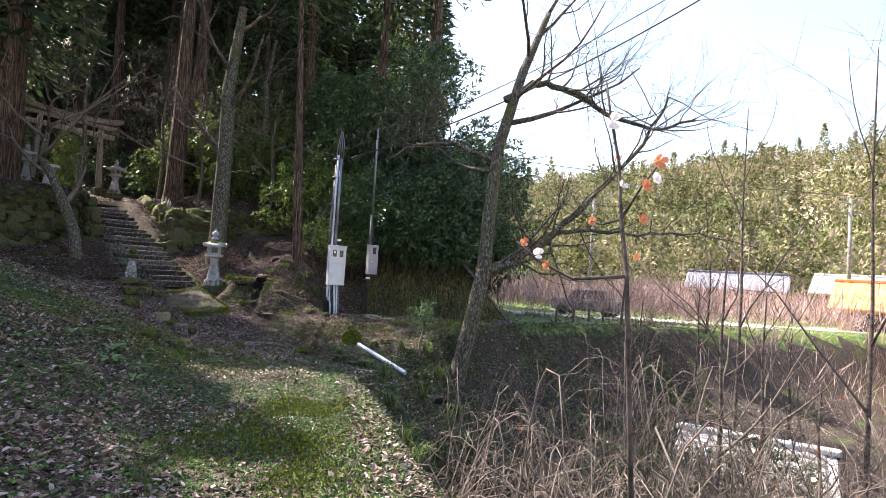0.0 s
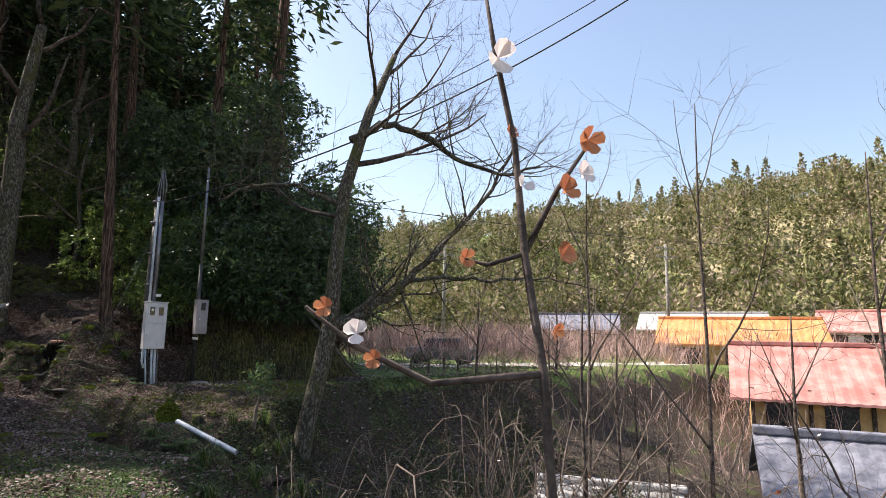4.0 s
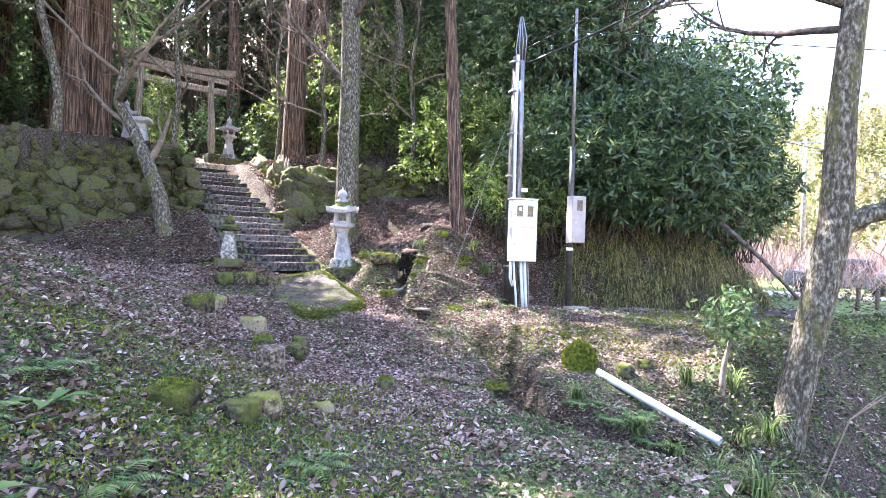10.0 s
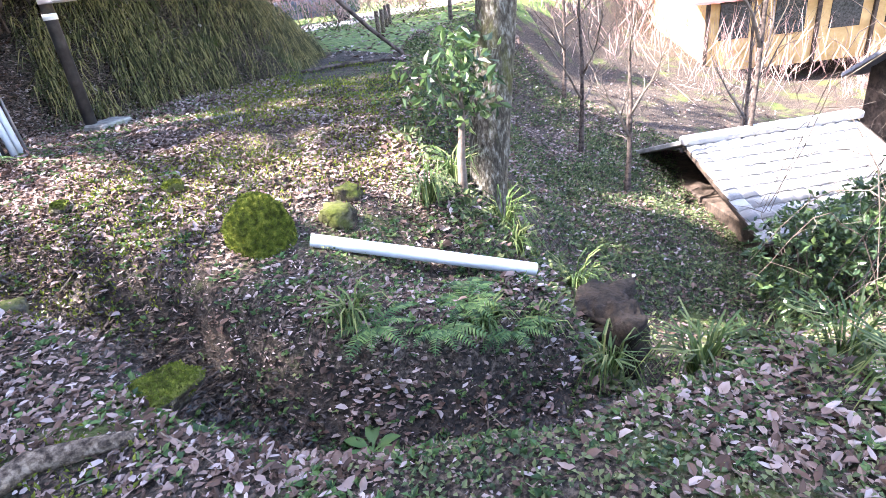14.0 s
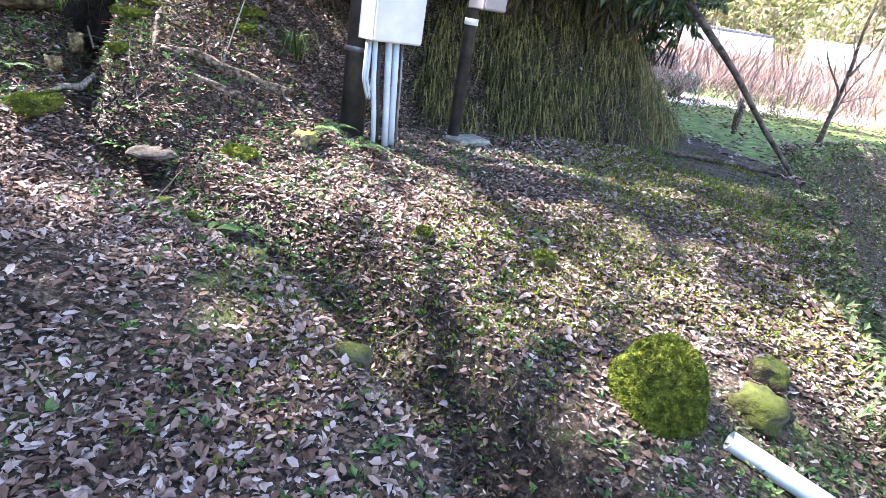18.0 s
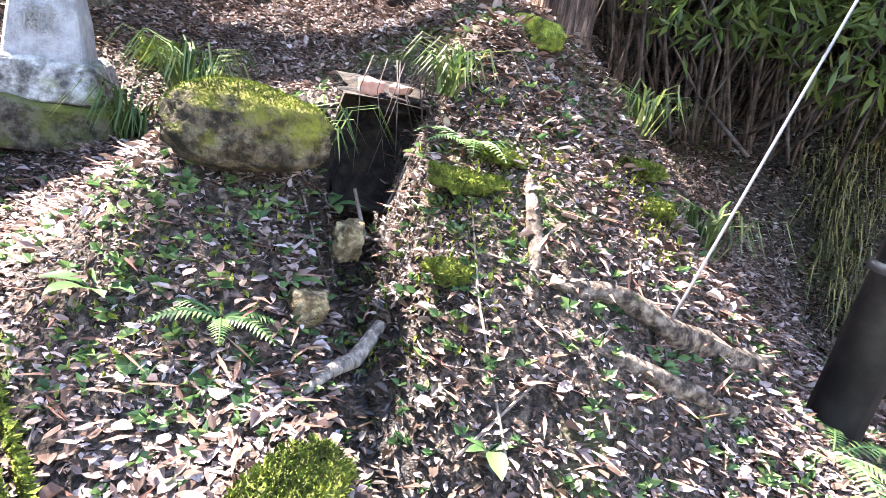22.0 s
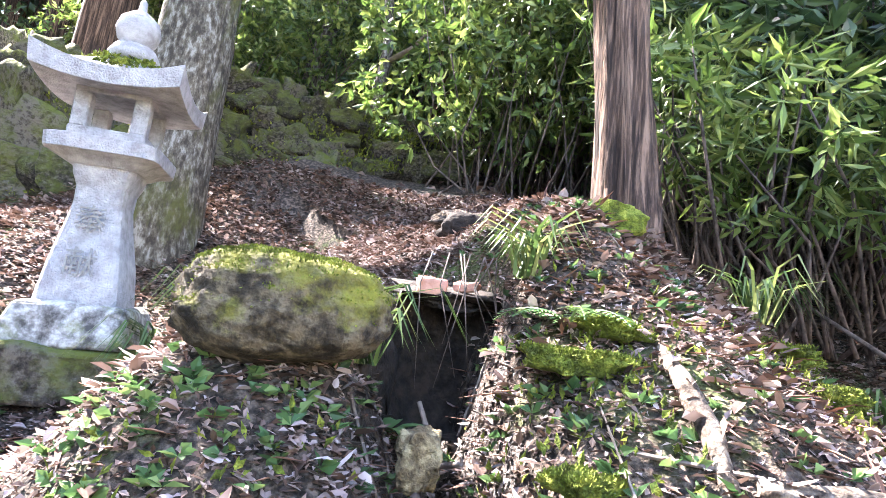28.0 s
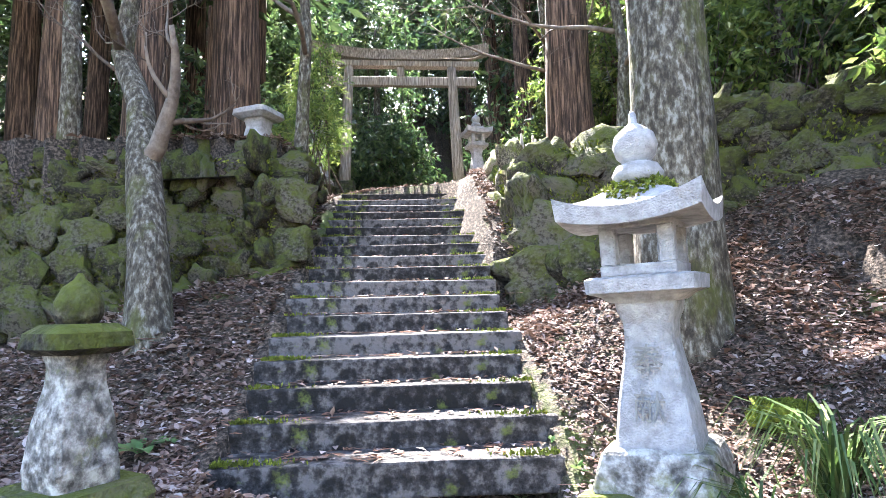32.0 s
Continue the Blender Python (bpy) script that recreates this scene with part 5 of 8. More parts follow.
bent("fallen_branch", "dark fallen branch on the lawn", [on(0.75, 18.3, 0.03), on(1.3, 17.9, 0.03), on(2.0, 17.6, 0.02), on(2.6, 17.0, 0.02)], [0.035, 0.035, 0.02, 0.01], M_TWIG, 6, category="branch")
bent("leaning_branch", "long dead branch leaning out of the thicket", [(0.7, 18.6, 2.0), (1.35, 18.2, 1.3), (1.8, 17.9, 0.7), (2.35, 17.6, 0.1), (2.7, 17.4, -0.35)], [0.05, 0.042, 0.035, 0.025, 0.012], M_TWIG, 6, category="branch")
bent("fallen_branch", "twisted root half buried in leaves beside the path", [on(-3.95, 12.4, 0.03), on(-3.6, 12.55, 0.05), on(-3.3, 12.45, 0.03), on(-3.0, 12.6, 0.02)], [0.03, 0.05, 0.035, 0.02], M_LOG, category="branch")
bent("bent_stick", "pale bare stick in the mouth of the spring", [on(-5.5, 17.25, 0.28), on(-5.42, 17.1, 0.2), on(-5.36, 17.0, 0.17)], [0.008, 0.01, 0.008], M_SHRUBTWIG, 6, category="stick")
st = thing("stump_remnant", "grey splintered remains of a dead trunk among the boulders", "tree stump", pose(-10.42, 21.2, 3.2))
for k in range(9):
    a_ = k * 0.7
    v, q, t = tube([(0.13 * math.cos(a_), 0.13 * math.sin(a_), -0.3), (0.14 * math.cos(a_), 0.14 * math.sin(a_), 0.2), (0.15 * math.cos(a_ + 0.1), 0.15 * math.sin(a_ + 0.1), 0.5 + 0.25 * ((k * 37) % 7) / 7)], [0.07, 0.06, 0.012], 6)
    part("splinter", quick("splinter", v, q, t, M_WOOD, True), st)

# the hollow of the spring, its shade put into a near-black lining, with an overhanging lip of soil, bricks and roots
hollow = thing("spring_hollow", "wet hollow where water seeps out, its lining darkened for shade", "hollow", pose(-5.45, 17.5, 0.85), kind="structure")
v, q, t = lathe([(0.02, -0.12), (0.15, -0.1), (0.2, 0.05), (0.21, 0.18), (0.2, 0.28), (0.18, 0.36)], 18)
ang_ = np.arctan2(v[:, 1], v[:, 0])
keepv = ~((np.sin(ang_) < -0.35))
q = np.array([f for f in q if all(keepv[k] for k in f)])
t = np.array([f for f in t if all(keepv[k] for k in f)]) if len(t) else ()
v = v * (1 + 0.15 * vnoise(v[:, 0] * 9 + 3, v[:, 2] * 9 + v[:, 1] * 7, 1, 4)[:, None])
part("lining", quick("lining", v, q, t, M_SOILSHADE, True), hollow)
rock("overhanging_soil", "lip of soil hanging over the spring", -5.45, 17.66, (0.44, 0.3, 0.08), 44, M_SOILSHADE, 0.1, 5, 12, z=1.2, rough=0.4, category="soil")
rock("soil_bank", "dark wet soil beside the spring", -5.72, 17.38, (0.16, 0.36, 0.5), 45, M_SOILSHADE, 0.1, -8, 0, z=0.75, rough=0.4, category="soil")
rock("soil_bank", "dark wet soil beside the spring", -5.2, 17.42, (0.16, 0.36, 0.5), 46, M_SOILSHADE, 0.1, 12, 0, z=0.8, rough=0.4, category="soil")
tagged(part("broken_pot", rock_mesh("broken_pot", (0.13, 0.09, 0.08), 71, M_TERRACOTTA, 3, 0.2), at=pose(-5.53, 17.56, 1.25, 10, 0, 20)), "broken piece of terracotta at the lip of the spring", "potsherd")
tagged(part("broken_brick", bm_mesh("broken_brick", box_bm(0.09, 0.07, 0.035, 0.01, 2, wobble=0.015, cuts=2), M_TERRACOTTA), at=pose(-5.4, 17.58, 1.25, 8, 4, -12)), "broken brick at the lip of the spring", "brick")
rw_ = np.random.default_rng(93)
for k in range(9):
    x0 = -5.46 + rw_.normal(0, 0.1)
    v, q, t = tube([(x0, 17.55, 1.38), (x0 + rw_.normal(0, 0.03), 17.47, 1.25), (x0 + rw_.normal(0, 0.05), 17.43, 1.38 - rw_.uniform(0.2, 0.5))], [0.003, 0.0025, 0.001], 5)
    tagged(new("root_fibre", quick("root_fibre", v, q, t, M_TWIG, True)), "thin dark root hanging in the mouth of the spring", "root", group="roots over the spring")
# No real opening: a near-black lump stands for the shade inside.
hole = thing("burrow", "near-black lump for a shaded hollow under leaves higher on the slope", "hollow", pose(-5.4, 18.88, gz(-5.4, 18.88)), kind="structure")
part("lining", rock_mesh("lining", (0.5, 0.16, 0.24), 61, M_SOILSHADE, 3, 0.3), hole, "", pose(0, 0, -0.03))
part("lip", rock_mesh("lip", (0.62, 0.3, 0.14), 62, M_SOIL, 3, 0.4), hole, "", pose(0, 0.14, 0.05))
rock("mossy_stone", "low stone with bright yellow-green moss above the spring", -4.85, 17.75, (0.28, 0.2, 0.16), 63, M_MOSS, 0.2, 10)
for k, (x_, y_, s_, h_) in enumerate(((-5.1, 16.95, 0.26, 0.06), (-5.11, 16.66, 0.16, 0.05), (-4.3, 17.5, 0.3, 0.06), (-4.28, 17.25, 0.2, 0.06), (-5.0, 17.05, 0.2, 0.05), (-4.2, 16.1, 0.25, 0.08), (-6.9, 18.75, 0.3, 0.14))):
    ob = rock("moss_cushion", "soft cushion of yellow-green moss on the bank", x_, y_, (s_, s_ * 0.7, h_), 80 + k, M_MOSS, 0.15, 30 * k, detail=3, category="moss", rough=0.45)
    fuzz(ob, 1600, rm, ln=0.018, low=0.0)
    tagged(ob, group="moss cushions on the bank")
# moss on the ends of the steps
ms_ = Pile()
for n in range(STEPS):
    for sd in (-1, 1):
        m = int(rm.uniform(10, 120) * (1.6 if n < 5 else 1))
        c = np.array([stair_point(n * TREAD + abs(rm.normal(0, 0.05)) - 0.02, sd * (0.9 - abs(rm.normal(0, 0.16))), STAIR_Z + n * RISE + 0.004) for _ in range(m)])
        leaves(ms_, c, 0.03, 0.016, rm, out=np.tile([[0, 0, 1.0]], (m, 1)))
tagged(new("step_moss", ms_.mesh("step_moss", M_MOSS)), "yellow-green moss on the ends of the stone steps", "moss", kind="stuff")
def in_slab(p):
    inside = False
    for k in range(len(slab)):
        (xa, ya), (xb_, yb_) = slab[k], slab[k - 1]
        if (ya > p[1]) != (yb_ > p[1]) and p[0] < (xb_ - xa) * (p[1] - ya) / (yb_ - ya) + xa:
            inside = not inside
    return inside


# moss along the edges of the slab
ms_ = Pile()
sl2 = np.array(slab)
for k in range(len(sl2)):
    a_, b_ = sl2[k], sl2[(k + 1) % len(sl2)]
    m = int(900 * np.linalg.norm(b_ - a_))
    f_ = rm.uniform(0, 1, m)
    cen_ = sl2.mean(0)
    p = a_ + (b_ - a_) * f_[:, None]
    w_ = np.abs(rm.normal(0, 0.16, m)) * np.clip(0.5 + 1.2 * vnoise(p[:, 0], p[:, 1], 1.5, 12, 3), 0, 2)
    p = p + (cen_ - p) * (w_ / np.linalg.norm(cen_ - p, axis=1))[:, None] * 1.0 + (cen_ - p) * 0.03
    leaves(ms_, np.stack([p[:, 0], p[:, 1], slab_z(p[:, 1]) + 0.012], 1), 0.028, 0.015, rm, out=np.tile([[0, 0, 1.0]], (m, 1)))
for k in range(len(sl2)):
    a_, b_ = sl2[k], sl2[(k + 1) % len(sl2)]
    m = int(2400 * np.linalg.norm(b_ - a_))
    p = a_ + (b_ - a_) * rm.uniform(0, 1, m)[:, None]
    out_ = p - sl2.mean(0)
    out_ /= np.linalg.norm(out_, axis=1)[:, None]
    p = p + out_ * 0.025
    leaves(ms_, np.stack([p[:, 0], p[:, 1], slab_z(p[:, 1]) - rm.uniform(-0.02, 0.26, m)], 1), 0.03, 0.018, rm, out=np.column_stack([out_, np.zeros(m)]))
g = rm.uniform(0, 1, (26000, 2)) * [2.4, 3.2] + [-8.0, 14.2]
g = g[(vnoise(g[:, 0], g[:, 1], 1.7, 19, 4) > 0.12 + rm.uniform(-0.12, 0.12, len(g))) & (g[:, 1] < 16.3)]
g = np.array([p for p in g if in_slab(p)])
leaves(ms_, np.stack([g[:, 0], g[:, 1], slab_z(g[:, 1]) + 0.012], 1), 0.02, 0.012, rm, out=np.tile([[0, 0, 1.0]], (len(g), 1)))
tagged(new("slab_moss", ms_.mesh("slab_moss", M_MOSS)), "moss creeping in from the edges of the slab", "moss", kind="stuff")

# solid dark lump for the shade in the outfall of the ditch below the pipe, with a lip of earth
rock("outfall_hollow", "dark lump for the shaded hollow where the ditch drops under the bank", -0.15, 12.2, (0.5, 0.42, 0.62), 47, M_SOILSHADE, 0.1, 20, 0, z=-1.5, rough=0.3, category="hollow")
rock("overhanging_soil", "lip of dark earth over the outfall of the ditch", -0.02, 12.45, (0.6, 0.4, 0.12), 48, M_SOILSHADE, 0.1, 25, 0, z=-1.14, rough=0.5, category="soil")
# leaves fallen on the slab
ls_ = Pile()
g = rm.uniform(0, 1, (16000, 2)) * [2.4, 3.2] + [-8.0, 14.2]
g = np.array([p for p in g if in_slab(p) and rm.random() < 0.4 + 0.9 * float(vnoise(np.array([p[0]]), np.array([p[1]]), 1.2, 15, 2)[0])])
ovals(ls_, np.stack([g[:, 0], g[:, 1], slab_z(g[:, 1]) + 0.022], 1), 0.034, 0.013, rm, 0.88)
tagged(new("leaf_litter", ls_.mesh("leaf_litter", M_LITTER)), "scattered fallen leaves on the old slab", "fallen leaves", kind="stuff")


# ---- trees ----
def grow(pile, start, way, length, radius, rand, levels, tips, bend=0.25, rise=0.12, sides=8, kids=(3, 5), spread=0.9, shrink=0.62, thin=0.55, segs=6, tipr=0.25, first=0.3):
    """A limb with its side branches, tapering; tips collects where the outermost twigs run."""
    p, d = np.array(start, float), np.array(way, float)
    d /= np.linalg.norm(d)
    pts, rad = [p.copy()], [radius]
    for k in range(segs):
        d = d + bend * rand.normal(size=3) / segs ** 0.5 + np.array([0, 0, rise / segs * 2])
        d /= np.linalg.norm(d)
        p = p + d * length / segs
        pts.append(p.copy())
        rad.append(radius * (1 - (1 - tipr) * (k + 1) / segs))
    pile.add(*tube(pts, rad, max(3, sides), closed=True))
    if levels <= 0:
        tips.append((pts[segs // 2], d))
        tips.append((pts[-1], d))
        return
    n = rand.integers(kids[0], kids[1] + 1)
    for k in range(n):
        f_ = first + (1 - first) * (k + rand.uniform(0.2, 0.9)) / n
        j = min(segs - 1, int(f_ * segs))
        e = np.array(pts[j + 1]) - np.array(pts[j])
        e /= np.linalg.norm(e)
        s_ = rand.normal(size=3)
        s_ -= e * (s_ @ e)
        s_ /= np.linalg.norm(s_)
        w_ = e * (1 - 0.35 * spread) + s_ * spread
        grow(pile, pts[j], w_, length * shrink * rand.uniform(0.7, 1.2), max(0.0035, rad[j] * thin), rand, levels - 1, tips, bend * 1.15, rise, sides - 2, kids, spread, shrink, thin, max(3, segs - 1), tipr, first)


def bark_trunk(pts, radii, sides=20, ridge=0.06, seed=0, flare=1.5):
    """A trunk with uneven, ridged bark and a flared foot."""
    p = np.array(pts, float)
    f_ = np.linspace(0, len(p) - 1, 9 * (len(p) - 1) + 1)
    pp = np.stack([np.interp(f_, np.arange(len(p)), p[:, k]) for k in range(3)], 1)
    rr = np.interp(f_, np.arange(len(p)), radii)
    h = pp[:, 2] - pp[0, 2]
    rr = rr * (1 + (flare - 1) * np.exp(-h / 0.35))
    v, q, t = tube(pp, rr, sides)
    ring = np.tile(np.arange(sides), len(pp))
    hh = np.repeat(h, sides)
    k = 1 + ridge * vnoise(ring * 1.7, hh * 0.8, 1.0, seed, 2) + ridge * 0.8 * vnoise(ring * 0.45, hh * 1.3, 1.0, seed + 3, 3) * (1 + 2.5 * np.exp(-hh / 0.4))
    body = v[:len(pp) * sides]
    cen = np.repeat(pp, sides, 0)
    v[:len(pp) * sides] = cen + (body - cen) * k[:, None]
    return v, q, t


def bare_tree(name, label, foot, pts, radii, limbs, seed, mat=M_BARK, twig=M_TWIG, levels=3, sides=16, leaf=None):
    """A leafless tree: a measured trunk line, and limbs (index on trunk, way, length, radius)."""
    rand = np.random.default_rng(seed)
    tree = thing(name, label, "tree", pose(*foot))
    p = np.array(pts, float)
    v, q, t = bark_trunk(p, radii, sides, 0.07, seed, 1.35)
    part("trunk", quick("trunk", v, q, t, mat, True), tree)
    tips = []
    crown = Pile()
    for at, way, ln, r in limbs:
        k = int(at)
        st_ = p[k] + (p[min(k + 1, len(p) - 1)] - p[k]) * (at - k)
        one = Pile()
        grow(one, st_, way, ln, r, rand, levels, tips, 0.35, 0.25, 9, (3, 5), 0.8, 0.6, 0.5)
        part("limb", one.mesh("limb", twig, True), tree)
    if leaf and tips:
        c = np.array([a_ for a_, _ in tips])
        c = np.repeat(c, leaf[1], 0) + rand.normal(size=(len(c) * leaf[1], 3)) * leaf[2]
        pl_ = Pile()
        leaves(pl_, c, leaf[3], leaf[4], rand, droop=0.3)
        part("crown", pl_.mesh("crown", leaf[0]), tree)
    return tree


# the leaning maple beside the pipe, with its long low limb
TR = (0.45, 14.3, -1.55)
bare_tree("maple_tree", "leaning lichen-grey tree with a long low limb over the gully", TR,
          [(0, 0, -0.4), (0.14, 0.0, 0.9), (0.36, 0.02, 2.0), (0.6, 0.05, 3.3), (0.66, 0.08, 4.8), (0.8, 0.1, 6.5), (1.35, 0.3, 8.6), (2.0, 0.8, 10.4)],
          [0.23, 0.2, 0.195, 0.19, 0.165, 0.145, 0.12, 0.07],
          [(4.6, (-0.75, 0.5, 0.42), 3.0, 0.055), (5.3, (0.9, -0.1, 0.25), 4.0, 0.075), (5.6, (0.5, -0.7, 0.5), 3.2, 0.05), (6.2, (-0.2, -0.6, 0.7), 3.0, 0.05), (6.6, (0.9, 0.3, 0.4), 3.2, 0.05), (7, (0.3, 0.2, 0.9), 2.6, 0.05)], 21, levels=3)
# its long low limb and the arching upper one
LIMB = bpy.data.objects["maple_tree"]
rt_ = np.random.default_rng(22)
for pts_, r0, r1 in (([(0.95, 14.32, 1.75), (1.5, 14.22, 1.9), (2.3, 14.2, 2.4), (3.0, 14.3, 3.05), (3.9, 14.6, 3.95), (5.0, 14.6, 5.3), (5.6, 14.6, 6.6)], 0.13, 0.03),
                     ([(2.75, 14.25, 2.8), (3.6, 14.2, 2.95), (4.8, 14.1, 2.9), (6.2, 14.0, 3.0), (7.6, 13.8, 2.75)], 0.06, 0.012),
                     ([(1.35, 14.45, 6.2), (2.2, 14.6, 6.75), (3.2, 14.7, 6.6), (4.2, 14.7, 6.0), (5.3, 14.6, 5.7), (6.3, 14.5, 6.0)], 0.1, 0.03),
                     ([(1.1, 14.4, 4.6), (0.2, 14.6, 5.0), (-0.9, 14.9, 5.0), (-1.6, 15.0, 4.6)], 0.07, 0.025)):
    tw_, tp_ = Pile(), []
    pts_ = np.array(pts_)
    f_ = np.linspace(0, len(pts_) - 1, 5 * (len(pts_) - 1) + 1)
    pp_ = np.stack([np.interp(f_, np.arange(len(pts_)), pts_[:, k]) for k in range(3)], 1) - np.array(TR)
    pp_[1:-1] += rt_.normal(0, 0.025, pp_[1:-1].shape)
    tw_.add(*tube(pp_, np.linspace(r0, r1, len(pp_)), 12))
    for k in range(4, len(pp_), 1):
        w_ = rt_.normal(0, 0.7, 3) + [0.35, 0, 0.5]
        grow(tw_, pp_[k], w_, rt_.uniform(1.0, 2.4), 0.35 * (r0 + (r1 - r0) * k / len(pp_)) + 0.004, rt_, 2, tp_, 0.4, 0.2, 6, (3, 5), 0.8, 0.6, 0.5)
    part("limb", tw_.mesh("limb", M_BARK, True), LIMB)
# gnarled tree beside the steps
TL = (-10.75, 16.85, gz(-10.75, 16.85))
bare_tree("gnarled_tree", "crooked old tree with a scarred pale trunk before the wall", TL,
          [(0, 0, -0.3), (-0.2, 0.02, 0.7), (-0.55, 0.05, 1.4), (-1.0, 0.1, 2.2), (-1.35, 0.0, 2.8), (-1.3, 0.1, 3.8)], [0.17, 0.15, 0.145, 0.12, 0.1, 0.07],
          [(2.1, (0.45, 0.5, 0.7), 1.3, 0.09), (3.2, (-0.9, 0.2, 0.5), 2.5, 0.06), (4, (0.8, -0.3, 0.5), 3.2, 0.06), (4.6, (-0.5, -0.7, 0.5), 2.8, 0.05), (5, (0.6, 0.4, 0.6), 3.0, 0.05), (4.8, (0.7, -0.8, 0.4), 3.0, 0.045)], 33, twig=M_SHRUBTWIG, levels=3)
bare_tree("pale_tree", "thin pale-barked tree winding up beside the mossy wall", (-13.5, 16.6, gz(-13.5, 16.6)),
          [(0, 0, -0.3), (0.1, 0, 0.8), (-0.15, 0, 1.8), (-0.6, 0.1, 2.8), (-0.7, 0.2, 4.5), (-0.3, 0.3, 6)], [0.12, 0.1, 0.09, 0.085, 0.08, 0.05],
          [(3, (-0.7, 0.2, 0.7), 1.6, 0.04), (4, (0.5, 0.3, 0.8), 2.2, 0.05), (5, (-0.3, -0.4, 0.9), 2.0, 0.04)], 35, levels=2)
# the big lichened trunk behind the tall lantern
BT = (-7.68, 19.4, gz(-7.68, 19.4))
bare_tree("old_tree", "stout old tree with mossy lichen-grey bark behind the tall lantern", BT,
          [(0, 0, -0.4), (0.0, 0.02, 1.2), (-0.02, 0.05, 2.6), (-0.05, 0.1, 4.2), (-0.12, 0.15, 6.0), (0.1, 0.3, 9)], [0.30, 0.27, 0.25, 0.24, 0.21, 0.13],
          [(2.7, (-0.75, 0.1, 0.65), 2.6, 0.1), (3.6, (0.7, -0.2, 0.7), 3.0, 0.08), (4.2, (-0.5, -0.6, 0.6), 3.2, 0.08), (4.7, (0.5, 0.6, 0.6), 3.0, 0.07), (5, (-0.1, -0.2, 0.9), 2.5, 0.07)], 41, levels=3, sides=26)
bare_tree("crooked_tree", "slim dark tree leaning over the dry wall", (-8.5, 24.3, gz(-8.5, 24.3)),
          [(0, 0, -0.3), (0.1, 0, 1.0), (0.35, 0, 2.2), (0.5, 0.1, 3.4), (0.35, 0.2, 5.0), (0.6, 0.3, 7)], [0.16, 0.14, 0.13, 0.12, 0.1, 0.06],
          [(2.2, (0.7, 0.1, 0.6), 1.8, 0.05), (3, (-0.7, 0.2, 0.7), 2.0, 0.05), (4, (0.5, -0.4, 0.8), 2.4, 0.05)], 43, levels=2, leaf=(M_BROADLEAF, 6, 0.35, 0.12, 0.05))

for k, (x_, y_, h, ln_) in enumerate(((-12.3, 18.9, 5.5, 2.6), (-9.6, 21.9, 5.0, 2.4), (-6.9, 22.2, 5.5, 2.4), (-11.9, 23.4, 6.0, 2.6))):
    bare_tree("bare_tree", "bare understorey tree with a haze of pale fine twigs", on(x_, y_), [(0, 0, -0.3), (0.1, 0.05, h * 0.3), (-0.1, 0.1, h * 0.6), (0.15, 0.1, h)], [0.09, 0.07, 0.05, 0.02],
              [(0.9, (0.8, -0.5, 0.35), ln_, 0.035), (1.2, (-0.8, -0.4, 0.3), ln_, 0.035), (1.5, (0.2, -0.9, 0.3), ln_, 0.03), (1.8, (0.9, 0.2, 0.4), ln_, 0.03), (2.1, (-0.9, 0.1, 0.4), ln_, 0.028), (2.5, (0.3, -0.6, 0.6), ln_ * 0.8, 0.024)], 640 + k, M_BARK, M_SHRUBTWIG, 3, 10)

# ---- cedars ----
def cedar_crown(rand, h0, h1, spread, n, size):
    f_ = rand.uniform(0, 1, n) ** 0.8
    r = spread * (1 - f_) ** 0.7 * np.sqrt(rand.uniform(0.05, 1, n))
    a_ = rand.uniform(0, 2 * math.pi, n)
    k = np.round(f_ * 16) / 16 + rand.normal(0, 0.012, n)
    z = h0 + (h1 - h0) * k - 0.25 * r
    c = np.stack([r * np.cos(a_), r * np.sin(a_), z], 1)
    pl_ = Pile()
    out = np.stack([np.cos(a_), np.sin(a_), -0.35 + 0 * a_], 1)
    leaves(pl_, c, size, size * 0.34, rand, out=out, fold=0.1)
    return pl_


def cedar(label, foot, height, radius, seed, lean=(0, 0), bare=0.45, spread=2.4, n=2600, size=0.5, group="cedars", sides=22, ridge=0.09):
    rand = np.random.default_rng(seed)
    tree = thing("cedar_tree", label, "tree", pose(*foot), group=group)
    pts = [(lean[0] * k, lean[1] * k, -0.4 + (height + 0.4) * k) for k in np.linspace(0, 1, 7)]
    v, q, t = bark_trunk(pts, [radius * (1 - 0.85 * k) for k in np.linspace(0, 1, 7)], sides, ridge, seed, 1.45)
    part("trunk", quick("trunk", v, q, t, M_CEDAR, True), tree)
    cr = cedar_crown(rand, height * bare, height * 1.02, spread, n, size)
    ob = part("crown", cr.mesh("crown", M_NEEDLE), tree)
    ob.location = (lean[0] * 0.7, lean[1] * 0.7, 0)
    br = Pile()
    for k in range(26):
        z = height * (bare * 0.75 + (0.95 - bare * 0.75) * k / 26)
        a_ = rand.uniform(0, 6.283)
        f_ = z / height
        ln = spread * (1.15 - f_) * rand.uniform(0.6, 1)
        c = np.array([lean[0] * f_, lean[1] * f_, z])
        br.add(*tube([c, c + [ln * 0.5 * math.cos(a_), ln * 0.5 * math.sin(a_), 0.05], c + [ln * math.cos(a_), ln * math.sin(a_), -0.2 * ln]], [0.035, 0.025, 0.008], 5))
    tagged(part("branchwork", br.mesh("branchwork", M_TWIG, True), tree), kind="stuff")
    return tree


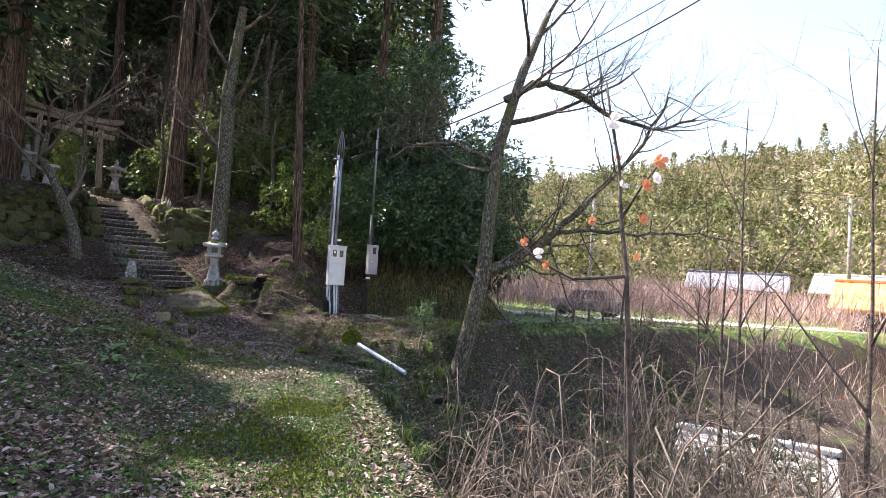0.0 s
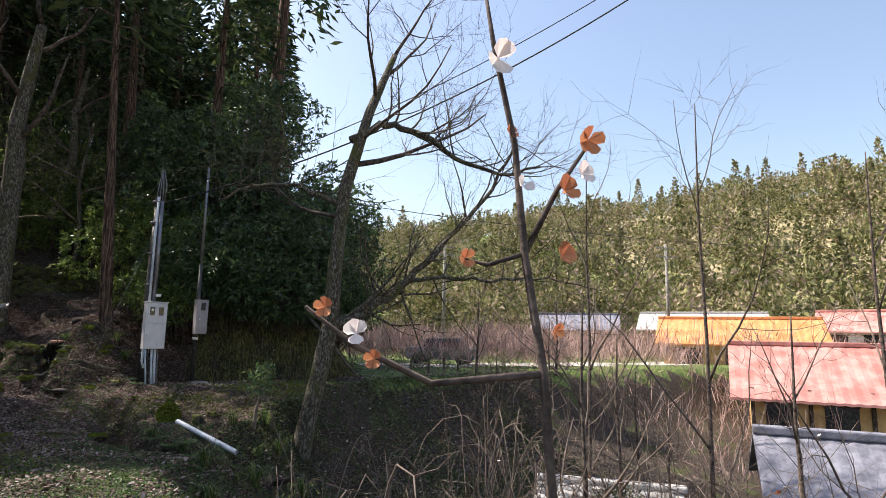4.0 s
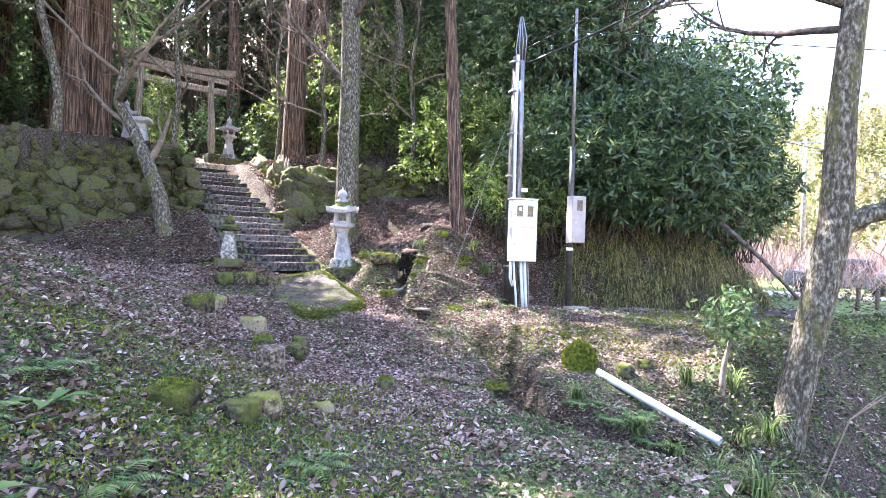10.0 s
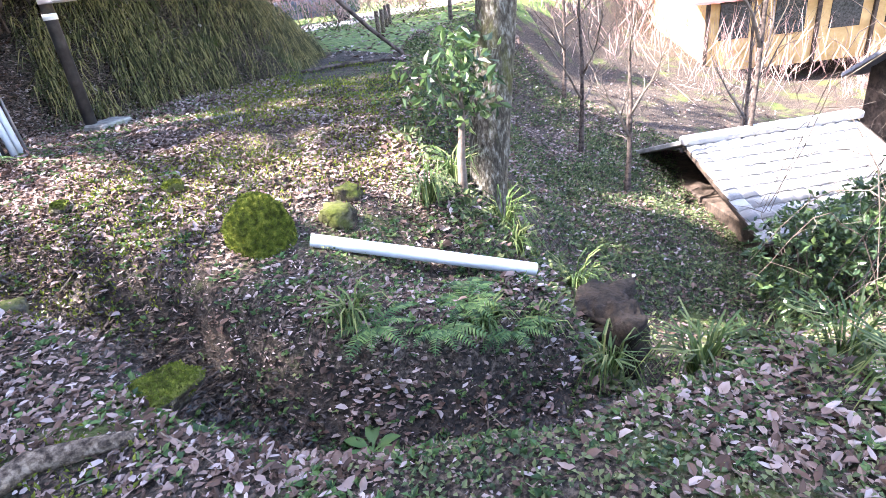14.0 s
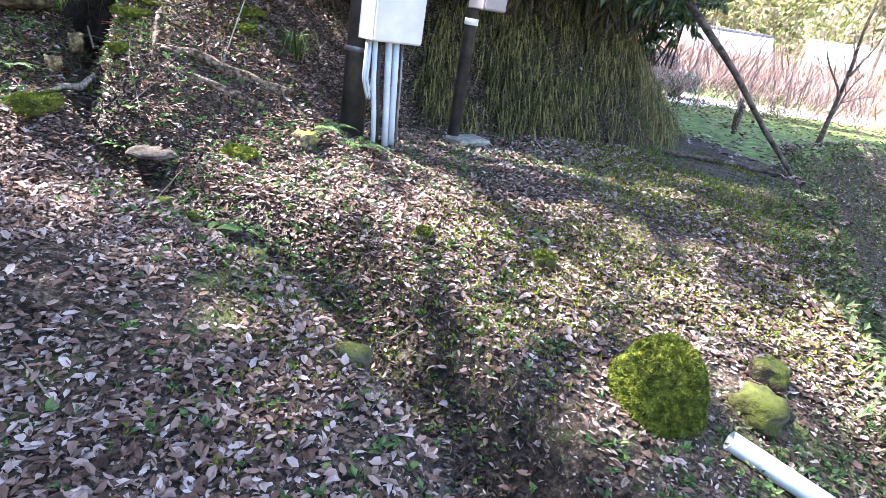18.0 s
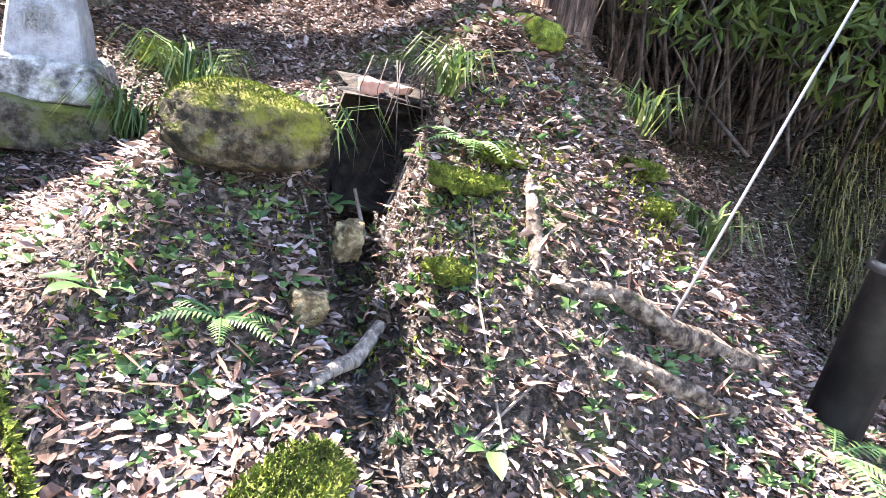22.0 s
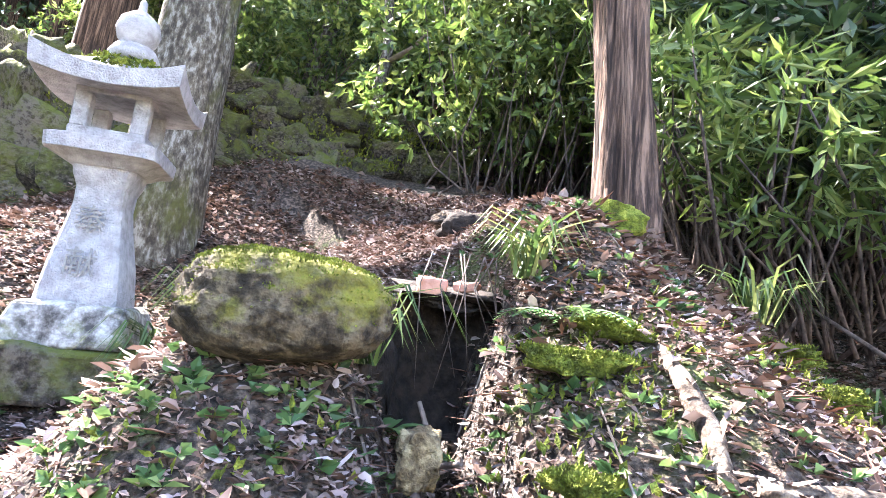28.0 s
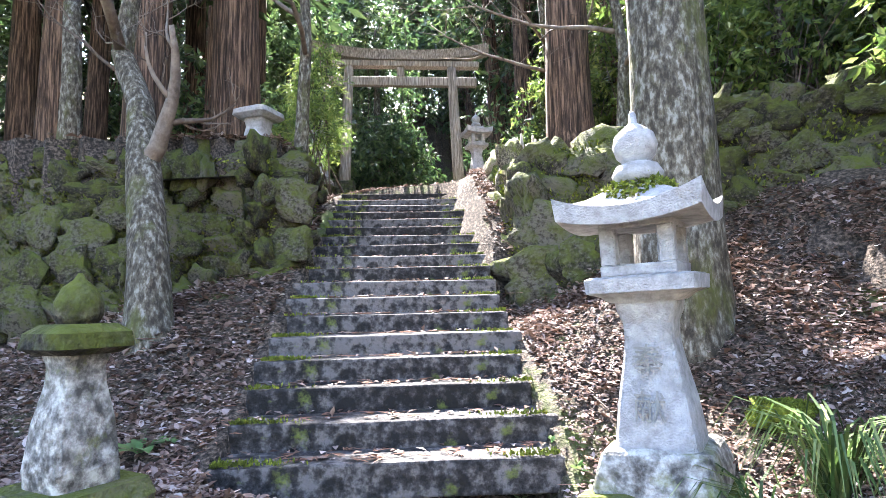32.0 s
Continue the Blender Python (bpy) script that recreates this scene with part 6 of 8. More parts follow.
c1 = cedar("tall cedar with red-brown fibrous bark on the leafy slope", on(-4.62, 18.32), 15, 0.15, 51, (-1.1, 0.6), 0.62, 2.0, 1300, sides=72, ridge=0.2)
c2 = cedar("straight cedar with a pale trunk above the boulders", on(-10.9, 22.7), 18, 0.36, 52, (0, 0), 0.55, 2.4, 1500)
c3 = cedar("straight cedar with peeling bark rising out of the shrubs", on(-3.0, 22.6), 17, 0.24, 53, (0.2, 0.3), 0.5, 2.2, 2000)
spots = []
rf = np.random.default_rng(60)
kinds = [c2, c3]
tries = 0
while len(spots) < 95 and tries < 6000:
    tries += 1
    x_, y_ = rf.uniform(-36, 3), rf.uniform(6, 52)
    sa = -(x_ + 5) * 0.866 + (y_ - 17) * 0.5
    sb = (x_ + 5) * 0.5 + (y_ - 17) * 0.866
    s_ = (x_ - STAIR_AT[0]) * STAIR_U[0] + (y_ - STAIR_AT[1]) * STAIR_U[1]
    l_ = (x_ - STAIR_AT[0]) * STAIR_R[0] + (y_ - STAIR_AT[1]) * STAIR_R[1]
    o_ = float(offset(FOOT, np.array(x_), np.array(y_))[0])
    if -1 < sa < 19 and -4.5 < sb < 4.5 and len(spots) % 9:
        continue
    if y_ < 17 and (x_ > -15 or o_ > 4):
        continue
    if (abs(l_) < 3.0 and s_ < 40) or (y_ >= 17 and o_ < (3.4 if x_ > -12 else 5.5)) or (x_ > -9.5 and y_ < 22.5) or (l_ < 0 and s_ < 4.2 and l_ > -6):
        continue
    if any(math.hypot(x_ - a_, y_ - b_) < 2.0 for a_, b_ in spots + [(-10.9, 22.7), (-3.0, 22.6), (-15, 22.9)]):
        continue
    spots.append((x_, y_))
    k = rf.uniform(0.75, 1.15)
    ob = copy_thing(kinds[len(spots) % 2], pose(*on(x_, y_), rf.uniform(-2, 2), rf.uniform(-2, 2), rf.uniform(0, 360)))
    ob.scale = (k, k, k)
    ob["label"] = "tall straight cedar in the dark wood behind the shrine"

# ---- evergreen thicket over the bank ----
def shrub(name, label, foot, blobs, n, length, width, mat, seed, stems=10, stem_mat=M_TWIG, droop=0.35, category="shrub"):
    """An evergreen bush: stems, and whorls of leaves gathered on uneven lobes (x, y, z, radius)."""
    rand = np.random.default_rng(seed)
    bush = thing(name, label, category, pose(*foot))
    cs, outs = [], []
    tot = sum(b[3] ** 2 for b in blobs)
    sp = Pile()
    for bx, by, bz_, br_ in blobs:
        m = max(20, int(n * br_ ** 2 / tot / 7))
        d = rand.normal(size=(m, 3))
        d /= np.linalg.norm(d, axis=1)[:, None]
        rr = br_ * (0.62 + 0.45 * rand.uniform(0, 1, (m, 1)) ** 0.6) * (1 + 0.25 * vnoise(d[:, 0] * 3 + bx, d[:, 2] * 3 + d[:, 1] * 2, 1, seed)[:, None])
        tips_ = np.array([bx, by, bz_]) + d * rr
        cs.append(np.repeat(tips_, 7, 0) + rand.normal(0, 0.03, (m * 7, 3)))
        outs.append(np.repeat(d * 0.5, 7, 0) + rand.normal(0, 0.75, (m * 7, 3)))
        for k in range(max(3, int(stems * br_))):
            j = rand.integers(m)
            b0 = np.array([bx * 0.6 + rand.normal(0, 0.25), by * 0.6 + rand.normal(0, 0.25), -0.2])
            b1 = tips_[j]
            sp.add(*tube([b0, b0 * 0.5 + b1 * 0.5 + rand.normal(0, 0.1, 3), b1], [0.014, 0.010, 0.005], 5))
    c = np.concatenate(cs)
    o_ = np.concatenate(outs)
    o_ /= np.linalg.norm(o_, axis=1)[:, None] + 1e-6
    pl_ = Pile()
    leaves(pl_, c, length, width, rand, droop=droop, out=o_ * 1.3, fold=0.15)
    part("crown", pl_.mesh("crown", mat), bush)
    tagged(part("stemwork", sp.mesh("stemwork", stem_mat, True), bush), kind="stuff")
    return bush


shrub("evergreen_shrub", "dense glossy evergreen shrub crowding behind the meter cabinets", on(-2.2, 19.7),
      [(-0.8, -0.5, 1.6, 0.8), (0.2, -0.6, 1.5, 0.9), (1.0, -0.7, 1.3, 0.9), (-0.4, 0.2, 2.2, 1.1), (0.9, 0.3, 2.3, 1.1), (-1.3, 0.4, 1.8, 0.9)], 12000, 0.2, 0.062, M_EVERGREEN, 71)
shrub("evergreen_shrub", "dense glossy evergreen shrub hanging over the bank", on(-0.6, 19.6),
      [(-0.4, -0.5, 1.3, 1.0), (0.7, -0.6, 1.1, 1.0), (0.2, 0.2, 2.3, 1.2), (1.4, 0.0, 1.9, 1.1), (0.8, 0.8, 3.0, 1.1)], 10400, 0.2, 0.062, M_EVERGREEN, 72)
shrub("evergreen_shrub", "dark evergreen shrub at the corner of the bank", on(1.3, 20.6),
      [(-0.2, -0.6, 1.0, 0.9), (0.5, 0.1, 1.5, 1.0), (-0.3, 0.6, 2.2, 1.1), (0.6, 1.2, 1.4, 1.0), (0.1, -0.2, 2.9, 0.9)], 8000, 0.2, 0.062, M_EVERGREEN, 73)
shrub("bamboo_grass_thicket", "sunlit thicket of narrow-leaved shrub on tall thin stems", on(-3.2, 19.7),
      [(-0.5, -1.1, 0.9, 0.5), (0.3, -1.2, 0.8, 0.5), (-1.1, -0.9, 1.2, 0.45), (-0.7, -0.1, 1.5, 0.55), (0.2, -0.4, 1.4, 0.6), (-0.3, 0.5, 2.3, 0.8), (-0.9, 0.7, 2.9, 0.7), (0.3, 0.6, 2.9, 0.8)], 9500, 0.17, 0.035, M_BROADLEAF, 74, 26, M_TWIG)
shrub("sunlit_shrub", "sunlit broad-leaved shrub above the leafy slope", on(-5.3, 21.0),
      [(-0.8, 0, 1.3, 0.8), (0.3, 0.2, 1.5, 0.9), (1.1, 0, 1.9, 0.8), (-0.2, 0.6, 2.4, 0.9), (0.8, 0.9, 2.6, 0.9)], 8000, 0.13, 0.055, M_BROADLEAF, 75)
shrub("sunlit_shrub", "sunlit broad-leaved shrub in the edge of the wood", on(-8.3, 23.6),
      [(-0.8, 0, 1.0, 0.9), (0.5, 0.2, 1.3, 1.0), (1.6, 0.4, 1.2, 0.9), (0.3, 0.8, 2.2, 1.0)], 7000, 0.13, 0.055, M_BROADLEAF, 76)
shrub("evergreen_shrub", "dark evergreen shrub in the wood", on(-6.0, 24.5),
      [(-1, 0, 1.4, 1.2), (0.6, 0.2, 1.8, 1.3), (1.9, 0.5, 1.5, 1.2), (0.3, 0.9, 3.0, 1.3)], 8000, 0.16, 0.06, M_EVERGREEN, 77)
shrub("young_cedar", "pale feathery young cedar behind the mossy wall", on(-13.3, 19.6),
      [(0, 0, 0.7, 0.5), (0.1, 0, 1.3, 0.42), (0, 0.1, 1.9, 0.3), (0.3, -0.1, 0.8, 0.35)], 5000, 0.12, 0.02, M_BROADLEAF, 78)
for k, (x_, y_) in enumerate(((-12, 25.5), (-17, 28), (-21, 22), (-18, 19.5), (-24, 19), (-15.5, 31), (-10, 29), (-2, 25), (-1, 30), (-22, 27), (-13, 36), (-20, 34))):
    shrub("understorey_shrub", "dark understorey shrub among the cedar trunks", on(x_, y_), [(-1.1, 0, 1.0, 1.0), (0.8, 0.2, 1.2, 1.2), (0.1, -0.4, 2.1, 1.1), (1.7, 0.7, 1.0, 0.9)], 3600, 0.2, 0.08, M_EVERGREEN, 80 + k, 5)

# broad evergreen trees that close the wood
def evergreen_tree(label, foot, h, seed, mat=M_EVERGREEN, leaf=0.2):
    rand = np.random.default_rng(seed)
    blobs = []
    for k in range(13):
        f_ = rand.uniform(0.12, 1)
        a_ = rand.uniform(0, 6.283)
        r_ = 1.7 * math.sin(math.pi * (0.15 + 0.75 * f_)) * rand.uniform(0.3, 1)
        blobs.append((r_ * math.cos(a_), r_ * math.sin(a_), h * f_ * 0.9 + 0.3, rand.uniform(0.8, 1.25)))
    ob = shrub("evergreen_tree", label, foot, blobs, 11000, leaf, leaf * 0.38, mat, seed, 3, category="tree")
    v, q, t = bark_trunk([(0, 0, -0.4), (0.1, 0.05, h * 0.3), (0.0, 0.1, h * 0.6), (0.1, 0.0, h * 0.92)], [0.17, 0.14, 0.1, 0.04], 14, 0.07, seed)
    part("trunk", quick("trunk", v, q, t, M_BARK, True), ob)
    return ob


ev = [evergreen_tree("dense dark evergreen tree in the wood behind the bank", on(-2.9, 21.6), 6.0, 171),
      evergreen_tree("dense dark evergreen tree in the wood behind the bank", on(-0.6, 21.8), 6.6, 172),
      evergreen_tree("dense dark evergreen tree in the wood behind the bank", on(1.4, 23.4), 5.2, 173)]
re_ = np.random.default_rng(174)
for k, (x_, y_, s_) in enumerate(((-4.6, 23.8, 1.0), (-1.8, 24.4, 1.1), (0.6, 26.0, 1.1), (-7.2, 27.6, 1.1), (-10.6, 28.6, 1.0), (-3.6, 27.4, 1.2), (2.2, 28.5, 1.0), (-13.2, 30.4, 1.1), (-6.2, 31.5, 1.2), (-9.4, 33.0, 1.2), (-21.0, 26.0, 1.1), (-19.0, 22.3, 0.95), (-24.5, 24.5, 1.2), (-20.0, 18.0, 1.0), (-24.0, 20.5, 1.2), (-22.5, 15.5, 1.1), (-18.5, 14.2, 0.9), (-31.5, 27.5, 1.4), (-30.0, 38.5, 1.4), (-35.0, 34.0, 1.5), (-33.0, 31.0, 1.4), (-26.5, 24.5, 1.1), (-17.5, 33.0, 2.2), (-13.0, 35.0, 2.2), (-21.5, 35.0, 2.2), (-8.5, 36.0, 2.0), (-4.5, 34.0, 1.8), (-33.5, 38.0, 2.0), (-37.0, 36.5, 2.2), (-34.5, 42.0, 2.2))):
    ob = copy_thing(ev[k % 3], pose(*on(x_, y_), 0, 0, re_.uniform(0, 360)))
    ob.scale = (s_, s_, s_)
    ob["label"] = "dense dark evergreen tree among the cedars"
c4 = cedar("cedar with drooping dark boughs beside the steps", stair_point(4.6, -3.4, 3.5), 16, 0.3, 54, (0.2, 0.1), 0.3, 2.5, 3600)
for k, (s_, l_) in enumerate(((5.6, -5.2), (7.4, -3.4), (4.4, -6.8), (7.0, -6.6), (9.6, -4.6), (6.2, -8.8))):
    p = stair_point(s_, l_, 0)
    ob = copy_thing(c4, pose(p[0], p[1], gz(p[0], p[1]), 0, 0, 61 * k))
    ob.scale = (0.9 + 0.05 * (k % 3), 0.9 + 0.05 * (k % 3), 0.95)
el = evergreen_tree("sunlit broad-leaved evergreen beside the steps", on(-10.2, 24.6), 4.4, 175, M_BROADLEAF, 0.15)
for k, (x_, y_, s_) in enumerate(((-12.2, 24.9, 0.75), (-6.8, 25.4, 0.95), (-4.6, 22.6, 0.85), (-9.0, 27.0, 1.1))):
    ob = copy_thing(el, pose(*on(x_, y_), 0, 0, 80 * k))
    ob.scale = (s_, s_, s_)
    ob["label"] = "sunlit broad-leaved evergreen in the edge of the wood"
# Two stretched cedars added so that their high crowns keep the sun off the gully.
for s_, l_ in ((6.2, -2.7), (9.0, -3.3)):
    p = stair_point(s_, l_, 0)
    ob = copy_thing(c2, pose(p[0], p[1], gz(p[0], p[1]), 0, 0, 33 * s_))
    ob.scale = (1.15, 1.15, 1.25)
    ob["label"] = "very tall cedar with peeling bark added beside the shrine gate for shade"
# cedars added on the slope above the path to shade it, otherwise out of sight
for k, (x_, y_) in enumerate(((-12.6, 11.8), (-11.8, 8.8), (-15.2, 12.4), (-13.6, 9.8), (-17.2, 10.6), (-12.6, 7.2), (-16.0, 7.6), (-11.4, 4.4), (-14.6, 4.2), (-17.0, 17.4), (-18.4, 20.6), (-16.6, 15.2))):
    ob = copy_thing(kinds[k % 2], pose(*on(x_, y_), 0, 0, 47 * k))
    ob.scale = (0.85, 0.85, 0.78)
    ob["label"] = "tall straight cedar added unseen on the slope above for its shade"

# dry grass and fern hanging on the bank face
rb = np.random.default_rng(90)
hang = Pile()
for k in range(9000):
    f_ = rb.uniform(0, 1)
    x_ = -2.4 + 4.7 * f_
    y0 = np.interp(x_, [-2.5, -0.8, 0.9, 2.2, 2.6], [18.25, 18.35, 18.6, 20.2, 24])
    y_ = y0 + rb.uniform(0.0, 1.7)
    if float(vnoise(np.array([x_]), np.array([y_]), 2.2, 91, 3)[0]) < rb.uniform(-0.6, 0.25):
        continue
    z_ = gz(x_, y_) if k % 4 == 0 else None
    if z_ is None:
        hang_last = (x_ + rb.normal(0, 0.05), y_ + rb.normal(0, 0.05))
        z_ = gz(*hang_last)
        x_, y_ = hang_last
    dx = rb.normal(0, 0.12)
    ln = rb.uniform(0.15, 0.62)
    p0 = np.array([x_, y_, z_ + 0.03])
    p1 = p0 + [dx * 0.5, -0.1 * ln - 0.05, 0.08]
    p2 = p0 + [dx, -0.5 * ln, -0.5 * ln]
    s_ = np.array([0.006, 0.003, 0])
    hang.add([p0 - s_, p0 + s_, p1 + s_, p1 - s_, p2], [(0, 1, 2, 3)], [(3, 2, 4)])
tagged(new("hanging_grass", hang.mesh("hanging_grass", M_STRAW)), "dry yellow grass and moss hanging down the steep bank", "grass", kind="stuff")


# ---- litter and low growth ----
rl = np.random.default_rng(101)


def scatter(n, x0, x1, y0, y1, dens, seed):
    rand = np.random.default_rng(seed)
    x_, y_ = rand.uniform(x0, x1, n), rand.uniform(y0, y1, n)
    keep = rand.uniform(0, 1, n) < dens(x_, y_)
    return x_[keep], y_[keep]


def path_x(y):
    return np.interp(y, [0, 1, 3.4, 5, 7.5, 8.75, 10.5, 13.3, 14.5, 16], [0, 0, -0.5, -1.7, -2.65, -3.1, -3.3, -4.3, -5.4, -6.6])


def free(x_, y_):
    """No litter on the steps, the slab, or in running water."""
    s_ = (x_ - STAIR_AT[0]) * STAIR_U[0] + (y_ - STAIR_AT[1]) * STAIR_U[1]
    l_ = (x_ - STAIR_AT[0]) * STAIR_R[0] + (y_ - STAIR_AT[1]) * STAIR_R[1]
    return ~((np.abs(l_) < 1.0) & (s_ > -0.1) & (s_ < 5.6))


def dry(a, b, w=0.2):
    return np.abs(offset(DITCH, a, b)[0]) > np.where(b > 16, 0.55 * w, w) + 0.12 * vnoise(a, b, 3.0, 5, 2)


# leaf carpet of the upper part: many small pieces over soil darkened as shaded gaps
lit = Pile()
x_, y_ = scatter(330000, -9.0, 0.2, 10.3, 20.6, lambda a, b: np.clip(0.42 + 0.95 * vnoise(a, b, 0.9, 31, 4) + 0.5 * vnoise(a, b, 4.0, 35, 2) - 0.35 * (b < 11.5) + 0.25 * (b > 15.5), 0.03, 1) * (1 - 0.75 * np.exp(-((a + 5.05) / 0.3) ** 2 - ((b - 16.75) / 0.3) ** 2) - 0.55 * np.exp(-((a + 5.9) / 0.5) ** 2 - ((b - 16.45) / 0.4) ** 2)) * dry(a, b) * free(a, b) * (offset(BRINK, a, b)[0] > -1.2), 3)
ovals(lit, np.stack([x_, y_, ground(x_, y_) + rl.uniform(0.0, 0.022, len(x_))], 1), 0.042, 0.026, rl)
tagged(new("leaf_litter", lit.mesh("leaf_litter", M_LITTER)), "curled brown and pinkish-grey fallen leaves on the ground", "fallen leaves", kind="stuff")
# sparser flecks among the green of the lower path
lit = Pile()
x_, y_ = scatter(120000, -9.5, 1.8, 2.0, 11.2, lambda a, b: np.clip(0.22 + 0.8 * vnoise(a, b, 0.8, 32, 4) + 0.25 * (a < path_x(b) - 1.2), 0.05, 1) * dry(a, b), 23)
ovals(lit, np.stack([x_, y_, ground(x_, y_) + rl.uniform(0.005, 0.03, len(x_))], 1), 0.046, 0.03, rl, 0.7)
tagged(new("leaf_litter", lit.mesh("leaf_litter", M_LITTER)), "fallen leaves scattered among the herbs of the path", "fallen leaves", kind="stuff")
lit = Pile()
xc, yc = scatter(14000, -8.6, -2.6, 11.5, 20.2, lambda a, b: np.clip(0.5 + 0.6 * vnoise(a, b, 1.1, 33, 3), 0, 1) * dry(a, b, 0.1) * free(a, b), 4)
xw, yw = scatter(90000, -12.5, -8.4, 13.0, 19.2, lambda a, b: np.clip(0.6 + 0.6 * vnoise(a, b, 1.1, 34, 3), 0, 1) * free(a, b), 44)
xv, yv = scatter(60000, -14, -8.6, 18.6, 23.5, lambda a, b: np.clip(0.7 + 0.5 * vnoise(a, b, 1.1, 36, 3), 0, 1) * free(a, b), 45)
xm, ym = scatter(14000, -5.6, -1.0, 11.4, 16.5, lambda a, b: np.clip(0.05 + 0.9 * vnoise(a, b, 2.0, 39, 3), 0, 1) * (np.abs(offset(DITCH, a, b)[0]) < 0.3), 46)
x_, y_ = np.concatenate([xw, xv, xm]), np.concatenate([yw, yv, ym])
ovals(lit, np.stack([x_, y_, ground(x_, y_) + rl.uniform(0.002, 0.02, len(x_))], 1), 0.048, 0.03, rl, 0.82)
curled(lit, np.stack([xc, yc, ground(xc, yc) + rl.uniform(0.006, 0.028, len(xc))], 1), 0.052, 0.028, rl, 0.72)
tagged(new("leaf_litter", lit.mesh("leaf_litter", M_LITTER)), "curled pinkish-grey fallen leaves round the spring and before the wall", "fallen leaves", kind="stuff")
lit = Pile()
x_, y_ = scatter(150000, -1.5, 9.5, 2, 24, lambda a, b: np.clip(0.45 + 0.6 * vnoise(a, b, 0.6, 38, 3), 0, 1) * (offset(BRINK, a, b)[0] < 0.3), 6)
ovals(lit, np.stack([x_, y_, ground(x_, y_) + rl.uniform(0.005, 0.03, len(x_))], 1), 0.06, 0.036, rl, 0.75)
tagged(new("leaf_litter", lit.mesh("leaf_litter", M_LITTER)), "brown fallen leaves down the bank below the path", "fallen leaves", kind="stuff")
lit = Pile()
x_, y_ = scatter(34000, -20, 16, -4, 30, lambda a, b: np.clip(0.6 + 0.6 * vnoise(a, b, 0.5, 37, 3), 0, 1) * free(a, b) * ~((a > -9.5) & (a < 1.8) & (b > 2.2) & (b < 20.5)), 5)
leaves(lit, np.stack([x_, y_, ground(x_, y_) + rl.uniform(0.005, 0.03, len(x_))], 1), 0.12, 0.07, rl, up=0.8, fold=0.3)
tagged(new("leaf_litter", lit.mesh("leaf_litter", M_LITTER)), "brown fallen leaves on the slopes away from the path", "fallen leaves", kind="stuff")
# sodden dark leaves and bits of wood along the bed of the ditch
lit = Pile()
bed = np.array(DITCH, float)
run = np.concatenate([[0], np.cumsum(np.hypot(*np.diff(bed, axis=0).T))])
f_ = rl.uniform(0.3, run[-1] - 0.8, 15000)
x_ = np.interp(f_, run, bed[:, 0]) + rl.normal(0, 0.14, len(f_))
y_ = np.interp(f_, run, bed[:, 1]) + rl.normal(0, 0.14, len(f_))
ovals(lit, np.stack([x_, y_, ground(x_, y_) + rl.uniform(0.004, 0.02, len(x_))], 1), 0.036, 0.017, rl, 0.75)
tagged(new("sodden_leaves", lit.mesh("sodden_leaves", M_SODDEN)), "sodden dark leaves along the bed of the ditch", "fallen leaves", kind="stuff")
# broken crumbs of leaf and bark that fill the gaps
lit = Pile()
x_, y_ = scatter(170000, -9.0, 0.4, 10.0, 20.6, lambda a, b: np.clip(0.75 + 0.5 * vnoise(a, b, 2.0, 47, 3), 0.1, 1) * dry(a, b, 0.14) * free(a, b), 48)
xb, yb = scatter(90000, -6.9, -3.0, 14.6, 19.6, lambda a, b: np.clip(0.8 + 0.5 * vnoise(a, b, 2.0, 49, 3), 0.1, 1) * dry(a, b, 0.1) * free(a, b), 50)
x_, y_ = np.concatenate([x_, xb]), np.concatenate([y_, yb])
leaves(lit, np.stack([x_, y_, ground(x_, y_) + rl.uniform(0.0, 0.014, len(x_))], 1), 0.026, 0.014, rl, up=0.6, fold=0.3)
tagged(new("leaf_crumbs", lit.mesh("leaf_crumbs", M_LITTER)), "broken crumbs of fallen leaf and bark on the ground", "fallen leaves", kind="stuff")
# green growth down the bank and in the gully
carpet = Pile()
x_, y_ = scatter(75000, -1.0, 9.5, 2.5, 22, lambda a, b: np.clip(0.35 + 0.9 * vnoise(a, b, 0.7, 54, 4), 0.03, 1) * (offset(BRINK, a, b)[0] < 0.1), 55)
x_, y_ = np.repeat(x_, 3), np.repeat(y_, 3)
x_, y_ = x_ + rl.normal(0, 0.03, len(x_)), y_ + rl.normal(0, 0.03, len(y_))
leaves(carpet, np.stack([x_, y_, ground(x_, y_) + rl.uniform(0.005, 0.06, len(x_))], 1), 0.07, 0.04, rl, up=0.3)
tagged(new("creeping_herbs", carpet.mesh("creeping_herbs", M_CREEP)), "green undergrowth spreading down the bank", "herbs", kind="stuff")
# rusty cedar sprays and needles
sp = Pile()
x_, y_ = scatter(9000, -9.5, -2.5, 15.5, 21.5, lambda a, b: np.clip(0.35 + 0.8 * vnoise(a, b, 0.9, 41, 3), 0, 1), 7)
leaves(sp, np.stack([x_, y_, ground(x_, y_) + 0.02], 1), 0.11, 0.014, rl, up=0.85)
tagged(new("cedar_needle_litter", sp.mesh("cedar_needle_litter", M_NEEDLELITTER)), "rusty fallen cedar sprays on the slope and steps", "fallen needles", kind="stuff")
sp = Pile()
for n in range(STEPS):
    m = rl.integers(10, 26)
    for k in range(m):
        p = stair_point(n * TREAD + rl.uniform(0.05, 0.27), rl.normal(0, 0.45), STAIR_Z + n * RISE + 0.012)
        d = rl.uniform(0, 6.28)
        for j in range(5):
            leaves(sp, np.array([p]), 0.12, 0.012, rl, up=0.9, out=np.array([[math.cos(d + 0.25 * (j - 2)), math.sin(d + 0.25 * (j - 2)), 0.0]]) * 2)
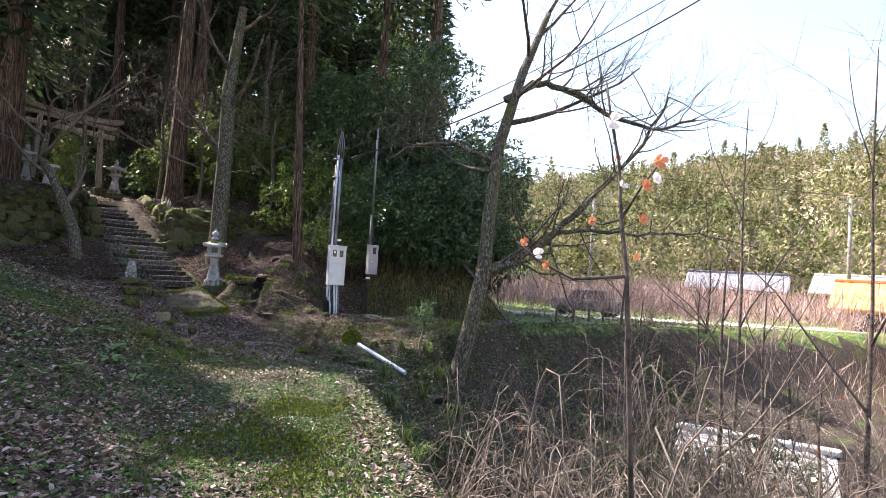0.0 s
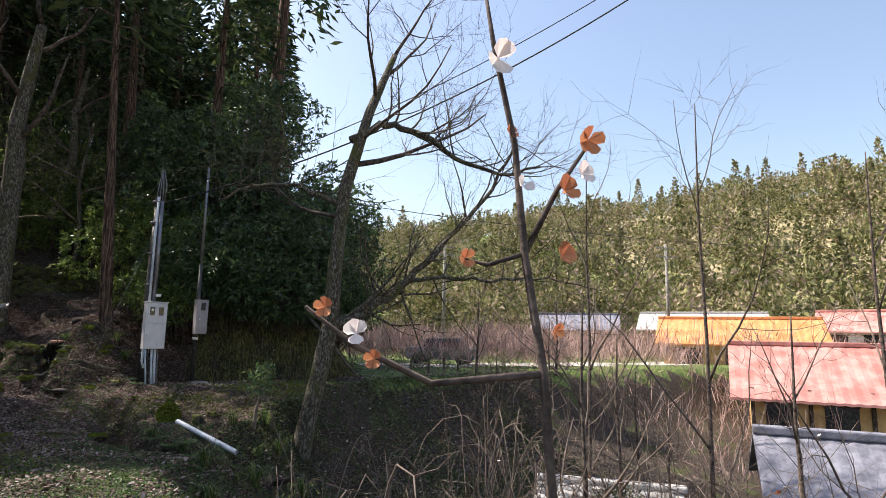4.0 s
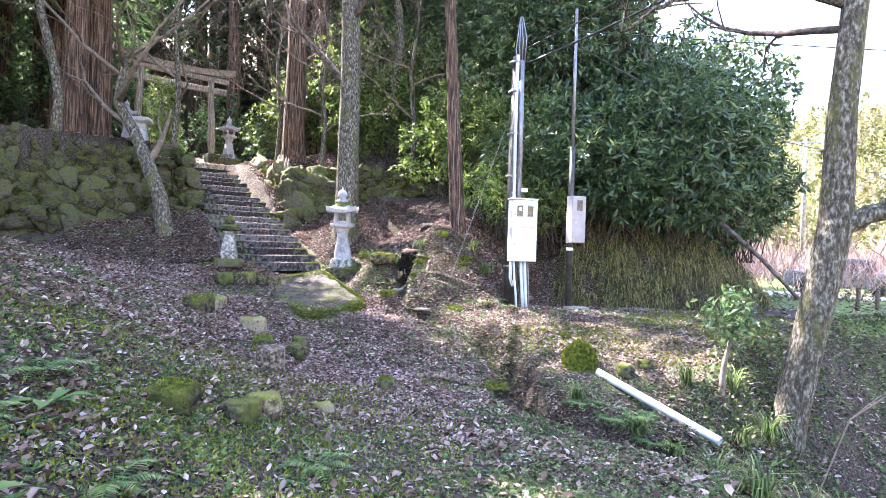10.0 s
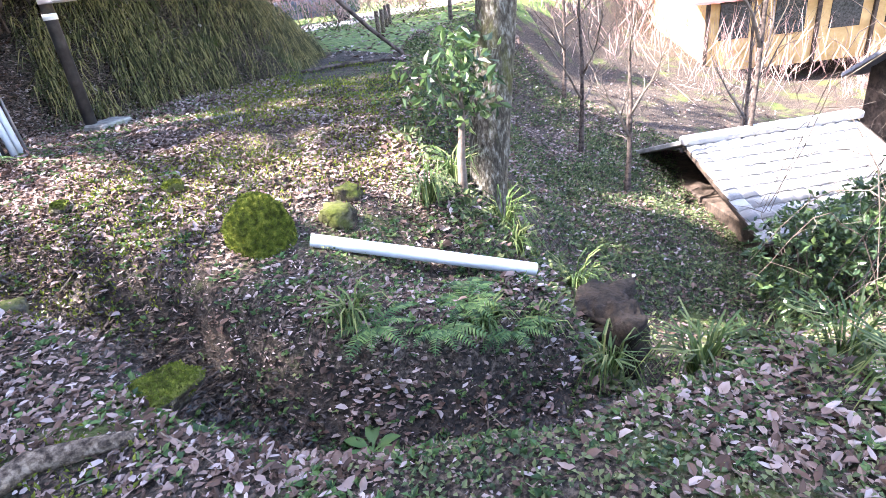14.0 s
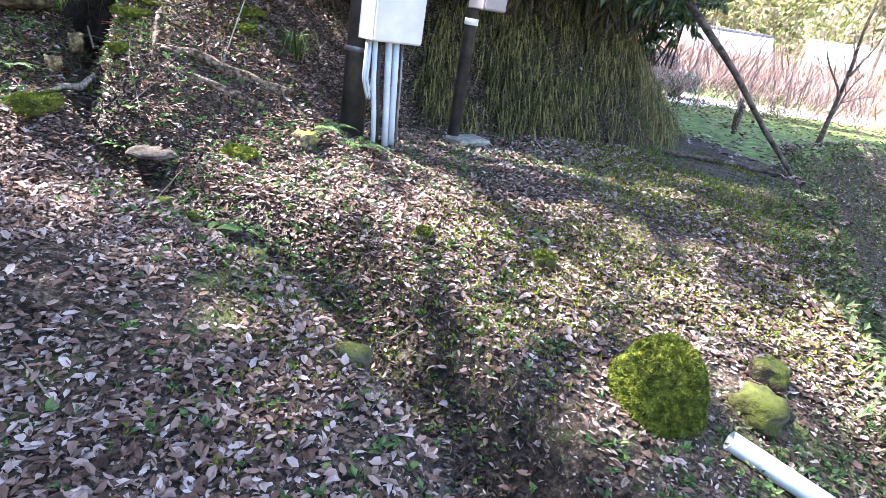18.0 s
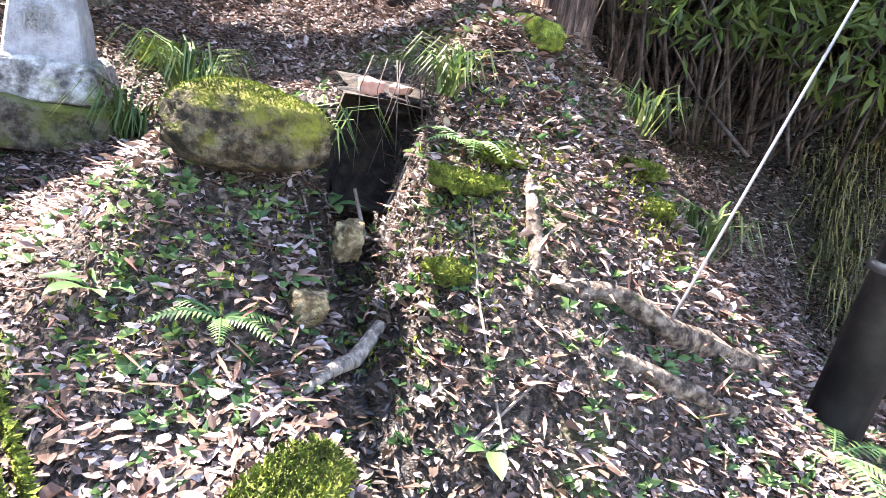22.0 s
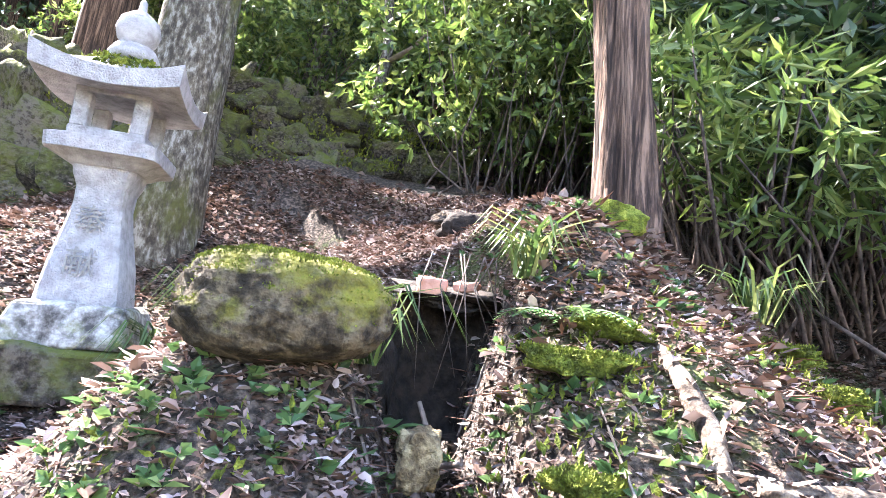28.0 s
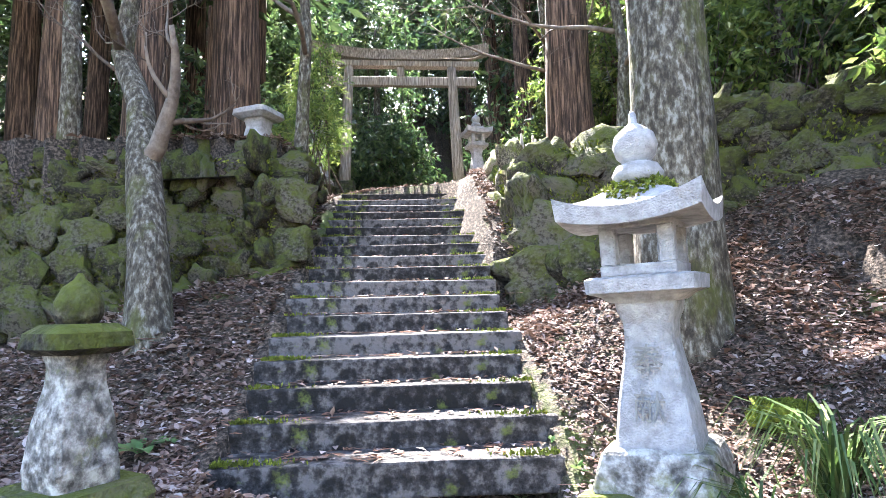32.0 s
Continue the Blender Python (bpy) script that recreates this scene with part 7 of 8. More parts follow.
tagged(new("cedar_needle_litter", sp.mesh("cedar_needle_litter", M_NEEDLELITTER)), "rusty cedar sprays fallen on the stone steps", "fallen needles", kind="stuff")
lit = Pile()
cs = [stair_point(rl.integers(0, STEPS) * TREAD + rl.uniform(0.03, 0.28), rl.uniform(-0.88, 0.88), 0) for k in range(900)]
cs = np.array([(c[0], c[1], STAIR_Z + math.floor(((c[0] - STAIR_AT[0]) * STAIR_U[0] + (c[1] - STAIR_AT[1]) * STAIR_U[1]) / TREAD) * RISE + 0.012) for c in cs])
leaves(lit, cs, 0.06, 0.035, rl, up=0.85)
tagged(new("leaf_litter", lit.mesh("leaf_litter", M_LITTER)), "scattered fallen leaves on the stone steps", "fallen leaves", kind="stuff")

# rosettes of low herbs
herb = Pile()
x_, y_ = scatter(95000, -8.5, 1.5, 2.0, 18.2, lambda a, b: np.clip(0.12 + 0.9 * vnoise(a, b, 0.7, 51, 3) + 0.42 * (b < 10.5) + 0.4 * np.exp(-((a + 5.9) / 0.7) ** 2 - ((b - 16.4) / 0.6) ** 2) + 0.3 * np.exp(-((a + 4.5) / 0.7) ** 2 - ((b - 16.4) / 0.8) ** 2) + 0.25 * np.exp(-(offset(BRINK, a, b)[0] / 0.5) ** 2) - 0.15 * (np.abs(a - path_x(b)) < 0.5), 0, 1) * 0.5, 9)
k = 5
c = np.repeat(np.stack([x_, y_, ground(x_, y_) + 0.01], 1), k, 0)
a_ = rl.uniform(0, 6.283, len(c))
xb, yb = scatter(60000, -1.5, 9, 3, 22, lambda a, b: np.clip(0.15 + 0.9 * vnoise(a, b, 0.6, 53, 3), 0, 1) * (offset(BRINK, a, b)[0] < 0.3) * 0.7, 19)
c = np.concatenate([c, np.repeat(np.stack([xb, yb, ground(xb, yb) + 0.01], 1), k, 0)])
a_ = rl.uniform(0, 6.283, len(c))
leaves(herb, c, 0.042, 0.026, rl, up=0.35, out=np.stack([np.cos(a_), np.sin(a_), np.full(len(a_), 0.65)], 1) * 1.5)
tagged(new("low_herbs", herb.mesh("low_herbs", M_HERB)), "small green rosettes of herbs spreading between the fallen leaves", "herbs", kind="stuff")
# a low creeping carpet between the taller rosettes
carpet = Pile()
x_, y_ = scatter(150000, -9.5, 2.2, 1.8, 11.8, lambda a, b: np.clip(0.5 + 0.9 * vnoise(a, b, 0.9, 56, 4) - 0.2 * (b > 10.5), 0.05, 1) * dry(a, b, 0.25), 57)
xb, yb = scatter(50000, -2.6, 1.5, 9.0, 18.6, lambda a, b: np.clip(0.25 + 0.9 * vnoise(a, b, 1.2, 58, 3) + 0.4 * (b < 11.6), 0, 1) * dry(a, b, 0.2), 59)
x_, y_ = np.concatenate([x_, xb]), np.concatenate([y_, yb])
leaves(carpet, np.stack([x_, y_, ground(x_, y_) + rl.uniform(0.004, 0.03, len(x_))], 1), 0.03, 0.021, rl, up=0.45)
tagged(new("creeping_herbs", carpet.mesh("creeping_herbs", M_CREEP)), "low creeping green carpet covering the trodden path", "herbs", kind="stuff")
# moss cushions on the ground
mo = Pile()
x_, y_ = scatter(170000, -8, 1.5, 3.0, 18.5, lambda a, b: np.clip(2.8 * (vnoise(a, b, 0.55, 61, 4) - 0.12) + 1.6 * np.exp(-((a + 1.5) / 0.55) ** 2 - ((b - 5.9) / 0.9) ** 2) * (0.4 + vnoise(a, b, 2.2, 66, 2)) + 2.0 * np.exp(-((a + 5.05) / 0.22) ** 2 - ((b - 16.75) / 0.3) ** 2) + 2.0 * np.exp(-((a + 4.3) / 0.16) ** 2 - ((b - 17.4) / 0.4) ** 2) + 1.4 * np.exp(-((a + 5.95) / 0.4) ** 2 - ((b - 16.55) / 0.3) ** 2), 0, 1), 11)
xb, yb = scatter(60000, -2.7, -0.2, 4.0, 7.8, lambda a, b: np.clip(2.2 * (vnoise(a, b, 1.3, 67, 4) + 0.12), 0, 1) * np.exp(-((a + 1.45) / 0.75) ** 2), 68)
x_, y_ = np.concatenate([x_, xb]), np.concatenate([y_, yb])
leaves(mo, np.stack([x_, y_, ground(x_, y_) + 0.004 + 0.02 * rl.random(len(x_))], 1), 0.034, 0.016, rl, up=0.2, out=np.tile([[0, 0, 1.0]], (len(x_), 1)))
tagged(new("ground_moss", mo.mesh("ground_moss", M_MOSS)), "yellow-green moss spreading over the trodden path", "moss", kind="stuff")
# twigs
tw = Pile()
for k in range(420):
    x0, y0 = rl.uniform(-8.5, 1), rl.uniform(3, 19)
    a_ = rl.uniform(0, 6.283)
    ln = rl.uniform(0.1, 0.6)
    pts = [on(x0 + math.cos(a_ + rl.normal(0, 0.15)) * ln * f_, y0 + math.sin(a_) * ln * f_, 0.018) for f_ in (0, 0.5, 1)]
    tw.add(*tube(pts, [0.005, 0.0045, 0.002], 5))
tagged(new("fallen_twigs", tw.mesh("fallen_twigs", M_SHRUBTWIG)), "thin dead twigs scattered over the leaf litter", "twigs", kind="stuff")
# pebbles and leaves in the trickle
wp = Pile()
f_ = np.linspace(0, 1, 60)
dl = np.array(DITCH, float)
cum = np.concatenate([[0], np.cumsum(np.hypot(*np.diff(dl, axis=0).T))])
sx_ = np.interp(f_ * cum[-1] * 0.86 + 0.6, cum, dl[:, 0])
sy_ = np.interp(f_ * cum[-1] * 0.86 + 0.6, cum, dl[:, 1])
wz = ground(sx_, sy_, False) + 0.004
dirs = np.gradient(np.stack([sx_, sy_], 1), axis=0)
dirs /= np.linalg.norm(dirs, axis=1)[:, None]
hw = 0.03 + 0.014 * np.sin(f_ * 40) + 0.05 * (f_ > 0.72)
lft = np.stack([sx_ - dirs[:, 1] * hw, sy_ + dirs[:, 0] * hw, wz], 1)
rgt = np.stack([sx_ + dirs[:, 1] * hw, sy_ - dirs[:, 0] * hw, wz], 1)
kk = np.arange(59)
lft, rgt = lft[40:], rgt[40:]
kk = np.arange(len(lft) - 1)
tagged(new("water", quick("water", np.concatenate([lft, rgt]), np.stack([kk, len(lft) + kk, len(lft) + 1 + kk, kk + 1], 1), mat=M_WATER, smooth=True)), "dark shallow trickle of water in the ditch", "water", kind="structure")


mud_w = 0.2 + 0.06 * np.sin(f_ * 31) + 0.04 * np.sin(f_ * 77)
cross = np.linspace(-1, 1, 7)
mv = np.stack([np.stack([sx_ - dirs[:, 1] * mud_w * c_, sy_ + dirs[:, 0] * mud_w * c_], 1) for c_ in cross], 1).reshape(-1, 2)
mz = ground(mv[:, 0], mv[:, 1]) + 0.008 * (1 - np.tile(np.abs(cross), 60) ** 2) - 0.002
mi = np.array([(7 * a + b, 7 * a + b + 1, 7 * a + b + 8, 7 * a + b + 7) for a in range(59) for b in range(6)])
tagged(new("mud", quick("mud", np.column_stack([mv, mz]), mi, mat=M_WET, smooth=True)), "dark wet mud along the bed of the ditch", "mud", kind="structure")


def tuft(label, x0, y0, n, ln, wd, seed, mat=M_GRASS, arch=1.0):
    rand = np.random.default_rng(seed)
    pl_ = Pile()
    for k in range(n):
        a_ = rand.uniform(0, 6.283)
        l_ = ln * rand.uniform(0.5, 1.1)
        o_ = np.array([math.cos(a_), math.sin(a_), 0])
        s_ = np.array([-math.sin(a_), math.cos(a_), 0]) * wd / 2
        b = rand.normal(0, 0.03, 3) * [1, 1, 0]
        p = [b, b + o_ * l_ * 0.25 + [0, 0, l_ * 0.55], b + o_ * l_ * (0.55 * arch) + [0, 0, l_ * 0.62], b + o_ * l_ * (0.85 * arch) + [0, 0, l_ * (0.62 - 0.4 * arch)]]
        v_ = [p[0] - s_, p[0] + s_, p[1] - s_, p[1] + s_, p[2] - s_ * 0.8, p[2] + s_ * 0.8, p[3]]
        pl_.add(v_, [(0, 1, 3, 2), (2, 3, 5, 4)], [(4, 5, 6)])
    return tagged(part("sedge_tuft", pl_.mesh("sedge_tuft", mat), at=pose(*on(x0, y0))), label, "grass tuft", group="sedge tufts")


for k, (x0, y0, n, ln) in enumerate(((-5.7, 17.15, 46, 0.36), (-5.2, 17.36, 60, 0.32), (-6.55, 18.25, 130, 0.55), (-6.75, 18.05, 70, 0.45), (-1.5, 12.2, 70, 0.26), (-1.15, 12.1, 60, 0.24), (-0.8, 13.5, 60, 0.4), (-0.2, 13.9, 60, 0.5), (0.1, 13.6, 60, 0.55), (-2.1, 12.6, 50, 0.3), (-0.3, 13.1, 60, 0.34), (-4.2, 17.9, 60, 0.4), (-3.9, 17.5, 60, 0.4), (0.6, 13.2, 60, 0.6), (-0.3, 12.2, 60, 0.5), (-0.75, 11.9, 60, 0.45), (-1.0, 11.2, 60, 0.45), (-0.9, 10.4, 60, 0.45), (-0.7, 9.6, 60, 0.45), (-0.4, 8.8, 60, 0.5), (-0.2, 8.0, 60, 0.5), (0.1, 9.4, 60, 0.5), (-0.2, 10.8, 60, 0.5), (0.2, 11.4, 60, 0.5), (0.3, 7.2, 60, 0.5), (0.6, 8.3, 60, 0.5), (0.7, 10.2, 60, 0.5), (0.9, 6.2, 60, 0.5))):
    tuft("arching tuft of dark green sedge on the bank", x0, y0, n, ln, 0.012, 200 + k)


def fern(label, x0, y0, n, ln, seed, mat=M_HERB, name="fern", category="fern"):
    """Fronds that arch from one crown, with leaflets in pairs."""
    rand = np.random.default_rng(seed)
    ob = thing(name, label, category, pose(*on(x0, y0, 0.01)), group="ferns and thistles")
    for k in range(n):
        pl_ = Pile()
        a_ = 6.283 * k / n + rand.uniform(-0.3, 0.3)
        o_ = np.array([math.cos(a_), math.sin(a_), 0])
        s_ = np.array([-math.sin(a_), math.cos(a_), 0])
        l_ = ln * rand.uniform(0.7, 1.1)
        f2 = np.linspace(0.08, 1, 15)
        spine = o_ * (f2[:, None] * l_) + np.array([0, 0, 1]) * (l_ * (0.7 * f2 - 0.68 * f2 ** 2))[:, None]
        pl_.add(*tube(spine, [0.004] * 8 + [0.002] * 7, 4))
        w_ = l_ * 0.22 * np.sin(np.pi * np.clip(f2 * 0.92 + 0.06, 0, 1)) ** 0.7 * rand.uniform(0.75, 1.15, 15)
        for sd in (-1, 1):
            for c_, ww in zip(spine, w_):
                tip = c_ + s_ * sd * ww + o_ * ww * 0.5 - np.array([0, 0, 0.25 * ww])
                mid = (c_ + tip) / 2 + np.array([0, 0, 0.08 * ww])
                h_ = o_ * l_ * 0.026
                pl_.add([c_ - h_ * 0.8, mid - h_, tip, mid + h_ * 0.8, c_ + h_], (), [(0, 1, 4), (1, 3, 4), (1, 2, 3)])
        part("frond", pl_.mesh("frond", mat), ob)
    return ob


for k, (x0, y0, n, ln) in enumerate(((-5.74, 16.46, 8, 0.18), (-1.75, 12.3, 12, 0.28), (-1.5, 12.35, 12, 0.27), (-1.35, 12.15, 10, 0.26), (-2.05, 12.5, 9, 0.28), (-3.6, 16.7, 7, 0.3), (-3.3, 16.55, 7, 0.28), (-5.1, 17.1, 7, 0.25), (-3.75, 9.6, 7, 0.28), (-4.3, 8.5, 8, 0.3), (-4.9, 8.2, 8, 0.3), (-3.95, 7.6, 8, 0.3), (-5.3, 9.0, 8, 0.3), (-4.1, 15.35, 6, 0.2), (-6.4, 15.9, 6, 0.22))):
    fern("green fern fronds spreading over the litter", x0, y0, n, ln, 300 + k)


def broad(label, x0, y0, n, ln, seed):
    rand = np.random.default_rng(seed)
    ob = thing("broad_leaved_plant", label, "plant", pose(*on(x0, y0, 0.01)), group="broad-leaved plants")
    for k in range(n):
        pl_ = Pile()
        a_ = 6.283 * k / n + rand.uniform(-0.3, 0.3)
        o_ = np.array([math.cos(a_), math.sin(a_), 0])
        s_ = np.array([-math.sin(a_), math.cos(a_), 0])
        l_ = ln * rand.uniform(0.55, 1.1)
        rows_ = []
        for f2, w_ in ((0, 0.015), (0.2, 0.06), (0.35, 0.17), (0.55, 0.2), (0.75, 0.16), (0.9, 0.08), (1, 0.005)):
            c_ = o_ * l_ * f2 + np.array([0, 0, l_ * (0.75 * f2 - 0.55 * f2 * f2)]) + rand.normal(0, 0.01 * l_, 3)
            rows_ += [c_ - s_ * w_ * l_ + [0, 0, 0.3 * w_ * l_], c_, c_ + s_ * w_ * l_ + [0, 0, 0.3 * w_ * l_]]
        q_ = [(3 * i2 + j2, 3 * i2 + j2 + 1, 3 * i2 + j2 + 4, 3 * i2 + j2 + 3) for i2 in range(6) for j2 in range(2)]
        pl_.add(rows_, q_)
        part("leaf", pl_.mesh("leaf", M_HERB, True), ob)
    return ob


for k, (x0, y0, n, ln) in enumerate(((-6.1, 16.5, 6, 0.14), (-5.6, 17.32, 5, 0.2), (-5.59, 16.6, 9, 0.1), (-4.3, 15.25, 5, 0.17), (-4.05, 7.2, 7, 0.26), (-4.4, 7.8, 7, 0.28), (-4.8, 7.4, 7, 0.25), (-3.6, 6.9, 6, 0.2), (-5.0, 8.8, 7, 0.24), (-8.3, 16.6, 7, 0.2), (-9.5, 16.5, 7, 0.24), (-9.2, 16.1, 6, 0.2), (-2.55, 12.0, 7, 0.22), (-2.35, 12.2, 6, 0.2), (-4.6, 6.4, 7, 0.25), (-3.9, 6.1, 6, 0.2), (-2.2, 15.2, 5, 0.12), (-4.95, 16.3, 7, 0.13), (-5.0, 16.15, 7, 0.12))):
    broad("low plant with broad soft green leaves in the litter", x0, y0, n, ln, 400 + k)

# sapling beside the pipe, ivy on the maple
bare_tree("sapling", "young evergreen sapling growing beside the pipe", on(-0.42, 13.55), [(0, 0, -0.1), (0.03, 0, 0.35), (0.1, 0.02, 0.7), (0.12, 0.02, 0.95)], [0.035, 0.03, 0.02, 0.01],
          [(1.6, (0.6, 0.3, 0.8), 0.35, 0.012), (2, (-0.6, 0.2, 0.8), 0.35, 0.012), (2.6, (0.2, -0.5, 0.8), 0.3, 0.01), (3, (0, 0.2, 1), 0.25, 0.01)], 61, M_SHRUBTWIG, M_SHRUBTWIG, 1, 8, (M_EVERGREEN, 9, 0.09, 0.11, 0.05))

# ---- plum shrub in the foreground ----
def plum(label, x0, y0, z0, stems, seed, blossom=0.0, levels=2, r=0.014):
    rand = np.random.default_rng(seed)
    sh = thing("plum_shrub", label, "shrub", pose(x0, y0, z0), group="plum shrubs")
    tips, wood = [], Pile()
    for way, ln in stems:
        d_ = np.array(way) / np.linalg.norm(way)
        reach = x0 + d_[0] * ln * 1.15
        if reach < float(path_x(y0 + d_[1] * ln)) + 2.6:
            d_[0] = abs(d_[0])
            ln = ln * 0.7
        if y0 > 5 and x0 < 4:
            ln = ln * 0.5
        way = tuple(d_)
        grow(wood, (rand.normal(0, 0.08), rand.normal(0, 0.08), 0), way, ln, r * ln ** 0.5, rand, levels, tips, 0.45, 0.1, 7, (5, 8), 0.85, 0.5, 0.5, 8, 0.3, 0.2)
    tagged(part("branchwork", wood.mesh("branchwork", M_SHRUBTWIG, True), sh), kind="stuff")
    pe, se = Pile(), Pile()
    for c, d in tips:
        if rand.random() < blossom:
            a0 = rand.uniform(0, 6.283)
            up = np.array(d) * 0.6 + rand.normal(0, 0.5, 3)
            up /= np.linalg.norm(up)
            s1 = np.cross(up, [0.3, 0.5, 0.8])
            s1 /= np.linalg.norm(s1)
            s2 = np.cross(up, s1)
            white = rand.random() < 0.45
            for k in range(5):
                a_ = a0 + k * 1.2566
                o_ = s1 * math.cos(a_) + s2 * math.sin(a_)
                w_ = -s1 * math.sin(a_) + s2 * math.cos(a_)
                cc = np.array(c)
                (pe if white else se).add([cc, cc + o_ * 0.008 + w_ * 0.007 + up * 0.003, cc + o_ * 0.015 + up * 0.006, cc + o_ * 0.008 - w_ * 0.007 + up * 0.003], [(0, 1, 2, 3)])
    if pe.n:
        tagged(part("white_blossom", pe.mesh("white_blossom", M_BLOSSOM), sh, "white five-petalled blossom"), kind="stuff")
    if se.n:
        tagged(part("faded_blossom", se.mesh("faded_blossom", M_SEPAL), sh, "rust-brown withered blossom"), kind="stuff")
    return sh


fan = lambda n, rand, up, out: [((out[0] + rand.normal(0, 0.55), out[1] + rand.normal(0, 0.55), up + rand.normal(0, 0.25)), rand.uniform(1.9, 3.3)) for _ in range(n)]  # noqa: E731
rp = np.random.default_rng(77)
for k, (x0, y0, n, up, o_, bl) in enumerate(((2.0, 3.2, 9, 0.4, (0.1, -0.1), 0.35), (2.3, 4.2, 9, 0.35, (-0.2, -0.1), 0.3), (2.2, 5.2, 8, 0.25, (0.1, 0), 0.25), (3.2, 5.6, 9, 0.5, (0, 0), 0.2), (2.3, 6.6, 8, 0.45, (0, 0.1), 0.15), (4.6, 7.0, 9, 0.6, (0, 0), 0.1), (3.4, 8.6, 8, 0.6, (0, 0), 0.05), (5.8, 9.4, 8, 0.7, (0, 0), 0.05), (2.6, 2.0, 8, 0.5, (0.1, 0.3), 0.3), (6.5, 5.5, 8, 0.7, (0, 0), 0.05), (3.6, 3.6, 10, 0.6, (0, 0), 0.2), (4.6, 5.0, 10, 0.6, (-0.1, 0), 0.15), (3.0, 7.4, 9, 0.6, (-0.2, 0), 0.1), (5.6, 6.6, 9, 0.7, (0, 0), 0.05), (7.6, 7.0, 8, 0.8, (0, 0), 0.03))):
    plum("tangled leafless plum shrub with a few fading blossoms", x0, y0, gz(x0, y0) - 0.1, fan(n + 5, rp, up + 0.6, o_), 500 + k, bl, 2, 0.013)
for k, (x0, y0, h) in enumerate(((4.4, 9.0, 5.5), (6.2, 11.0, 5.0), (7.5, 8.2, 6.5), (5.2, 15.6, 3.2), (6.0, 17.2, 3.6), (8.0, 12.0, 4.0), (9.0, 20.0, 4.2), (7.0, 22.0, 3.2), (11, 23.5, 3.4), (9.5, 15.5, 4.2), (8.4, 11.2, 10.5), (7.6, 14.6, 10.0), (9.8, 8.6, 9.5))):
    bare_tree("bare_tree", "slender bare tree with upswept fine twigs below the path", on(x0, y0), [(0, 0, -0.2), (0.05, 0, h * 0.25), (0.12, 0.05, h * 0.5), (0.1, 0.1, h * 0.75), (0.15, 0.1, h)], [0.055, 0.045, 0.035, 0.025, 0.01],
              [(0.7, (0.6, 0.3, 0.8), h * 0.4, 0.03), (1.2, (-0.6, 0.2, 0.8), h * 0.4, 0.03), (1.7, (0.2, -0.6, 0.8), h * 0.4, 0.028), (2.2, (0.4, 0.5, 0.8), h * 0.33, 0.02), (2.8, (-0.4, -0.3, 0.9), h * 0.3, 0.018), (3.2, (0.4, -0.3, 0.9), h * 0.25, 0.015)], 600 + k, M_TWIG, M_SHRUBTWIG, 2, 8)
def bramble(label, x0, y0, n, reach, seed):
    """A low tangle of arching canes with short side twigs."""
    rand = np.random.default_rng(seed)
    z0 = gz(x0, y0)
    ob = thing("bramble", label, "shrub", pose(x0, y0, z0), group="bramble tangle below the path")
    pl_ = Pile()
    for k in range(n):
        bx, by = rand.normal(0, reach * 0.45, 2)
        a_ = rand.uniform(0, 6.283)
        ln = reach * rand.uniform(0.7, 1.6)
        hi = rand.uniform(0.5, 1.9) * reach
        f_ = np.linspace(0, 1, 9)
        px_ = bx + np.cos(a_) * ln * f_ + np.cumsum(rand.normal(0, 0.03 * ln, 9))
        py_ = by + np.sin(a_) * ln * f_ + np.cumsum(rand.normal(0, 0.03 * ln, 9))
        low_ = x0 + px_ < path_x(y0 + py_) + 2.0
        pz_ = gz(x0 + bx, y0 + by) - z0 + hi * np.sin(np.pi * (0.08 + 0.8 * f_)) + np.cumsum(rand.normal(0, 0.02 * ln, 9))
        pz_ = np.where(low_, np.minimum(pz_, -0.25 - z0), pz_)
        pts_ = np.stack([px_, py_, pz_], 1)
        r_ = rand.uniform(0.005, 0.011)
        pl_.add(*tube(pts_, np.linspace(r_, r_ * 0.4, 9), 4, closed=False)[:2])
        for j in range(2, 9):
            if rand.random() < 0.8:
                d_ = rand.normal(0, 1, 3) * [1, 1, 0.8] + [0, 0, 0.35]
                d_ *= rand.uniform(0.12, 0.4) / np.linalg.norm(d_)
                pl_.add(*tube([pts_[j], pts_[j] + d_ * 0.5 + rand.normal(0, 0.015, 3), pts_[j] + d_], [r_ * 0.5, r_ * 0.4, r_ * 0.2], 3, closed=False)[:2])
    tagged(part("branchwork", pl_.mesh("branchwork", M_SHRUBTWIG, True), ob), kind="stuff")
    return ob


for k, (x0, y0, n, reach) in enumerate(((1.5, 2.9, 90, 0.9), (2.6, 3.0, 90, 1.1), (1.3, 4.2, 90, 0.9), (1.2, 5.5, 90, 0.9), (0.9, 6.9, 80, 0.9), (3.4, 2.6, 90, 1.3), (1.6, 9.2, 70, 1.0), (1.9, 3.6, 70, 1.1), (2.2, 4.9, 80, 1.3), (2.0, 6.3, 80, 1.3), (3.4, 4.4, 80, 1.5), (3.6, 6.2, 90, 1.6), (2.6, 8.0, 90, 1.5), (4.4, 8.2, 90, 1.7), (5.4, 6.0, 80, 1.8), (3.6, 10.2, 80, 1.6), (6.4, 9.0, 80, 1.9))):
    bramble("leafless tangle of arching bramble canes below the path", x0, y0, n, reach, 560 + k)
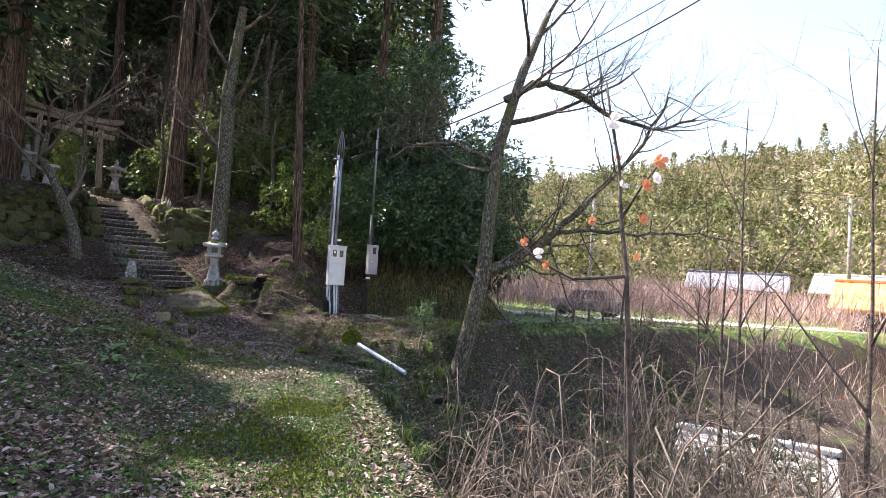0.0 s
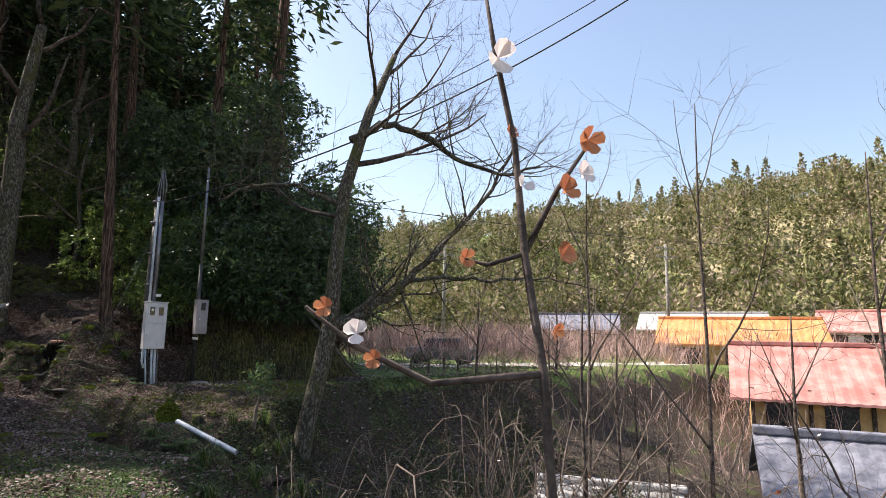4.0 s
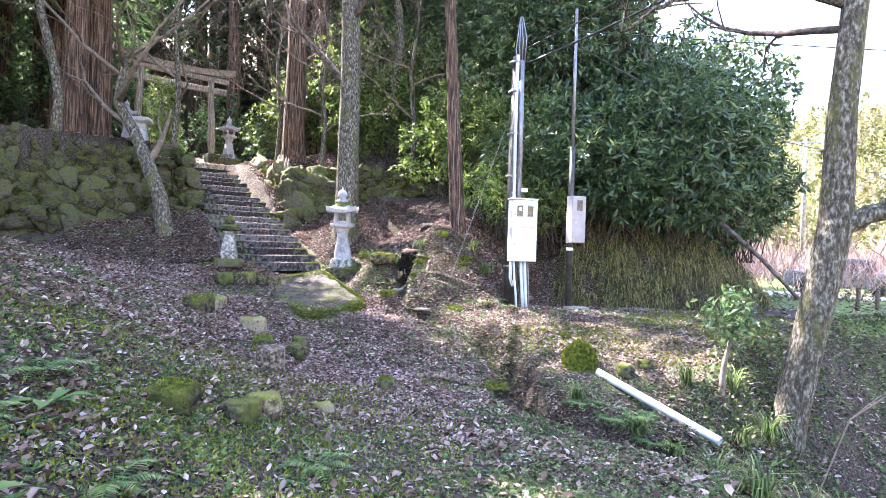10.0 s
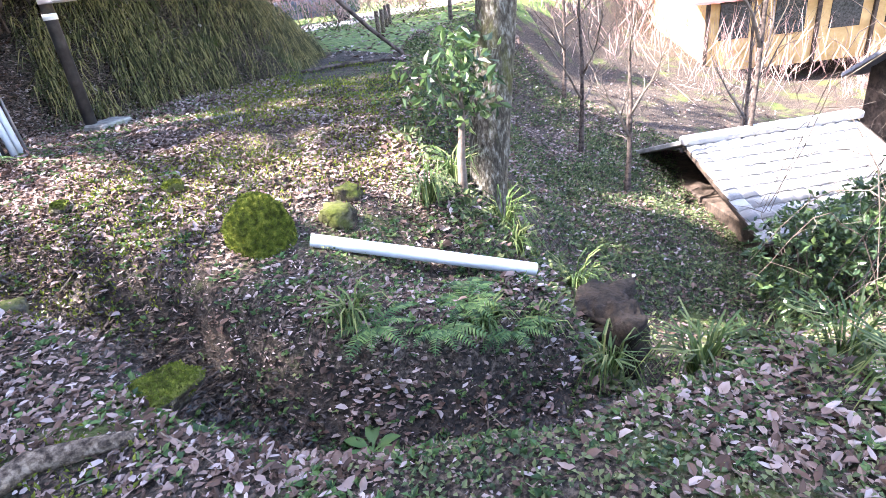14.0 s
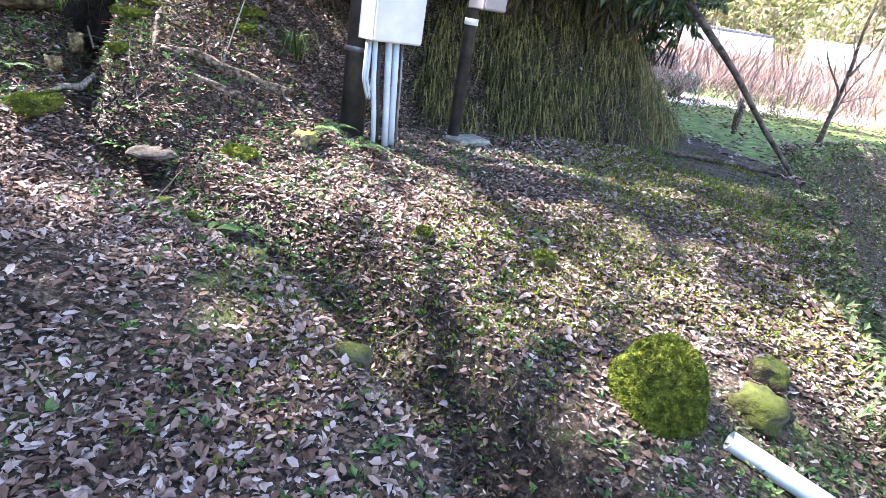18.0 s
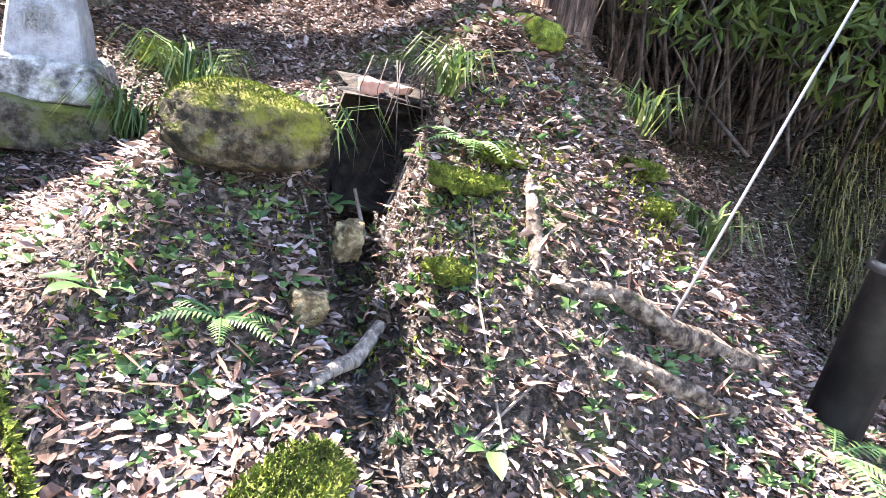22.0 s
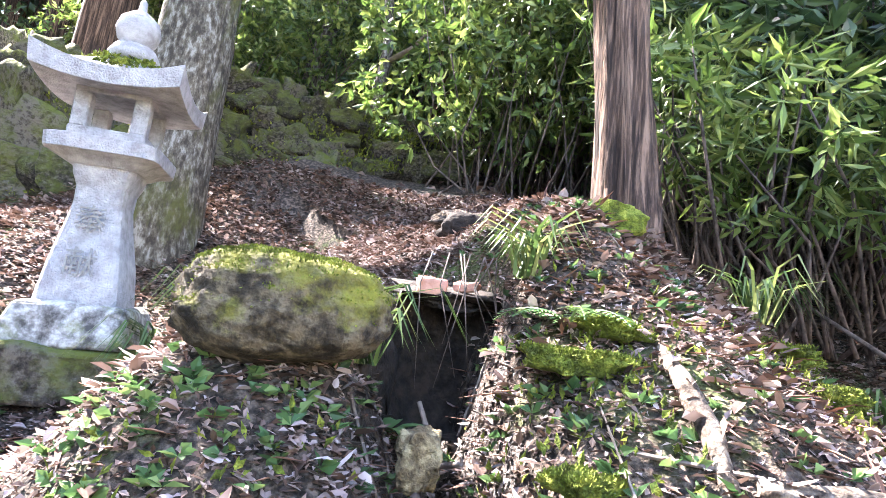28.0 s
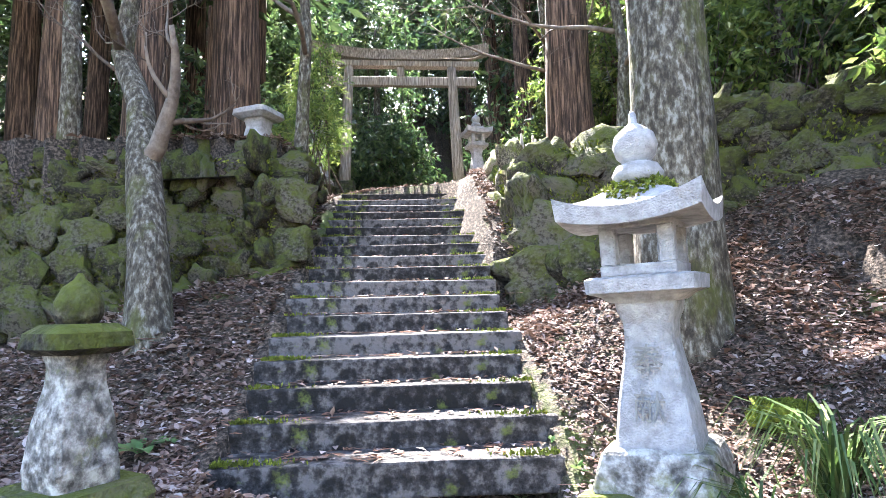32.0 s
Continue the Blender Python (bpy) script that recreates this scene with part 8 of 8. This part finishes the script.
# the single blossoming spray close to the path
sp_ = thing("blossoming_branch", "upright plum twig with open white and rust-coloured blossoms", "branch", pose(0.62, 2.02, gz(0.62, 2.02)))
wd = Pile()
zt = 1.95 - gz(0.62, 2.02)
main = [(0.03, -0.06, zt - 0.62), (0.02, -0.05, zt - 0.4), (0.0, -0.02, zt - 0.2), (-0.01, 0.0, zt), (-0.05, 0.0, zt + 0.18), (-0.07, 0, zt + 0.3)]
wd.add(*tube([(0.2, 0.1, 0)] + main, [0.011, 0.009, 0.008, 0.0075, 0.006, 0.005, 0.003], 8))
wd.add(*tube([main[2], (0.07, 0, zt - 0.08), (0.14, 0.0, zt + 0.02)], [0.006, 0.005, 0.003], 7))
wd.add(*tube([main[1], (-0.15, 0.02, zt - 0.42), (-0.28, 0.02, zt - 0.36), (-0.36, 0.0, zt - 0.3)], [0.007, 0.006, 0.005, 0.003], 7))
wd.add(*tube([main[2], (-0.06, 0, zt - 0.22), (-0.11, 0, zt - 0.21)], [0.005, 0.004, 0.002], 6))
part("stem", wd.mesh("stem", M_TWIG, True), sp_)
for (bx, by, bz2, rad, mt) in ((-0.05, -0.02, zt + 0.15, 0.03, 0), (0.0, -0.015, zt - 0.08, 0.017, 0), (0.13, -0.01, zt + 0.02, 0.026, 1), (0.08, -0.01, zt - 0.08, 0.026, 1), (0.11, -0.02, zt - 0.05, 0.022, 0), (-0.1, 0, zt - 0.21, 0.016, 1), (0.07, -0.02, zt - 0.2, 0.022, 1), (-0.28, 0, zt - 0.34, 0.02, 0), (-0.33, 0, zt - 0.3, 0.016, 1), (-0.25, 0, zt - 0.38, 0.015, 1), (0.05, -0.03, zt - 0.33, 0.015, 1), (-0.02, 0, zt + 0.02, 0.014, 1)):
    rand = np.random.default_rng(int(1000 * (bz2 + bx + 5)))
    pl_ = Pile()
    for k in range(5):
        a_ = k * 1.2566 + rand.uniform(0, 1)
        o_ = np.array([math.cos(a_), -0.35, math.sin(a_)]) * rad
        w_ = np.array([-math.sin(a_), 0, math.cos(a_)]) * rad * 0.55
        n_ = np.array([0, -0.3, 0]) * rad
        pl_.add([(0, 0, 0), o_ * 0.5 + w_ * 0.8, o_ * 0.9 + w_ * 0.75 + n_, o_ * 1.05 + n_, o_ * 0.9 - w_ * 0.75 + n_, o_ * 0.5 - w_ * 0.8], (), [(0, 1, 2), (0, 2, 3), (0, 3, 4), (0, 4, 5)])
    part("blossom", pl_.mesh("blossom", M_SEPAL if mt else M_BLOSSOM), sp_, "withered rust-brown blossom" if mt else "open white blossom", pose(bx, by, bz2, rand.uniform(-30, 30), 0, rand.uniform(-30, 30)))

# ---- buildings ----
def tiled_roof(parent, w_, d_, rise, pitch_tiles=0.27, course=0.25, mat=M_TILE, name="roof_tile"):
    """One slope of curved tiles, each a piece of its own: w_ along the eave, d_ up the slope."""
    nx, ny = int(w_ / pitch_tiles), int(d_ / course)
    a_ = np.linspace(-1, 1, 7)
    prof_ = np.stack([a_ * pitch_tiles / 2 * 1.06, 0.035 * np.cos(a_ * math.pi / 2) ** 0.7 - 0.01 * (a_ > 0.7)], 1)
    v_ = [(p[0], y2, p[1] + z2) for y2, z2 in ((-0.02, 0.03), (course * 1.1, 0.0)) for p in prof_] + [(p[0], -0.02, p[1] + 0.012) for p in prof_]
    q_ = [(k, k + 1, 8 + k, 7 + k) for k in range(6)] + [(14 + k, 15 + k, k + 1, k) for k in range(6)]
    tile_me = quick(name, v_, q_, (), mat, True)
    sl = math.degrees(math.atan2(rise, d_))
    for r_ in range(ny):
        for c_ in range(nx):
            part(name, tile_me, parent, at=pose((c_ + 0.5) * pitch_tiles - w_ / 2, r_ * course * math.cos(radians(sl)), r_ * course * math.sin(radians(sl)), sl, 0, 0))


def gable_house(name, label, at, w_, d_, wall_h, roof_h, roof_mat, wall_mat, eave=0.6, posts=0, windows=4):
    """A house whose eaves run along its width w_."""
    ho = thing(name, label, "house", at)
    part("wall", bm_mesh("wall", box_bm(w_, d_, wall_h, 0.02, 1), wall_mat), ho)
    for sd in (-1, 1):
        sl = math.atan2(roof_h, d_ / 2)
        ln = math.hypot(roof_h, d_ / 2) + eave
        n_ = int((w_ + 2 * eave) / 0.45)
        xs_ = np.linspace(-w_ / 2 - eave, w_ / 2 + eave, n_ * 2 + 1)
        hz_ = 0.03 * (np.arange(len(xs_)) % 2)
        v_ = [(x2, y2, z2 + h2) for y2, z2 in ((0.0, wall_h + roof_h), (sd * ln * math.cos(sl), wall_h + roof_h - ln * math.sin(sl))) for x2, h2 in zip(xs_, hz_)]
        v_ += [(x2, y2, z2 - 0.1) for x2, y2, z2 in v_]
        m_ = len(xs_)
        q_ = [(k, k + 1, m_ + k + 1, m_ + k) for k in range(m_ - 1)] + [(2 * m_ + k, 2 * m_ + k + 1, 3 * m_ + k + 1, 3 * m_ + k) for k in range(m_ - 1)] + [(m_ + k, m_ + k + 1, 3 * m_ + k + 1, 3 * m_ + k) for k in range(m_ - 1)]
        q_ += [(0, m_, 3 * m_, 2 * m_), (m_ - 1, 2 * m_ - 1, 4 * m_ - 1, 3 * m_ - 1)]
        part("roof", quick("roof", v_, q_, (), roof_mat), ho)
    for sd in (-1, 1):
        part("gable", quick("gable", [(sd * w_ / 2 * 0.995, -d_ / 2, wall_h), (sd * w_ / 2 * 0.995, d_ / 2, wall_h), (sd * w_ / 2 * 0.995, 0, wall_h + roof_h - 0.05)], (), [(0, 1, 2)], wall_mat), ho)
    part("ridge", bm_mesh("ridge", box_bm(w_ + 2 * eave, 0.3, 0.2, 0.04, 2, (0, 0, wall_h + roof_h - 0.03)), roof_mat), ho)
    for k in range(windows):
        x2 = -w_ / 2 + w_ * (k + 0.5) / windows
        wi = part("window", bm_mesh("window", box_bm(w_ / windows * 0.55, 0.06, wall_h * 0.42, 0.01, 1, (x2, -d_ / 2 - 0.01, wall_h * 0.38)), M_GLASS_DARK), ho)
        part("frame", bm_mesh("frame", box_bm(w_ / windows * 0.6, 0.05, 0.08, 0.01, 1, (x2, -d_ / 2 - 0.04, wall_h * 0.8)), M_DARKWOOD), wi)
    for k in range(posts):
        x2 = -w_ / 2 + w_ * k / max(1, posts - 1)
        part("post", bm_mesh("post", box_bm(0.14, 0.1, wall_h, 0.01, 1, (x2, -d_ / 2 - 0.05, 0)), M_DARKWOOD), ho)
    return ho


# the low tiled shed below the bank
E1, E2 = np.array([4.93, 13.42]), np.array([7.87, 11.6])
eu = (E2 - E1) / np.linalg.norm(E2 - E1)
SH = thing("tiled_shed", "low shed under an old grey tiled roof patched with moss", "shed", pose(*((E1 + E2) / 2 + eu * 0.4), -2.95, 0, 0, math.degrees(math.atan2(eu[1], eu[0]))))
rf_ = part("roof", bm_mesh("roof", box_bm(3.5, 2.7, 0.08, 0.01, 1, (0, 1.3, -0.1)), M_DARKWOOD), SH, "tiled roof slope")
rf_.matrix_local = pose(0, 0, 0, 21, 0, 0)
sl_ = part("tiling", bm_mesh("tiling", box_bm(3.4, 2.6, 0.03, 0.005, 1, (0, 1.3, -0.045)), M_TILE), SH)
sl_.matrix_local = pose(0, 0, 0, 21, 0, 0)
tiled_roof(sl_, 3.5, 2.6, 0.0)
part("back_roof", bm_mesh("back_roof", box_bm(3.5, 2.6, 0.09, 0.01, 1, (0, 1.3, 0)), M_TILE), SH, at=pose(0, 4.85, 0, 21, 0, 180))
part("ridge", bm_mesh("ridge", box_bm(3.6, 0.26, 0.16, 0.05, 2, (0, 2.43, 0.92)), M_TILE), SH, "ridge of round tiles")
part("wall", bm_mesh("wall", box_bm(3.0, 4.0, 2.2, 0.02, 1, (0, 2.43, -2.25)), M_DARKWOOD), SH)
lo = thing("lean_to", "small lean-to under a sheet of fallen leaves beside the tiled shed", "shed", pose(3.6, 14.4, -3.6, 0, 0, -32))
part("roof", bm_mesh("roof", box_bm(1.3, 1.8, 0.08, 0.01, 1), M_LOG), lo, at=pose(0, 0, 0.1, 8, 4, 0))
part("wall", bm_mesh("wall", box_bm(1.1, 1.5, 1.2, 0.02, 1, (0, 0, -1.15)), M_DARKWOOD), lo)
shrub("evergreen_shrub", "dense dark shrub beside the tiled shed", (3.9, 12.0, gz(3.9, 12.0)), [(0, 0, 0.9, 0.8), (0.9, -0.3, 0.9, 0.8), (1.8, -0.4, 0.8, 0.8), (2.7, -0.6, 1.0, 0.9), (0.6, 0.5, 0.6, 0.6)], 8000, 0.11, 0.05, M_EVERGREEN, 120)
hall = gable_house("shrine_hall", "shrine hall with a brown gabled roof beyond the gate", pose(-29.2, 33.2, 3.9, 0, 0, STAIR_ROT - 90), 6, 5, 2.0, 1.5, M_WOOD, M_DARKWOOD, 0.7, 3, 2)
gable_house("long_house", "long low house with ochre walls and a faded red roof", pose(26.5, 18.0, -3.3, 0, 0, -41), 16, 6, 3.0, 1.7, M_REDROOF, M_OCHRE, 0.8, 9, 8)
gable_house("barn", "barn with a rust-orange metal roof behind the long house", pose(29.5, 34, -1.2, 0, 0, -40), 9, 6, 2.7, 1.5, M_ORANGEROOF, M_OCHRE, 0.5, 0, 3)
gable_house("outhouse", "small outhouse with a grey tiled roof near the gully", pose(13.2, 11.6, -3.6, 0, 0, -38), 4.2, 3.2, 2.0, 1.0, M_SHADEDROOF, M_DARKWOOD, 0.4, 0, 2)
for k, (x0, y0, rz, w_, rm_, wm_) in enumerate(((30, 58, -30, 8, M_SHADEDROOF, M_OCHRE), (38, 48, -40, 10, M_TILE, M_OCHRE), (46, 36, -55, 9, M_REDROOF, M_WHITE), (52, 26, -62, 9, M_TILE, M_WHITE), (44, 18, -70, 9, M_TILE, M_WHITE))):
    gable_house("village_house", "village house with a tiled roof across the fields", pose(x0, y0, gz(x0, y0) - 0.2, 0, 0, rz), w_, w_ * 0.6, 2.9 if w_ > 4 else 2.2, 1.4, rm_, wm_, 0.6, 0, 4)
for k, (x0, y0, rz) in enumerate(((33, 30, 20), (36, 27, 22), (39, 24, 20), (42, 21, 25), (8.2, 31.5, 60), (31, 33, 20))):
    ca = thing("car", "parked car beside the road in the valley", "car", pose(x0, y0, gz(x0, y0), 0, 0, rz), group="parked cars")
    part("body", bm_mesh("body", box_bm(1.7, 3.8, 0.65, 0.15, 3, (0, 0, 0.25)), M_CAR), ca)
    part("cabin", bm_mesh("cabin", box_bm(1.55, 2.2, 0.55, 0.12, 3, (0, -0.1, 0.85), (0.82, 0.75)), M_GLASS_DARK), ca, "dark glazed cabin")
    for sx2 in (-1, 1):
        for sy2 in (-1.2, 1.2):
            v, q, t = tube([(sx2 * 0.72, sy2, 0.3), (sx2 * 0.88, sy2, 0.3)], 0.3, 14)
            part("wheel", quick("wheel", v, q, t, M_CABLE, True), ca)
for k, (x0, y0) in enumerate(((12.5, 48), (30, 42), (46, 30))):
    up_ = thing("utility_pole", "concrete utility pole with crossarms in the valley", "utility pole", pose(*on(x0, y0)), group="utility poles")
    v, q, t = tube([(0, 0, -0.3), (0, 0, 9.5)], [0.17, 0.11], 12)
    part("pole", quick("pole", v, q, t, M_CONCRETE, True), up_)
    for z2 in (8.4, 9.1):
        part("crossarm", bm_mesh("crossarm", box_bm(1.8, 0.09, 0.09, 0.01, 1, (0, 0, z2)), M_POLE2), up_)
# clipped hedge and bushes on the lawn
for k, (x0, y0, n_) in enumerate(((4.3, 25.5, 3), (6.5, 26.0, 3), (9.5, 26.6, 2))):
    shrub("clipped_bush", "rounded clipped bush on the edge of the lawn", on(x0, y0), [(0.8 * j, 0.1 * j, 0.35, 0.55) for j in range(n_)], 1800, 0.06, 0.03, M_EVERGREEN if k < 2 else M_BROADLEAF, 700 + k, 4)
for k in range(4):
    x0, y0 = 3.2 + 0.9 * k, 21.5 + 1.1 * k
    v, q, t = tube([(0, 0, -0.2), (0.02, 0, 0.55)], 0.05, 8)
    tagged(part("wooden_post", quick("wooden_post", v, q, t, M_LOG, True), at=pose(*on(x0 + 1.2, y0))), "short wooden post on the lawn", "post", group="posts on the lawn")

# ---- bare brush and woods across the valley ----
rw = np.random.default_rng(900)
br = Pile()
for k in range(650):
    a_ = radians(rw.uniform(3, 85))
    d_ = 17 + 52 * rw.uniform(0, 1) ** 0.8
    x0, y0 = 2 + d_ * math.sin(a_), 6 + d_ * math.cos(a_)
    z0 = gz(x0, y0)
    h_ = rw.uniform(1.5, 4.0)
    c = np.tile([[x0, y0, z0]], (90, 1)) + np.stack([rw.normal(0, h_ * 0.35, 90), rw.normal(0, h_ * 0.35, 90), rw.uniform(0, 0.4, 90) * h_], 1)
    leaves(br, c, h_ * 0.42, 0.007 + 0.0009 * d_, rw, out=np.stack([rw.normal(0, 0.4, 90), rw.normal(0, 0.4, 90), np.full(90, 1.3)], 1), fold=0.1)
tagged(new("bare_brush", br.mesh("bare_brush", M_BRUSH)), "pinkish bare brush and orchard twigs filling the valley", "brush", kind="stuff")
wo = Pile()
for k in range(1900):
    a_ = radians(rw.uniform(-28, 100))
    d_ = 60 + 120 * rw.uniform(0, 1) ** 1.1
    x0, y0 = 5 + d_ * math.sin(a_), 10 + d_ * math.cos(a_)
    if float(offset(FOOT, np.array(x0), np.array(y0))[0]) > 8:
        continue
    z0 = gz(x0, y0)
    r_ = rw.uniform(1.8, 4.2)
    conifer = rw.random() < 0.25
    m = 260
    d = rw.normal(size=(m, 3))
    d /= np.linalg.norm(d, axis=1)[:, None]
    d[:, 2] = np.abs(d[:, 2]) * 1.3 - 0.2
    c = np.array([x0, y0, z0 + r_ * 0.9]) + d * r_ * rw.uniform(0.5, 1.05, (m, 1))
    if conifer:
        f2 = rw.uniform(0, 1, m)
        an = rw.uniform(0, 6.283, m)
        c = np.stack([x0 + np.cos(an) * (1 - f2) * r_ * 0.55, y0 + np.sin(an) * (1 - f2) * r_ * 0.55, z0 + 1 + f2 * r_ * 2.6], 1)
    leaves(wo, c, r_ * 0.19, r_ * 0.12, rw, out=d, fold=0.2)
tagged(new("far_woods", wo.mesh("far_woods", M_FARWOOD)), "mixed evergreen and bare woods covering the hills across the valley", "woods", kind="stuff")
